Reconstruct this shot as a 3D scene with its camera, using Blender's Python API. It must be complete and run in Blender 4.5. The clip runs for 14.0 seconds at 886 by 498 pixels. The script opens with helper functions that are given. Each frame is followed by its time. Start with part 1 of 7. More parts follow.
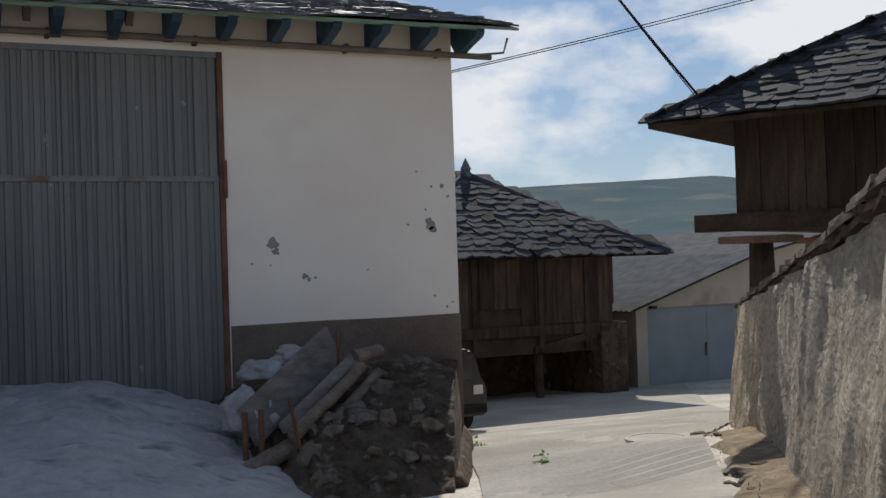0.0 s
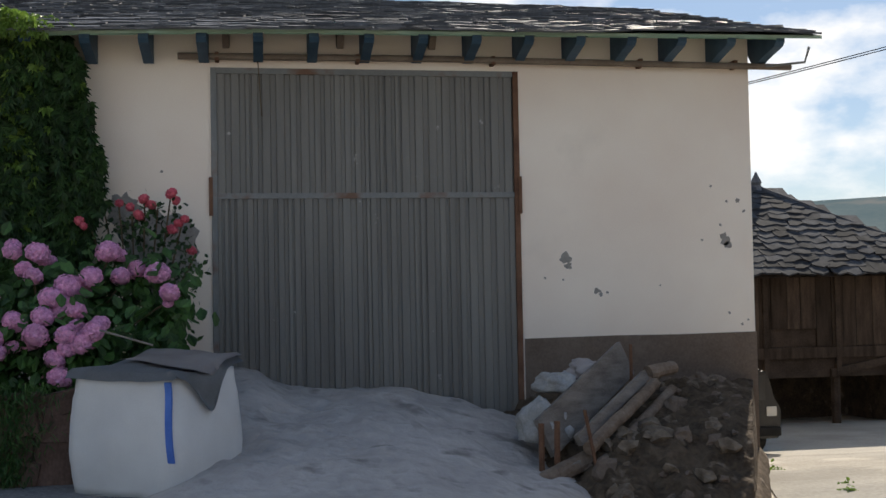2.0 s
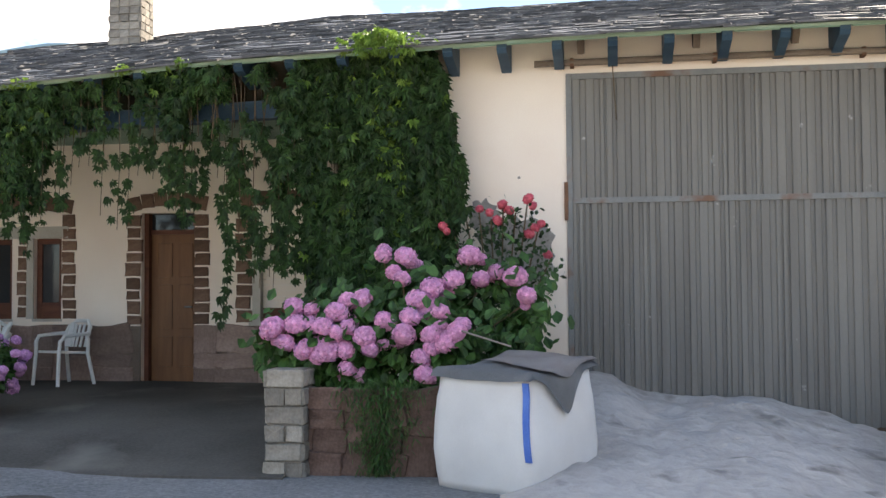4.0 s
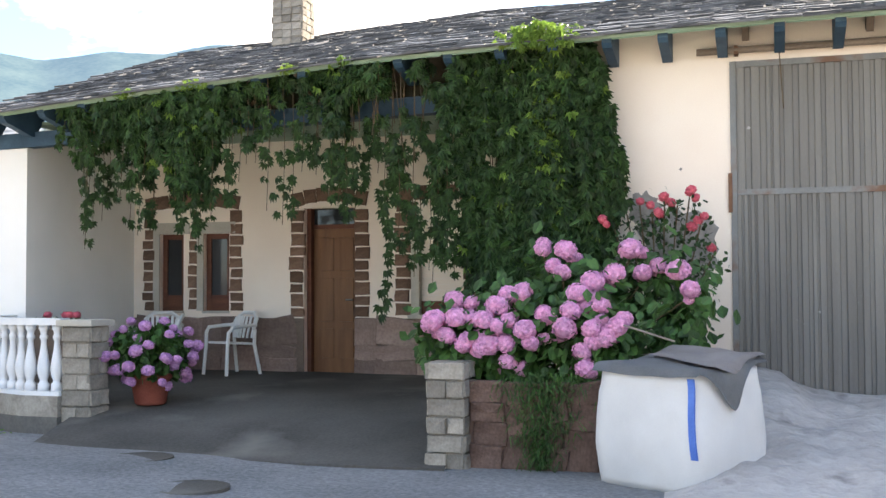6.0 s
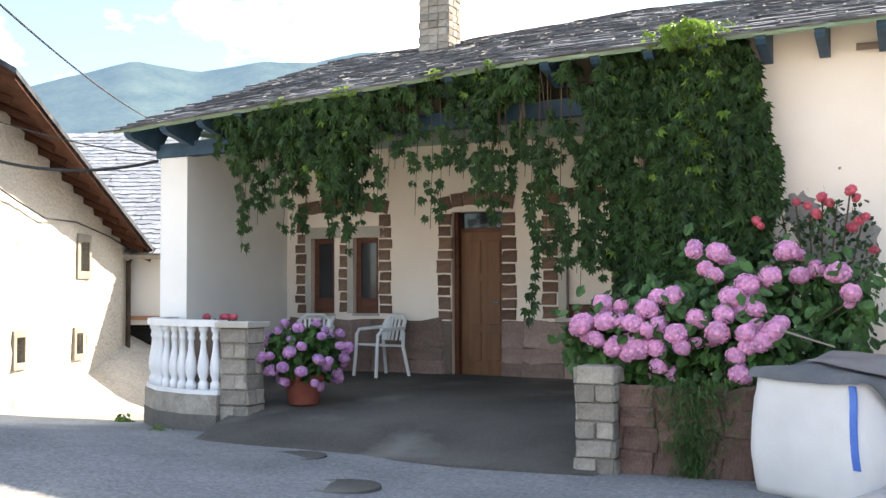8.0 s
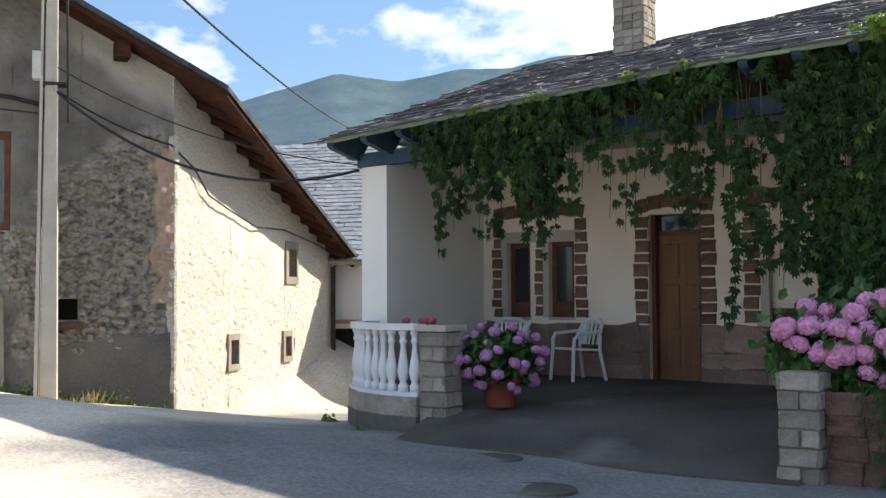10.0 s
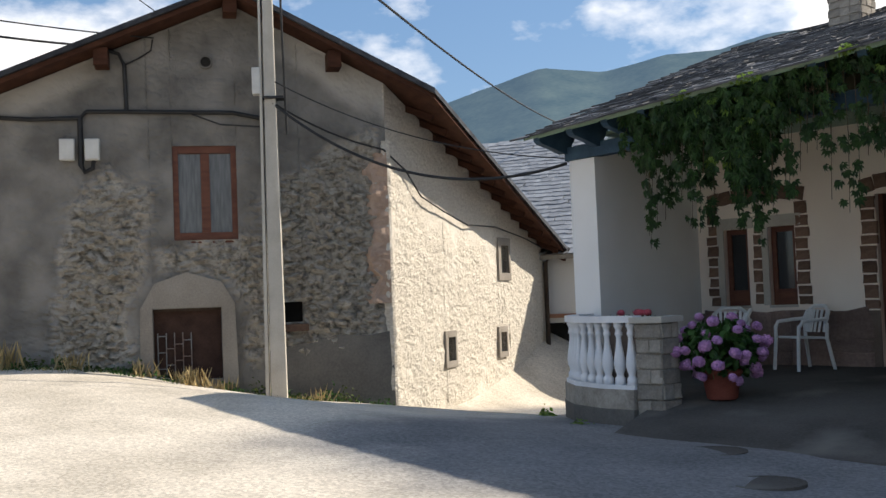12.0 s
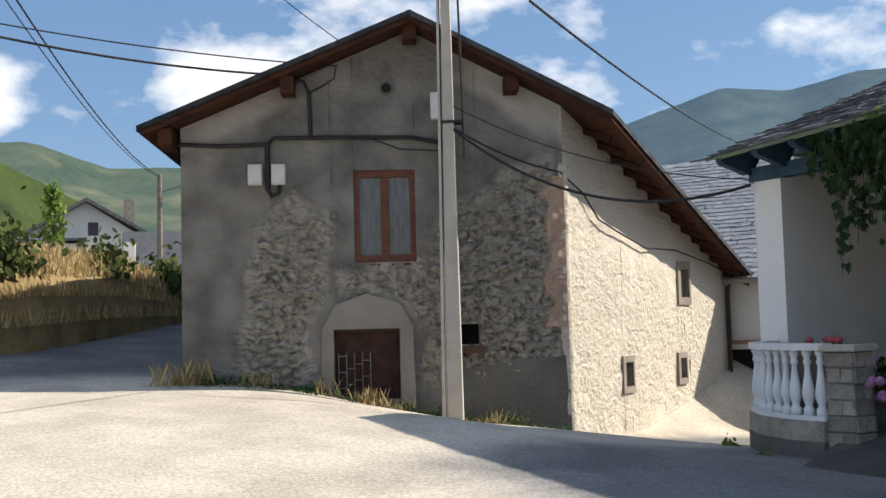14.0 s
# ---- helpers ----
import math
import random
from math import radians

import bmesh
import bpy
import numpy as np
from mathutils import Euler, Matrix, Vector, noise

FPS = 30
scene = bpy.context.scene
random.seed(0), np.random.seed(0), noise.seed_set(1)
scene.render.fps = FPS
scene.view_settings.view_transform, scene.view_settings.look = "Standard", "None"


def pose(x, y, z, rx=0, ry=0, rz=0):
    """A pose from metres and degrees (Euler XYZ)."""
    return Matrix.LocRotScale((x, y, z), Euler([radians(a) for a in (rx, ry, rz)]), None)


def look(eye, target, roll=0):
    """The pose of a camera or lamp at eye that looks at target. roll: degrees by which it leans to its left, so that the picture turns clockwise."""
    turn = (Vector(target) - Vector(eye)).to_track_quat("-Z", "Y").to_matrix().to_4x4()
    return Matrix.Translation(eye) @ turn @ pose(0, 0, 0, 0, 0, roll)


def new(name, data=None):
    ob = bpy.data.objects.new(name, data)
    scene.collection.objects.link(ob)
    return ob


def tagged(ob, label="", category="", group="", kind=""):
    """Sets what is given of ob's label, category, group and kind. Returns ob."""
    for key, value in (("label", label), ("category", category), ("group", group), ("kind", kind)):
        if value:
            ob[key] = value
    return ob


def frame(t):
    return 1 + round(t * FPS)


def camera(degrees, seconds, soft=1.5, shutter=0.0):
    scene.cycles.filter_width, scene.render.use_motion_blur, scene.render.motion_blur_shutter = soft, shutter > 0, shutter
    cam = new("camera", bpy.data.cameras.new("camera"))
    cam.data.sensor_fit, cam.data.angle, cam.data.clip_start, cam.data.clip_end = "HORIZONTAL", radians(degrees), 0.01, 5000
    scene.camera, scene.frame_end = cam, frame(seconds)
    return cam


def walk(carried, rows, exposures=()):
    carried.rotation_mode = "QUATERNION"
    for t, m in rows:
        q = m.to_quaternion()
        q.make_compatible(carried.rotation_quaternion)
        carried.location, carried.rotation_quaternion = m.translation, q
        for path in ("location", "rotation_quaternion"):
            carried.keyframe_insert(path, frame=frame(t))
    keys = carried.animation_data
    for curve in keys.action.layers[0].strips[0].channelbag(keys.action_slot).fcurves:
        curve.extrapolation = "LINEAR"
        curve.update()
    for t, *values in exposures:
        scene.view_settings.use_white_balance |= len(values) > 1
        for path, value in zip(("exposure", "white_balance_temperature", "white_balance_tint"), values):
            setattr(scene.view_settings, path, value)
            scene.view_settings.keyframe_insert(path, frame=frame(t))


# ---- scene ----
# The camera stands in the road and is swung from right to left: seconds, yaw, pitch, lean to its left, eye x, eye y.
PATH = (
    (0, -23.80, 0.80, -1.87, 0.248, -0.003),
    (0.5, -22.07, 1.08, -1.75, 0.194, -0.027),
    (1, -18.70, 1.43, -1.56, 0.131, -0.053),
    (1.5, -14.36, 1.72, -1.32, 0.076, -0.073),
    (2, -9.49, 1.95, -1.08, 0.056, -0.051),
    (2.5, -4.94, 2.13, -0.98, 0.044, -0.027),
    (3, 0.15, 2.28, -0.72, 0.044, -0.015),
    (3.5, 4.85, 2.41, -0.45, 0.049, -0.008),
    (4, 8.77, 2.41, -0.42, 0.042, -0.018),
    (4.2, 10.02, 2.38, -0.41, 0.035, -0.018),
    (6.3, 17.62, 2.07, -0.25, -0.044, -0.022),
    (6.5, 18.33, 2.04, -0.24, -0.051, -0.022),
    (7, 20.21, 2.14, -0.20, -0.064, -0.018),
    (7.5, 22.13, 2.25, -0.13, -0.074, -0.017),
    (7.7, 22.92, 2.28, -0.15, -0.067, -0.021),
    (9.8, 33.52, 2.55, -0.32, 0.002, -0.057),
    (10, 34.53, 2.58, -0.34, 0.009, -0.061),
    (10.5, 37.22, 2.56, -0.89, 0.029, -0.072),
    (11, 40.09, 2.50, -1.50, 0.038, -0.079),
    (11.5, 42.72, 2.47, -1.96, 0.034, -0.079),
    (12, 45.54, 2.54, -2.25, 0.029, -0.070),
    (12.5, 48.10, 2.76, -2.32, 0.009, -0.059),
    (13, 50.80, 3.16, -2.09, 0.002, -0.053),
    (13.5, 53.07, 3.60, -1.77, -0.005, -0.051),
    (14, 54.64, 4.04, -1.50, -0.017, -0.051),
)
EYE_Z = 1.55


def stand(yaw, pitch, lean, x, y):
    a, p = radians(yaw), radians(pitch)
    way = Vector((-math.sin(a) * math.cos(p), math.cos(a) * math.cos(p), math.sin(p)))
    eye = Vector((x, y, EYE_Z))
    return look(eye, eye + way, lean)


EXPOSURES = ((0, -0.25, 6400, 10), (1.5, -0.05, 6550, 10), (2.3, 0.50, 7250, 11), (3, 1.2, 7500, 12), (4.2, 1.70, 7450, 12), (6.5, 2.12, 7500, 12), (7.5, 2.12, 7500, 12), (10, 1.0, 7000, 11), (11, 0.55, 6900, 11), (14, 0.46, 6850, 11))
cam = camera(43.88, 14.0)
walk(cam, [(row[0], stand(*row[1:])) for row in PATH], EXPOSURES)

# ---- light ----
SUN_AZ, SUN_EL = 27.5, 35.5          # degrees to the right of the y axis, and above the horizon
a, e = radians(SUN_AZ), radians(SUN_EL)
SUN_WAY = Vector((math.sin(a) * math.cos(e), math.cos(a) * math.cos(e), math.sin(e)))
sun = new("sun", bpy.data.lights.new("sun", "SUN"))
sun.data.energy, sun.data.angle, sun.data.color = 5.0, radians(0.6), (1.0, 0.94, 0.85)
sun.matrix_world = look(SUN_WAY * 50, (0, 0, 0))

world = bpy.data.worlds.new("sky")
scene.world = world
world.use_nodes = True
wn, wl = world.node_tree.nodes, world.node_tree.links
wn.clear()
sky = wn.new("ShaderNodeTexSky")
sky.sky_type, sky.sun_disc = "NISHITA", False
sky.sun_elevation, sky.sun_rotation = e, a
sky.air_density, sky.dust_density, sky.ozone_density = 1.0, 0.3, 2.0
coord = wn.new("ShaderNodeTexCoord")
stretch = wn.new("ShaderNodeMapping")
stretch.inputs["Scale"].default_value = (1.0, 1.0, 1.9)
stretch.inputs["Location"].default_value = (0.35, 0.1, 0.02)
cloud = wn.new("ShaderNodeTexNoise")
cloud.inputs["Scale"].default_value, cloud.inputs["Detail"].default_value = 3.4, 10.0
cloud.inputs["Roughness"].default_value = 0.55
ramp = wn.new("ShaderNodeValToRGB")
ramp.color_ramp.elements[0].position, ramp.color_ramp.elements[1].position = 0.535, 0.635
mixer = wn.new("ShaderNodeMix")
mixer.data_type = "RGBA"
mixer.inputs[7].default_value = (19.0, 19.3, 19.8, 1)
back = wn.new("ShaderNodeBackground")
back.inputs["Strength"].default_value = 0.050
wout = wn.new("ShaderNodeOutputWorld")
wl.new(coord.outputs["Generated"], stretch.inputs["Vector"])
wl.new(stretch.outputs["Vector"], cloud.inputs["Vector"])
height = wn.new("ShaderNodeSeparateXYZ")
wl.new(coord.outputs["Generated"], height.inputs[0])
heaped = wn.new("ShaderNodeMapRange")     # more cloud low in the sky, where it piles up over the ridges
heaped.interpolation_type = "SMOOTHSTEP"
heaped.inputs["From Min"].default_value, heaped.inputs["From Max"].default_value = 0.20, 0.29
heaped.inputs["To Min"].default_value, heaped.inputs["To Max"].default_value = 0.10, 0.0
wl.new(height.outputs["Z"], heaped.inputs["Value"])
floor_of = wn.new("ShaderNodeMapRange")
floor_of.interpolation_type = "SMOOTHSTEP"
floor_of.inputs["From Min"].default_value, floor_of.inputs["From Max"].default_value = 0.13, 0.20
wl.new(height.outputs["Z"], floor_of.inputs["Value"])
gather = wn.new("ShaderNodeMath")
gather.operation = "MULTIPLY_ADD"
wl.new(heaped.outputs["Result"], gather.inputs[0])
wl.new(floor_of.outputs["Result"], gather.inputs[1])
wl.new(cloud.outputs["Fac"], gather.inputs[2])
wl.new(gather.outputs[0], ramp.inputs["Fac"])
wl.new(ramp.outputs["Color"], mixer.inputs[0])
air = wn.new("ShaderNodeVectorMath")      # bright summer haze over the whole sky
air.operation = "ADD"
air.inputs[1].default_value = (1.1, 2.5, 5.0)
wl.new(sky.outputs["Color"], air.inputs[0])
wl.new(air.outputs[0], mixer.inputs[6])
wl.new(mixer.outputs[2], back.inputs["Color"])
wl.new(back.outputs["Background"], wout.inputs["Surface"])

# ---- materials ----


def material(name, dark, light, scale=3.0, rough=0.85, bump=0.3, fine=60.0, spots=None, spot_at=(0.62, 0.7), metal=0.0, piece=0.0, stretch=(1, 1, 1), depth=0.01, spot_scale=1.3, translucent=0.0):
    """A surface mottled between two colours at two scales, with fine relief, stains, and a change of tone from piece to piece."""
    m = bpy.data.materials.new(name)
    m.use_nodes = True
    n, l = m.node_tree.nodes, m.node_tree.links
    shade = n["Principled BSDF"]
    tc, mp = n.new("ShaderNodeTexCoord"), n.new("ShaderNodeMapping")
    mp.inputs["Scale"].default_value = stretch
    l.new(tc.outputs["Object"], mp.inputs["Vector"])
    big, small = n.new("ShaderNodeTexNoise"), n.new("ShaderNodeTexNoise")
    big.inputs["Scale"].default_value, big.inputs["Detail"].default_value = scale, 6.0
    small.inputs["Scale"].default_value, small.inputs["Detail"].default_value = fine, 5.0
    for node in (big, small):
        l.new(mp.outputs["Vector"], node.inputs["Vector"])
    both = n.new("ShaderNodeMix")
    both.inputs[0].default_value = 0.35
    l.new(big.outputs["Fac"], both.inputs[2])
    l.new(small.outputs["Fac"], both.inputs[3])
    r = n.new("ShaderNodeValToRGB")
    r.color_ramp.elements[0].position, r.color_ramp.elements[1].position = 0.34, 0.66
    r.color_ramp.elements[0].color, r.color_ramp.elements[1].color = (*dark, 1), (*light, 1)
    l.new(both.outputs[0], r.inputs["Fac"])
    colour = r.outputs["Color"]
    if spots:
        sn, sr, sm = n.new("ShaderNodeTexNoise"), n.new("ShaderNodeValToRGB"), n.new("ShaderNodeMix")
        sn.inputs["Scale"].default_value, sn.inputs["Detail"].default_value = spot_scale, 8.0
        l.new(tc.outputs["Object"], sn.inputs["Vector"])
        sr.color_ramp.elements[0].position, sr.color_ramp.elements[1].position = spot_at
        l.new(sn.outputs["Fac"], sr.inputs["Fac"])
        sm.data_type = "RGBA"
        l.new(sr.outputs["Color"], sm.inputs[0])
        l.new(colour, sm.inputs[6])
        sm.inputs[7].default_value = (*spots, 1)
        colour = sm.outputs[2]
    if piece:
        info, geo, add = n.new("ShaderNodeObjectInfo"), n.new("ShaderNodeNewGeometry"), n.new("ShaderNodeMath")
        rng, hsv = n.new("ShaderNodeMapRange"), n.new("ShaderNodeHueSaturation")
        add.operation = "ADD"
        l.new(info.outputs["Random"], add.inputs[0])
        l.new(geo.outputs["Random Per Island"], add.inputs[1])
        frac = n.new("ShaderNodeMath")
        frac.operation = "FRACT"
        l.new(add.outputs[0], frac.inputs[0])
        rng.inputs["To Min"].default_value, rng.inputs["To Max"].default_value = 1 - piece, 1 + piece
        l.new(frac.outputs[0], rng.inputs["Value"])
        l.new(rng.outputs["Result"], hsv.inputs["Value"])
        l.new(colour, hsv.inputs["Color"])
        colour = hsv.outputs["Color"]
    l.new(colour, shade.inputs["Base Color"])
    shade.inputs["Roughness"].default_value, shade.inputs["Metallic"].default_value = rough, metal
    shade.inputs["Specular IOR Level"].default_value = 0.12 if rough > 0.78 else 0.3 if rough > 0.4 else 0.5
    if bump:
        bp = n.new("ShaderNodeBump")
        bp.inputs["Strength"].default_value, bp.inputs["Distance"].default_value = bump, depth
        l.new(both.outputs[0], bp.inputs["Height"])
        l.new(bp.outputs["Normal"], shade.inputs["Normal"])
    if translucent:
        tr, ad = n.new("ShaderNodeBsdfTranslucent"), n.new("ShaderNodeMixShader")
        ad.inputs[0].default_value = translucent
        l.new(colour, tr.inputs["Color"])
        l.new(shade.outputs[0], ad.inputs[1])
        l.new(tr.outputs[0], ad.inputs[2])
        l.new(ad.outputs[0], n["Material Output"].inputs["Surface"])
    return m


def rubble(name, dark, light, smooth_dark, smooth_light, stone=3.2, cover=(0.46, 0.56), depth=0.09, high=99.0, zones=False):
    """Rubble stone under worn render: rough stones show through where the render has gone, smooth cement elsewhere and above a height."""
    m = bpy.data.materials.new(name)
    m.use_nodes = True
    n, l = m.node_tree.nodes, m.node_tree.links
    shade = n["Principled BSDF"]
    shade.inputs["Roughness"].default_value = 0.95
    shade.inputs["Specular IOR Level"].default_value = 0.12
    tc, mp = n.new("ShaderNodeTexCoord"), n.new("ShaderNodeMapping")
    mp.inputs["Scale"].default_value = (1.0, 1.0, 1.7)
    l.new(tc.outputs["Object"], mp.inputs["Vector"])
    warp, wadd = n.new("ShaderNodeTexNoise"), n.new("ShaderNodeVectorMath")
    warp.inputs["Scale"].default_value, warp.inputs["Detail"].default_value = 2.6, 4.0
    wmul = n.new("ShaderNodeVectorMath")
    wmul.operation, wadd.operation = "SCALE", "ADD"
    wmul.inputs["Scale"].default_value = 0.60
    l.new(mp.outputs["Vector"], warp.inputs["Vector"])
    l.new(warp.outputs["Color"], wmul.inputs[0])
    l.new(wmul.outputs[0], wadd.inputs[0])
    l.new(mp.outputs["Vector"], wadd.inputs[1])
    vor, fine = n.new("ShaderNodeTexVoronoi"), n.new("ShaderNodeTexNoise")
    vor.feature = "SMOOTH_F1"
    vor.inputs["Scale"].default_value = stone
    fine.inputs["Scale"].default_value, fine.inputs["Detail"].default_value = 13.0, 9.0
    fine.inputs["Roughness"].default_value = 0.65
    l.new(wadd.outputs[0], vor.inputs["Vector"])
    l.new(mp.outputs["Vector"], fine.inputs["Vector"])
    patch, mask = n.new("ShaderNodeTexNoise"), n.new("ShaderNodeValToRGB")
    patch.inputs["Scale"].default_value, patch.inputs["Detail"].default_value = 0.55, 5.0
    mask.color_ramp.elements[0].position, mask.color_ramp.elements[1].position = cover
    l.new(tc.outputs["Object"], patch.inputs["Vector"])
    sep, lim = n.new("ShaderNodeSeparateXYZ"), n.new("ShaderNodeMapRange")
    l.new(tc.outputs["Object"], sep.inputs[0])
    lim.inputs["From Min"].default_value, lim.inputs["From Max"].default_value = high - 0.7, high + 0.5
    lim.inputs["To Min"].default_value, lim.inputs["To Max"].default_value = 0.0, 0.5
    l.new(sep.outputs["Z"], lim.inputs["Value"])
    less = n.new("ShaderNodeMath")
    less.operation = "SUBTRACT"
    l.new(patch.outputs["Fac"], less.inputs[0])
    l.new(lim.outputs["Result"], less.inputs[1])
    if zones:
        worn, mixed = n.new("ShaderNodeAttribute"), n.new("ShaderNodeMath")
        worn.attribute_name = "bare_stone"
        mixed.operation = "MULTIPLY_ADD"
        mixed.inputs[1].default_value = 0.25
        l.new(patch.outputs["Fac"], mixed.inputs[0])
        l.new(worn.outputs["Fac"], mixed.inputs[2])
        l.new(mixed.outputs[0], mask.inputs["Fac"])
    else:
        l.new(less.outputs[0], mask.inputs["Fac"])
    hgt = n.new("ShaderNodeMath")
    hgt.operation = "MULTIPLY_ADD"
    hgt.inputs[1].default_value = -1.0
    l.new(vor.outputs["Distance"], hgt.inputs[0])
    l.new(fine.outputs["Fac"], hgt.inputs[2])
    amount = n.new("ShaderNodeMath")
    amount.operation = "MULTIPLY_ADD"
    amount.inputs[1].default_value, amount.inputs[2].default_value = 0.9, 0.1
    l.new(mask.outputs["Color"], amount.inputs[0])
    bp = n.new("ShaderNodeBump")
    bp.inputs["Distance"].default_value = depth
    l.new(amount.outputs[0], bp.inputs["Strength"])
    l.new(hgt.outputs[0], bp.inputs["Height"])
    l.new(bp.outputs["Normal"], shade.inputs["Normal"])
    ra, rb, mix = n.new("ShaderNodeValToRGB"), n.new("ShaderNodeValToRGB"), n.new("ShaderNodeMix")
    for r, c0, c1 in ((ra, dark, light), (rb, smooth_dark, smooth_light)):
        r.color_ramp.elements[0].color, r.color_ramp.elements[1].color = (*c0, 1), (*c1, 1)
        r.color_ramp.elements[0].position, r.color_ramp.elements[1].position = 0.36, 0.64
    if zones:
        tone = n.new("ShaderNodeMapRange")     # joint dirt that also puts the relief's shading into the colour
        tone.inputs["From Min"].default_value, tone.inputs["From Max"].default_value = -0.55, 0.45
        l.new(hgt.outputs[0], tone.inputs["Value"])
        l.new(tone.outputs["Result"], ra.inputs["Fac"])
    else:
        l.new(fine.outputs["Fac"], ra.inputs["Fac"])
    blot = n.new("ShaderNodeTexNoise")
    blot.inputs["Scale"].default_value, blot.inputs["Detail"].default_value = 1.3, 7.0
    l.new(tc.outputs["Object"], blot.inputs["Vector"])
    l.new(blot.outputs["Fac"], rb.inputs["Fac"])
    mix.data_type = "RGBA"
    l.new(mask.outputs["Color"], mix.inputs[0])
    l.new(rb.outputs["Color"], mix.inputs[6])
    l.new(ra.outputs["Color"], mix.inputs[7])
    colour = mix.outputs[2]
    if zones:
        lime, wash = n.new("ShaderNodeAttribute"), n.new("ShaderNodeMix")
        lime.attribute_name = "lime_band"
        wash.data_type = "RGBA"
        wash.inputs[7].default_value = (0.44, 0.41, 0.36, 1)
        l.new(lime.outputs["Fac"], wash.inputs[0])
        l.new(colour, wash.inputs[6])
        colour = wash.outputs[2]
    l.new(colour, shade.inputs["Base Color"])
    return m


PLASTER = material("cream_plaster", (0.77, 0.655, 0.56), (0.87, 0.78, 0.68), 0.8, 0.9, 0.12, 90, spots=(0.66, 0.58, 0.50), spot_at=(0.60, 0.80), spot_scale=0.7)
WHITE_PLASTER = material("white_plaster", (0.76, 0.74, 0.70), (0.85, 0.83, 0.80), 0.9, 0.9, 0.15, 80)
DADO = material("brown_cement_render", (0.12, 0.09, 0.07), (0.20, 0.155, 0.125), 1.6, 0.95, 0.5, 40, spots=(0.27, 0.22, 0.18), spot_at=(0.62, 0.75))
EARTH = material("stony_earth", (0.040, 0.028, 0.019), (0.125, 0.092, 0.064), 4.5, 0.95, 1.0, 22, depth=0.08, spots=(0.19, 0.15, 0.115), spot_at=(0.60, 0.70), spot_scale=5.0)
EARTH_STONE = material("muddy_field_stone", (0.09, 0.068, 0.05), (0.22, 0.175, 0.135), 8, 0.95, 0.6, 40)
REDDISH = material("dark_reddish_rubble", (0.075, 0.045, 0.036), (0.185, 0.120, 0.095), 3.0, 0.92, 0.7, 25, piece=0.3, depth=0.03)
SAND = material("pale_building_sand", (0.32, 0.30, 0.29), (0.46, 0.43, 0.41), 1.6, 0.95, 1.0, 9, depth=0.10, spots=(0.22, 0.205, 0.195), spot_at=(0.56, 0.70), spot_scale=3.2)
STEEL = material("weathered_corrugated_steel", (0.145, 0.138, 0.126), (0.22, 0.212, 0.195), 0.9, 0.65, 0.1, 60, spots=(0.42, 0.41, 0.39), spot_at=(0.69, 0.74), spot_scale=6.0, metal=0.15, stretch=(6, 6, 0.4))
RUST = material("rusty_iron", (0.09, 0.045, 0.03), (0.20, 0.11, 0.07), 5, 0.8, 0.3)
GREY_PAINT = material("grey_painted_steel", (0.15, 0.155, 0.155), (0.23, 0.235, 0.23), 2.5, 0.6, 0.1, spots=(0.16, 0.09, 0.06), spot_at=(0.54, 0.66), spot_scale=2.5)
SLATE = material("grey_slate", (0.05, 0.053, 0.06), (0.125, 0.125, 0.13), 5, 0.60, 0.5, 40, piece=0.55, depth=0.01, spots=(0.26, 0.25, 0.22), spot_at=(0.63, 0.75), spot_scale=4)
SLATE.node_tree.nodes["Principled BSDF"].inputs["Specular IOR Level"].default_value = 0.30
PALE_SLATE = material("pale_blue_grey_slate", (0.19, 0.205, 0.225), (0.29, 0.305, 0.325), 4, 0.7, 0.3, 30, piece=0.18)
# the slate again, in darker tones
SLATE_DARK = material("dark_grey_slate", (0.022, 0.024, 0.028), (0.07, 0.072, 0.078), 4, 0.85, 0.5, 40, piece=0.5, spots=(0.10, 0.097, 0.09), spot_at=(0.64, 0.72), spot_scale=3.0)
SLATE_DARK.node_tree.nodes["Principled BSDF"].inputs["Specular IOR Level"].default_value = 0.08
BLUE_WOOD = material("blue_painted_wood", (0.02, 0.05, 0.085), (0.05, 0.10, 0.15), 4, 0.6, 0.2)
GREEN_WOOD = material("pale_green_painted_boards", (0.22, 0.32, 0.24), (0.33, 0.43, 0.33), 3, 0.7, 0.2, stretch=(1, 6, 6))
BROWN_BOARD = material("brown_board", (0.13, 0.10, 0.08), (0.24, 0.19, 0.15), 3, 0.8, 0.3)
OLD_WOOD = material("old_weathered_wood", (0.026, 0.018, 0.013), (0.085, 0.060, 0.044), 2, 0.9, 0.6, 25, stretch=(5, 5, 0.7), piece=0.35)
OLD_BEAM = material("old_dark_beam", (0.03, 0.022, 0.016), (0.085, 0.06, 0.045), 3, 0.9, 0.6, 30)
RENDER_STONE = rubble("grey_rendered_rubble", (0.26, 0.225, 0.18), (0.50, 0.45, 0.375), (0.15, 0.137, 0.12), (0.27, 0.25, 0.22), 3.8, (0.36, 0.50), 0.16, 4.6)
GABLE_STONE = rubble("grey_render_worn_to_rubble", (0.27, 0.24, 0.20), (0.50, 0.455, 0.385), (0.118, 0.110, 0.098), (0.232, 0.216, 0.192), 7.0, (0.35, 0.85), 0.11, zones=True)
PINK_RENDER = material("worn_pinkish_render", (0.30, 0.20, 0.145), (0.46, 0.34, 0.26), 3.0, 0.95, 0.9, 16, depth=0.05)
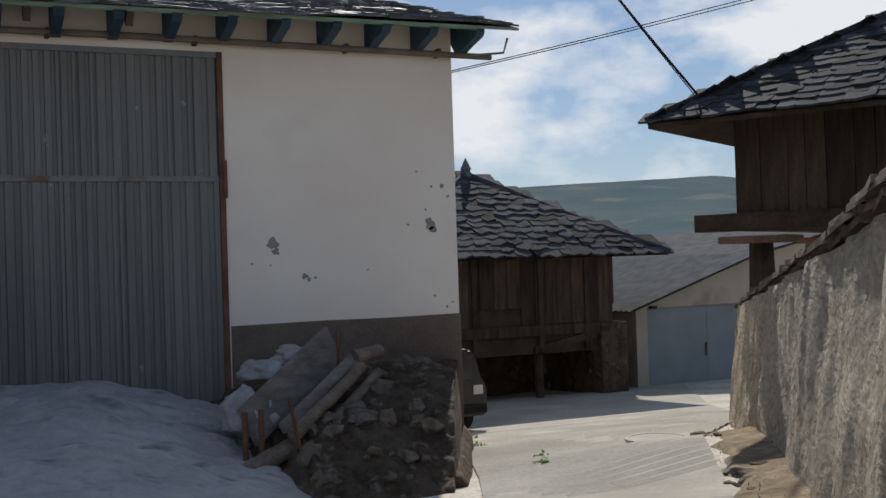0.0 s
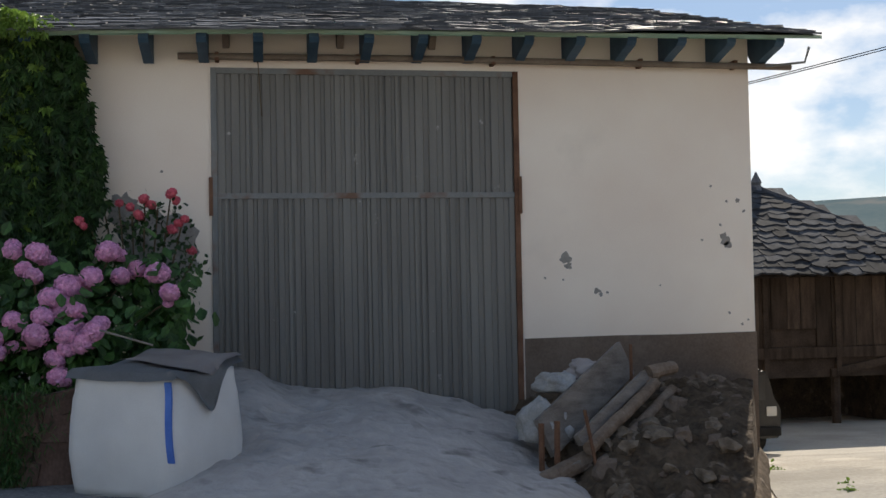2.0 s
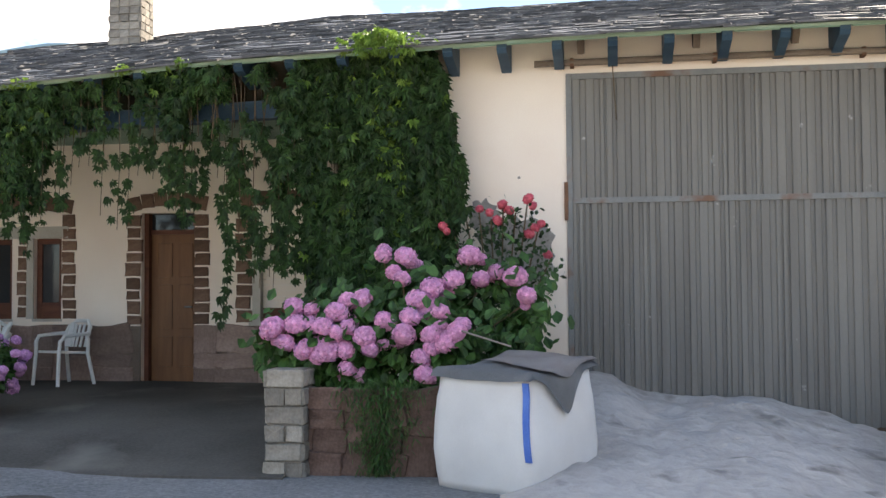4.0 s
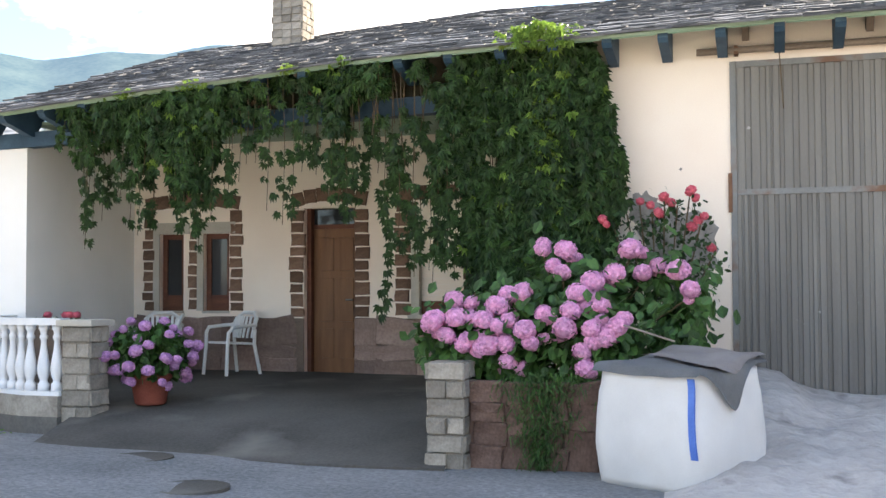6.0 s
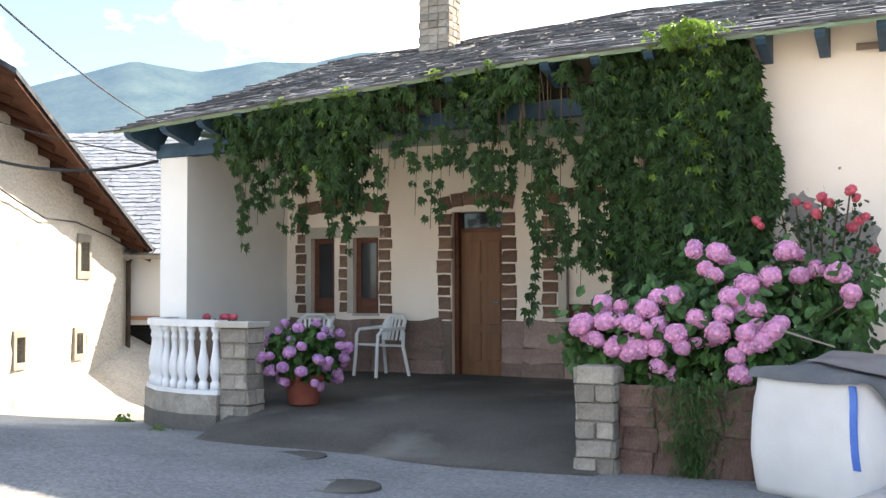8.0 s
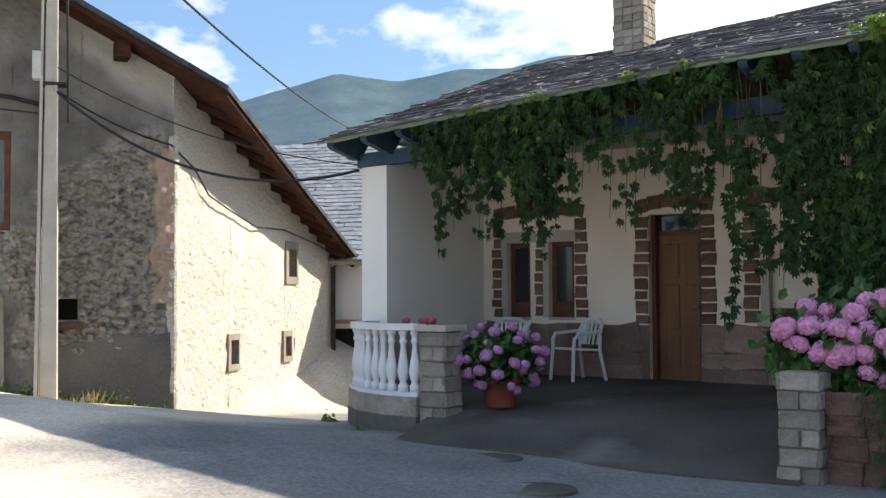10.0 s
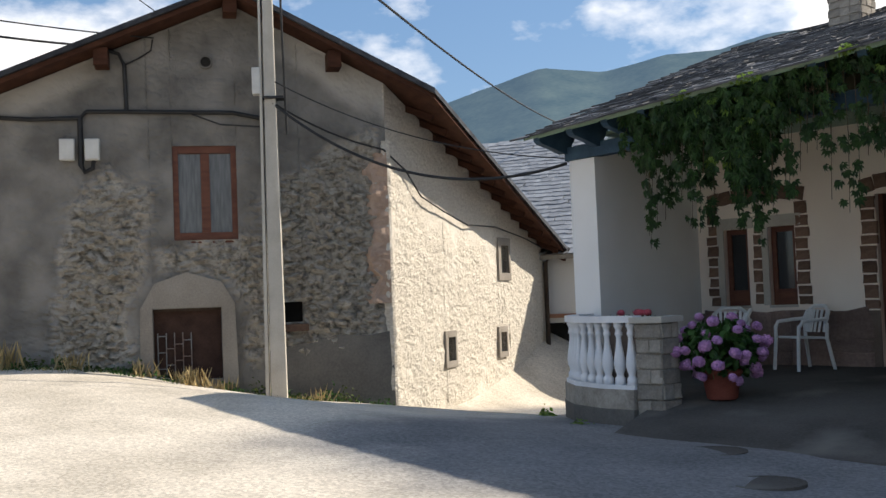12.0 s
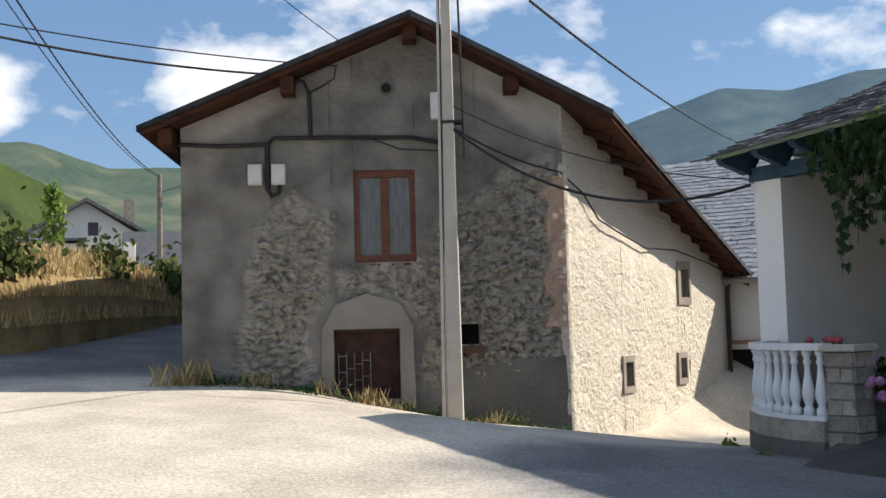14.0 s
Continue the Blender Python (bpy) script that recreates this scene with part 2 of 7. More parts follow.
# cream version of the rubble for the sunlit side wall; the shaded gable's is grey
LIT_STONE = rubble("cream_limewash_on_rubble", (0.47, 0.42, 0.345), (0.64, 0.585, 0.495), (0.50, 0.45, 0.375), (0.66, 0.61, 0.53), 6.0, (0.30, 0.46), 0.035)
SMOOTH_CEMENT = material("smooth_cement_render", (0.20, 0.175, 0.145), (0.33, 0.295, 0.25), 1.1, 0.92, 0.25, 40)
RED_WOOD = material("red_brown_stained_wood", (0.085, 0.030, 0.018), (0.155, 0.060, 0.035), 3, 0.65, 0.25, 40, stretch=(1, 1, 4))
EAVE_WOOD = material("dark_red_brown_eave_boards", (0.040, 0.017, 0.011), (0.085, 0.037, 0.023), 3, 0.85, 0.35, 40, stretch=(1, 1, 4))
DARK_RUST = material("dark_rusted_sheet", (0.028, 0.017, 0.014), (0.07, 0.040, 0.030), 4, 0.85, 0.3)
# darker cement for the wall feet and the vent
DARK_CEMENT = material("dark_cement_render", (0.10, 0.094, 0.086), (0.18, 0.168, 0.150), 1.4, 0.93, 0.4, 30)
CONCRETE = material("pale_concrete", (0.38, 0.35, 0.30), (0.52, 0.49, 0.43), 2.5, 0.9, 0.3, 60)
ROAD = material("worn_asphalt", (0.125, 0.128, 0.132), (0.225, 0.225, 0.225), 0.7, 0.93, 0.8, 26, depth=0.03, spots=(0.33, 0.32, 0.30), spot_at=(0.58, 0.74), spot_scale=0.6)


def dusty(m):
    """Lays pale summer dust over the open, sunlit middle of the road and leaves bare asphalt by the porch; up the hill
    and in the west lane the asphalt's dark tone stands in for shade.
    """
    n, l = m.node_tree.nodes, m.node_tree.links
    shade = n["Principled BSDF"]
    colour = shade.inputs["Base Color"].links[0].from_socket
    tc, sep, blot = n.new("ShaderNodeTexCoord"), n.new("ShaderNodeSeparateXYZ"), n.new("ShaderNodeTexNoise")
    l.new(tc.outputs["Object"], sep.inputs[0])
    blot.inputs["Scale"].default_value, blot.inputs["Detail"].default_value = 0.9, 8.0
    l.new(tc.outputs["Object"], blot.inputs["Vector"])

    def fade(socket, lo, hi, a0, b0):
        r = n.new("ShaderNodeMapRange")
        r.interpolation_type = "SMOOTHSTEP"
        r.inputs["From Min"].default_value, r.inputs["From Max"].default_value = lo, hi
        r.inputs["To Min"].default_value, r.inputs["To Max"].default_value = a0, b0
        l.new(socket, r.inputs["Value"])
        return r.outputs["Result"]

    def join(kind, p, q):
        k = n.new("ShaderNodeMath")
        k.operation = kind
        l.new(p, k.inputs[0])
        l.new(q, k.inputs[1])
        return k.outputs[0]

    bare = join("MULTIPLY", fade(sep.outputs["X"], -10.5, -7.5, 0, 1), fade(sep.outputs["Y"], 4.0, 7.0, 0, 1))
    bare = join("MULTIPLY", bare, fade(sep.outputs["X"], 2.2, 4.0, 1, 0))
    # shade of the west lane, put in by darkening its colour
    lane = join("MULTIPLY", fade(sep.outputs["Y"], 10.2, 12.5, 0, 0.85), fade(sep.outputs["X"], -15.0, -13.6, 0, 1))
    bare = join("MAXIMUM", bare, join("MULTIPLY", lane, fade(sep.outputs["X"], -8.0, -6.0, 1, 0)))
    # uphill road darkened the same way for the stone house's shade
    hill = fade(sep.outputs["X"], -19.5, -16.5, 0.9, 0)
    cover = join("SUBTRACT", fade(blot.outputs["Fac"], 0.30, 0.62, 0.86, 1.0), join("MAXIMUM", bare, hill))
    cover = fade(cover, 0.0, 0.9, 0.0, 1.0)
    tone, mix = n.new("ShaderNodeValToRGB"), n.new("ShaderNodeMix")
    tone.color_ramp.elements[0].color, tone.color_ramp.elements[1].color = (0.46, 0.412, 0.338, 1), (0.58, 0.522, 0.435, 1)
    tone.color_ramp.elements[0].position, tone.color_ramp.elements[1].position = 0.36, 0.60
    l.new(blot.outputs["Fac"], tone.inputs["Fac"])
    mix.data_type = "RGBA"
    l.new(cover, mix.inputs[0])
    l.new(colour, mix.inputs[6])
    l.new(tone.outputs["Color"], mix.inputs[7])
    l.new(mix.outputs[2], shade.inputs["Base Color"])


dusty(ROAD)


def gravel(m, scale, low, high):
    """Sets small stones of varied tone into a surface."""
    n, l = m.node_tree.nodes, m.node_tree.links
    shade = n["Principled BSDF"]
    link = shade.inputs["Base Color"].links[0]
    colour = link.from_socket
    tc, hsv = n.new("ShaderNodeTexCoord"), n.new("ShaderNodeHueSaturation")
    vo, rng, sep = n.new("ShaderNodeTexVoronoi"), n.new("ShaderNodeMapRange"), n.new("ShaderNodeSeparateColor")
    vo.inputs["Scale"].default_value = scale
    l.new(tc.outputs["Object"], vo.inputs["Vector"])
    l.new(vo.outputs["Color"], sep.inputs["Color"])
    l.new(sep.outputs[0], rng.inputs["Value"])
    rng.inputs["To Min"].default_value, rng.inputs["To Max"].default_value = low, high
    l.new(rng.outputs["Result"], hsv.inputs["Value"])
    l.new(colour, hsv.inputs["Color"])
    l.new(hsv.outputs["Color"], shade.inputs["Base Color"])


gravel(ROAD, 38, 0.80, 1.20)
WALL_RIGHT = rubble("rough_mortar_wall", (0.36, 0.305, 0.235), (0.58, 0.51, 0.41), (0.36, 0.315, 0.25), (0.52, 0.465, 0.38), 6.0, (0.30, 0.42), 0.07)


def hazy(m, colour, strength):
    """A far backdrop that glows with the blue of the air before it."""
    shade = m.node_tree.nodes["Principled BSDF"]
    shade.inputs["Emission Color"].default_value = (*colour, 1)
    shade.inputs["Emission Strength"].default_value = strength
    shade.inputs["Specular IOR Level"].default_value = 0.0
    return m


# blue emission paints the air's haze onto the three far ridges
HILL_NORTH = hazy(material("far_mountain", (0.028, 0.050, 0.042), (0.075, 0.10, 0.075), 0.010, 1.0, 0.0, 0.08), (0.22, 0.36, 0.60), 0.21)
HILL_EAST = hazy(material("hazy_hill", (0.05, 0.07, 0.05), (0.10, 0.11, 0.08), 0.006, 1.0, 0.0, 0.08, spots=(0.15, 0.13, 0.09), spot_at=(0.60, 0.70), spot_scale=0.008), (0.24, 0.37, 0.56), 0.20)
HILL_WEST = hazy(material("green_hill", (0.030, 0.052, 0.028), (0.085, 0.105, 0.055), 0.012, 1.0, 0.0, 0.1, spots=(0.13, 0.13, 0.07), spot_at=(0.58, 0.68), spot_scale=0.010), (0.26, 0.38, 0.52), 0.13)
HILL_GREEN = material("meadow_hillside", (0.035, 0.058, 0.018), (0.075, 0.10, 0.03), 0.02, 1.0, 0.0, 0.4, spots=(0.03, 0.045, 0.02), spot_at=(0.55, 0.66), spot_scale=0.03)
STONE = material("pinkish_granite", (0.165, 0.112, 0.095), (0.34, 0.25, 0.21), 2.6, 0.88, 0.6, 30, piece=0.28, depth=0.02)
QUOIN = material("brown_rough_stone", (0.10, 0.06, 0.045), (0.22, 0.14, 0.10), 5, 0.9, 0.6, 35, piece=0.3)
GREY_STONE = material("grey_split_stone", (0.185, 0.162, 0.135), (0.37, 0.335, 0.285), 5, 0.92, 0.8, 35, piece=0.30, depth=0.02)
GLASS = material("window_glass", (0.02, 0.022, 0.025), (0.035, 0.037, 0.04), 2, 0.06, 0.0)
NET_GLASS = material("glass_before_net_curtain", (0.075, 0.075, 0.073), (0.15, 0.15, 0.145), 3, 0.2, 0.0, stretch=(8, 8, 1))
# near-black sheet set in openings in place of the unlit space behind
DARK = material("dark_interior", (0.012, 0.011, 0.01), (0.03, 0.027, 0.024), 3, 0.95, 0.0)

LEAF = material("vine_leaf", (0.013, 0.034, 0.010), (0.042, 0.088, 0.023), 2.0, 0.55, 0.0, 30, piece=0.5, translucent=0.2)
# brighter leaf: sun painted on the vine's top; also weeds and young tree
LEAF_BRIGHT = material("bright_leaf", (0.10, 0.19, 0.03), (0.20, 0.30, 0.06), 2.0, 0.5, 0.0, 30, piece=0.3, translucent=0.4)
LEAF_SHRUB = material("hydrangea_leaf", (0.025, 0.065, 0.015), (0.065, 0.14, 0.035), 3.0, 0.45, 0.0, 30, piece=0.4, translucent=0.2)
PETAL = material("pink_petals", (0.58, 0.22, 0.42), (0.80, 0.42, 0.62), 30, 0.7, 0.0, 90, piece=0.18, translucent=0.2)
MAUVE = material("mauve_petals", (0.40, 0.18, 0.42), (0.66, 0.36, 0.58), 20, 0.7, 0.0, 90, piece=0.25, translucent=0.2)
ROSE = material("red_rose_petals", (0.42, 0.04, 0.07), (0.70, 0.16, 0.20), 20, 0.6, 0.0, 90, piece=0.25, translucent=0.15)
BUD = material("pale_green_buds", (0.35, 0.40, 0.16), (0.50, 0.54, 0.28), 20, 0.7, 0.0)
STEM = material("vine_stem", (0.07, 0.05, 0.03), (0.15, 0.11, 0.07), 8, 0.9, 0.3)
BAG = material("white_woven_bag", (0.55, 0.55, 0.55), (0.68, 0.68, 0.675), 2.0, 0.8, 0.35, 160, depth=0.006, spots=(0.52, 0.47, 0.42), spot_at=(0.68, 0.85), spot_scale=1.6)
BLUE_TAPE = material("blue_tape", (0.05, 0.13, 0.45), (0.09, 0.20, 0.58), 6, 0.6, 0.1)
CARPET = material("old_grey_carpet", (0.20, 0.203, 0.21), (0.32, 0.322, 0.33), 3, 0.98, 0.6, 120)
CARPET_PINK = material("old_pinkish_carpet", (0.31, 0.275, 0.265), (0.44, 0.40, 0.385), 2.5, 0.98, 0.6, 120)
BALUSTER = material("white_cast_balusters", (0.66, 0.66, 0.67), (0.78, 0.78, 0.78), 4, 0.75, 0.15, 80)
PLASTIC = material("white_moulded_plastic", (0.66, 0.66, 0.64), (0.76, 0.76, 0.74), 5, 0.4, 0.0)
TERRACOTTA = material("terracotta_red_pot", (0.22, 0.06, 0.045), (0.32, 0.10, 0.07), 5, 0.8, 0.2)
DOOR_WOOD = material("varnished_brown_door", (0.13, 0.057, 0.024), (0.21, 0.098, 0.042), 2.0, 0.5, 0.15, 50, stretch=(6, 6, 0.7))
DRIFT = material("grey_cut_timber", (0.12, 0.10, 0.087), (0.27, 0.24, 0.21), 3, 0.9, 0.5, 40, stretch=(1, 1, 5))
BARK = material("pale_brown_log", (0.11, 0.078, 0.058), (0.26, 0.20, 0.155), 4, 0.9, 0.6, 30)
RAG = material("dirty_white_cloth", (0.24, 0.232, 0.222), (0.43, 0.42, 0.405), 6, 0.95, 0.4, 60)
CABLE = material("black_cable", (0.012, 0.012, 0.013), (0.03, 0.03, 0.03), 6, 0.6, 0.0)
BOX_GREY = material("pale_grey_plastic_box", (0.45, 0.44, 0.41), (0.58, 0.57, 0.53), 4, 0.6, 0.1)
CURTAIN = material("grey_net_curtain", (0.20, 0.20, 0.20), (0.36, 0.36, 0.35), 3, 0.9, 0.1, stretch=(8, 8, 1))
DRY_GRASS = material("dry_grass", (0.34, 0.25, 0.12), (0.56, 0.44, 0.23), 3, 0.95, 0.0, piece=0.35, translucent=0.25)
GREEN_GRASS = material("green_weeds", (0.04, 0.065, 0.018), (0.11, 0.13, 0.045), 3, 0.8, 0.0, piece=0.4, translucent=0.2)
BANK = material("dry_grassy_bank", (0.16, 0.11, 0.055), (0.34, 0.26, 0.13), 1.2, 0.98, 0.9, 14, depth=0.08)
GATE = material("pale_blue_grey_gate", (0.19, 0.21, 0.22), (0.25, 0.27, 0.28), 1.5, 0.6, 0.05)
GARAGE_WALL = material("stained_cream_render", (0.34, 0.29, 0.225), (0.48, 0.42, 0.34), 0.9, 0.92, 0.3, 30, spots=(0.24, 0.20, 0.155), spot_at=(0.56, 0.72), spot_scale=0.9)
FIBRO = material("grey_corrugated_cement", (0.11, 0.108, 0.104), (0.20, 0.195, 0.185), 3, 0.9, 0.3)
FAR_WHITE = material("white_far_wall", (0.62, 0.61, 0.58), (0.74, 0.73, 0.70), 0.6, 0.9, 0.1)
CAR_BLACK = material("black_car_paint", (0.012, 0.012, 0.014), (0.02, 0.02, 0.022), 3, 0.25, 0.0)
TYRE = material("rubber_tyre", (0.015, 0.015, 0.015), (0.03, 0.03, 0.03), 6, 0.9, 0.2)
LANE = material("worn_lane_concrete", (0.31, 0.287, 0.246), (0.47, 0.435, 0.375), 0.9, 0.92, 0.6, 22, depth=0.02, spots=(0.32, 0.29, 0.245), spot_at=(0.58, 0.72), spot_scale=0.7)
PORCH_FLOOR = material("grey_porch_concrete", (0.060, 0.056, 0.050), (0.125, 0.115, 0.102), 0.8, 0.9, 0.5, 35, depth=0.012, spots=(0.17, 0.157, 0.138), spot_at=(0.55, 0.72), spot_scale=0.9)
BARE = material("bare_mortar_patch", (0.20, 0.185, 0.17), (0.32, 0.30, 0.28), 9, 0.95, 0.5, 40)
COPPER_GREEN = material("rusty_brown_ledge", (0.30, 0.15, 0.09), (0.45, 0.24, 0.15), 5, 0.9, 0.3)

# ---- building helpers ----


def thing(name, label, category, group="", at=(0, 0, 0), kind=""):
    ob = new(name)
    ob.location = at
    return tagged(ob, label, category, group, kind)


def part(name, bm, mat, parent=None, label="", smooth=False):
    """Links a bmesh as one mesh object under a thing or a part."""
    me = bpy.data.meshes.new(name)
    bm.normal_update()
    bm.to_mesh(me)
    bm.free()
    me.materials.append(mat)
    if smooth:
        me.polygons.foreach_set("use_smooth", [True] * len(me.polygons))
    ob = new(name, me)
    if parent:
        ob.parent = parent
    if label:
        ob["label"] = label
    return ob


def slab(bm, m, x, y, z, bevel=0.0):
    """A block of the size x, y, z round the origin of the pose m."""
    r = bmesh.ops.create_cube(bm, size=1.0, matrix=m @ Matrix.Diagonal((x, y, z, 1)))
    if bevel:
        edges = list({ed for v in r["verts"] for ed in v.link_edges})
        bmesh.ops.bevel(bm, geom=edges, offset=bevel, segments=2, affect="EDGES", profile=0.7)
    return bm


def block(m, x, y, z, bevel=0.0):
    return slab(bmesh.new(), m, x, y, z, bevel)


def between(x0, x1, y0, y1, z0, z1, bevel=0.0):
    return block(pose((x0 + x1) / 2, (y0 + y1) / 2, (z0 + z1) / 2), abs(x1 - x0), abs(y1 - y0), abs(z1 - z0), bevel)


def prism(points, depth, m=None, bm=None):
    """A flat outline of (x, z) in the plane y = 0, pulled back along +y by depth, then set at the pose m."""
    bm = bm or bmesh.new()
    m = m or Matrix()
    front = [bm.verts.new(m @ Vector((x, 0, z))) for x, z in points]
    rear = [bm.verts.new(m @ Vector((x, depth, z))) for x, z in points]
    n = len(points)
    bm.faces.new(front)
    bm.faces.new(rear[::-1])
    for i in range(n):
        j = (i + 1) % n
        bm.faces.new((front[j], front[i], rear[i], rear[j]))
    bmesh.ops.recalc_face_normals(bm, faces=bm.faces)
    return bm


def wall_with_holes(outline, holes, depth, m):
    """A wall with an outline of (x, z) and right-angled openings (x0, x1, z0, z1) right through it."""
    xs = sorted({x for x, _ in outline} | {h[0] for h in holes} | {h[1] for h in holes})
    bm = bmesh.new()

    def edge(x, top):
        best = []
        for (xa, za), (xb, zb) in zip(outline, outline[1:] + outline[:1]):
            if xa != xb and min(xa, xb) - 1e-6 <= x <= max(xa, xb) + 1e-6:
                best.append(za + (zb - za) * (x - xa) / (xb - xa))
        return max(best) if top else min(best)

    for xa, xb in zip(xs, xs[1:]):
        mid = (xa + xb) / 2
        gaps = sorted((h[2], h[3]) for h in holes if h[0] < mid < h[1])
        low = [(edge(xa, False), edge(xb, False))] + [(g[1], g[1]) for g in gaps]
        high = [(g[0], g[0]) for g in gaps] + [(edge(xa, True), edge(xb, True))]
        for (la, lb), (ha, hb) in zip(low, high):
            if ha - la > 1e-4 or hb - lb > 1e-4:
                prism([(xa, la), (xb, lb), (xb, hb), (xa, ha)], depth, m, bm)
    bmesh.ops.remove_doubles(bm, verts=bm.verts, dist=1e-4)
    inner = [f for f in bm.faces if sum(1 for g in bm.faces if g is not f and (g.calc_center_median() - f.calc_center_median()).length < 1e-4)]
    bmesh.ops.delete(bm, geom=inner, context="FACES_ONLY")
    bmesh.ops.recalc_face_normals(bm, faces=bm.faces)
    return bm


def tube(points, radius, sides=8, bm=None, taper=1.0):
    """A round rod along points."""
    bm = bm or bmesh.new()
    pts = [Vector(p) for p in points]
    rings = []
    for i, p in enumerate(pts):
        way = (pts[min(i + 1, len(pts) - 1)] - pts[max(i - 1, 0)]).normalized()
        side = way.cross(Vector((0, 0, 1)) if abs(way.z) < 0.95 else Vector((0, 1, 0))).normalized()
        up = side.cross(way)
        r = radius * (1 + (taper - 1) * i / max(1, len(pts) - 1))
        rings.append([bm.verts.new(p + r * (math.cos(k * math.tau / sides) * side + math.sin(k * math.tau / sides) * up)) for k in range(sides)])
    for ra, rb in zip(rings, rings[1:]):
        for k in range(sides):
            bm.faces.new((ra[k], ra[(k + 1) % sides], rb[(k + 1) % sides], rb[k]))
    bm.faces.new(rings[0][::-1])
    bm.faces.new(rings[-1])
    return bm


def hang(p, q, sag, n=16):
    """Points of a cable that hangs between p and q."""
    p, q = Vector(p), Vector(q)
    return [p.lerp(q, i / n) - Vector((0, 0, sag * 4 * (i / n) * (1 - i / n))) for i in range(n + 1)]


def lathe(profile, m=None, sides=20, bm=None):
    """A turned form from (radius, height)."""
    bm, m = bm or bmesh.new(), m or Matrix()
    rings = [[bm.verts.new(m @ Vector((r * math.cos(k * math.tau / sides), r * math.sin(k * math.tau / sides), z))) for k in range(sides)] for r, z in profile]
    for ra, rb in zip(rings, rings[1:]):
        for k in range(sides):
            bm.faces.new((ra[k], ra[(k + 1) % sides], rb[(k + 1) % sides], rb[k]))
    bm.faces.new(rings[0][::-1])
    bm.faces.new(rings[-1])
    return bm


def share(name, me, m, parent):
    """A piece that shares its mesh with others of its kind."""
    ob = new(name, me)
    ob.parent = parent
    ob.matrix_basis = m
    return ob


def slate_meshes(w, d, thick, mat, count=5, seed=3):
    """Thin irregular slates that lie with their lower edge at y = 0."""
    rnd, out = random.Random(seed), []
    for _ in range(count):
        bm = bmesh.new()
        j = lambda s: rnd.uniform(-s, s)
        low = [(-w / 2 + j(w * 0.1), j(d * 0.10)), (-w * 0.1 + j(w * 0.1), -d * 0.05 + j(d * 0.08)), (w * 0.3 + j(w * 0.1), j(d * 0.1)), (w / 2 + j(w * 0.08), d * 0.12 + j(d * 0.08))]
        out2 = low + [(w / 2 + j(w * 0.05), d), (-w / 2 + j(w * 0.05), d)]
        top = [bm.verts.new((x, y, thick * (1 + 0.4 * rnd.random()) if y < d * 0.6 else thick)) for x, y in out2]
        bot = [bm.verts.new((x, y, 0)) for x, y in out2]
        bm.faces.new(top)
        for i in range(6):
            bm.faces.new((top[(i + 1) % 6], top[i], bot[i], bot[(i + 1) % 6]))
        me = bpy.data.meshes.new("slate")
        bm.to_mesh(me)
        bm.free()
        me.materials.append(mat)
        out.append(me)
    return out


def slate_roof(parent, surface, columns, rows, w, d, thick, near, seed=1, inside=None, mat=None):
    """Courses of slates on surface(u, v) with u along the eaves and v up the slope; the first near ones are pieces, the rest one mesh."""
    rnd, mat = random.Random(seed), mat or SLATE
    kinds = slate_meshes(w * 1.12, d * 1.5, thick, mat, seed=seed)
    rest = bmesh.new()
    made = 0
    for r in range(rows):
        shift = rnd.uniform(-0.5, 0.5)
        for c in range(-1, columns + 1):
            u, v = (c + 0.5 + shift * 0.9 + rnd.uniform(-0.12, 0.12)) / columns, (r + rnd.uniform(-0.10, 0.10)) / rows
            if not 0.0 <= u <= 1.0 or (inside and not inside(u, max(v, 0))):
                continue
            p = surface(u, v)
            du = (surface(min(u + 0.01, 1.02), v) - surface(u - 0.01, v)).normalized()
            dv = (surface(u, v + 0.02) - surface(u, v)).normalized()
            nz = du.cross(dv).normalized()
            dv = nz.cross(du)
            m = Matrix(((du.x, dv.x, nz.x, p.x), (du.y, dv.y, nz.y, p.y), (du.z, dv.z, nz.z, p.z), (0, 0, 0, 1)))
            m = m @ pose(0, 0, thick * 0.6 + rnd.uniform(0, thick * 0.7), -3.2 + rnd.uniform(-1.2, 1.2), rnd.uniform(-1.3, 1.3), rnd.uniform(-4, 4))
            m = m @ Matrix.Diagonal((rnd.uniform(0.8, 1.15), rnd.uniform(0.9, 1.15), 1, 1))
            me = rnd.choice(kinds)
            if made < near:
                share("slate", me, m, parent)
            else:
                base = len(rest.verts)
                rest.from_mesh(me)
                rest.verts.ensure_lookup_table()
                bmesh.ops.transform(rest, matrix=m, verts=rest.verts[base:])
            made += 1
    if rest.verts:
        ob = part("slate_covering", rest, mat, parent)
        ob["kind"] = "stuff"
    else:
        rest.free()


def smooth_step(a0, a1, x):
    k = min(1.0, max(0.0, (x - a0) / (a1 - a0)))
    return k * k * (3 - 2 * k)


def curve(xs, ys, x):
    return float(np.interp(x, xs, ys))


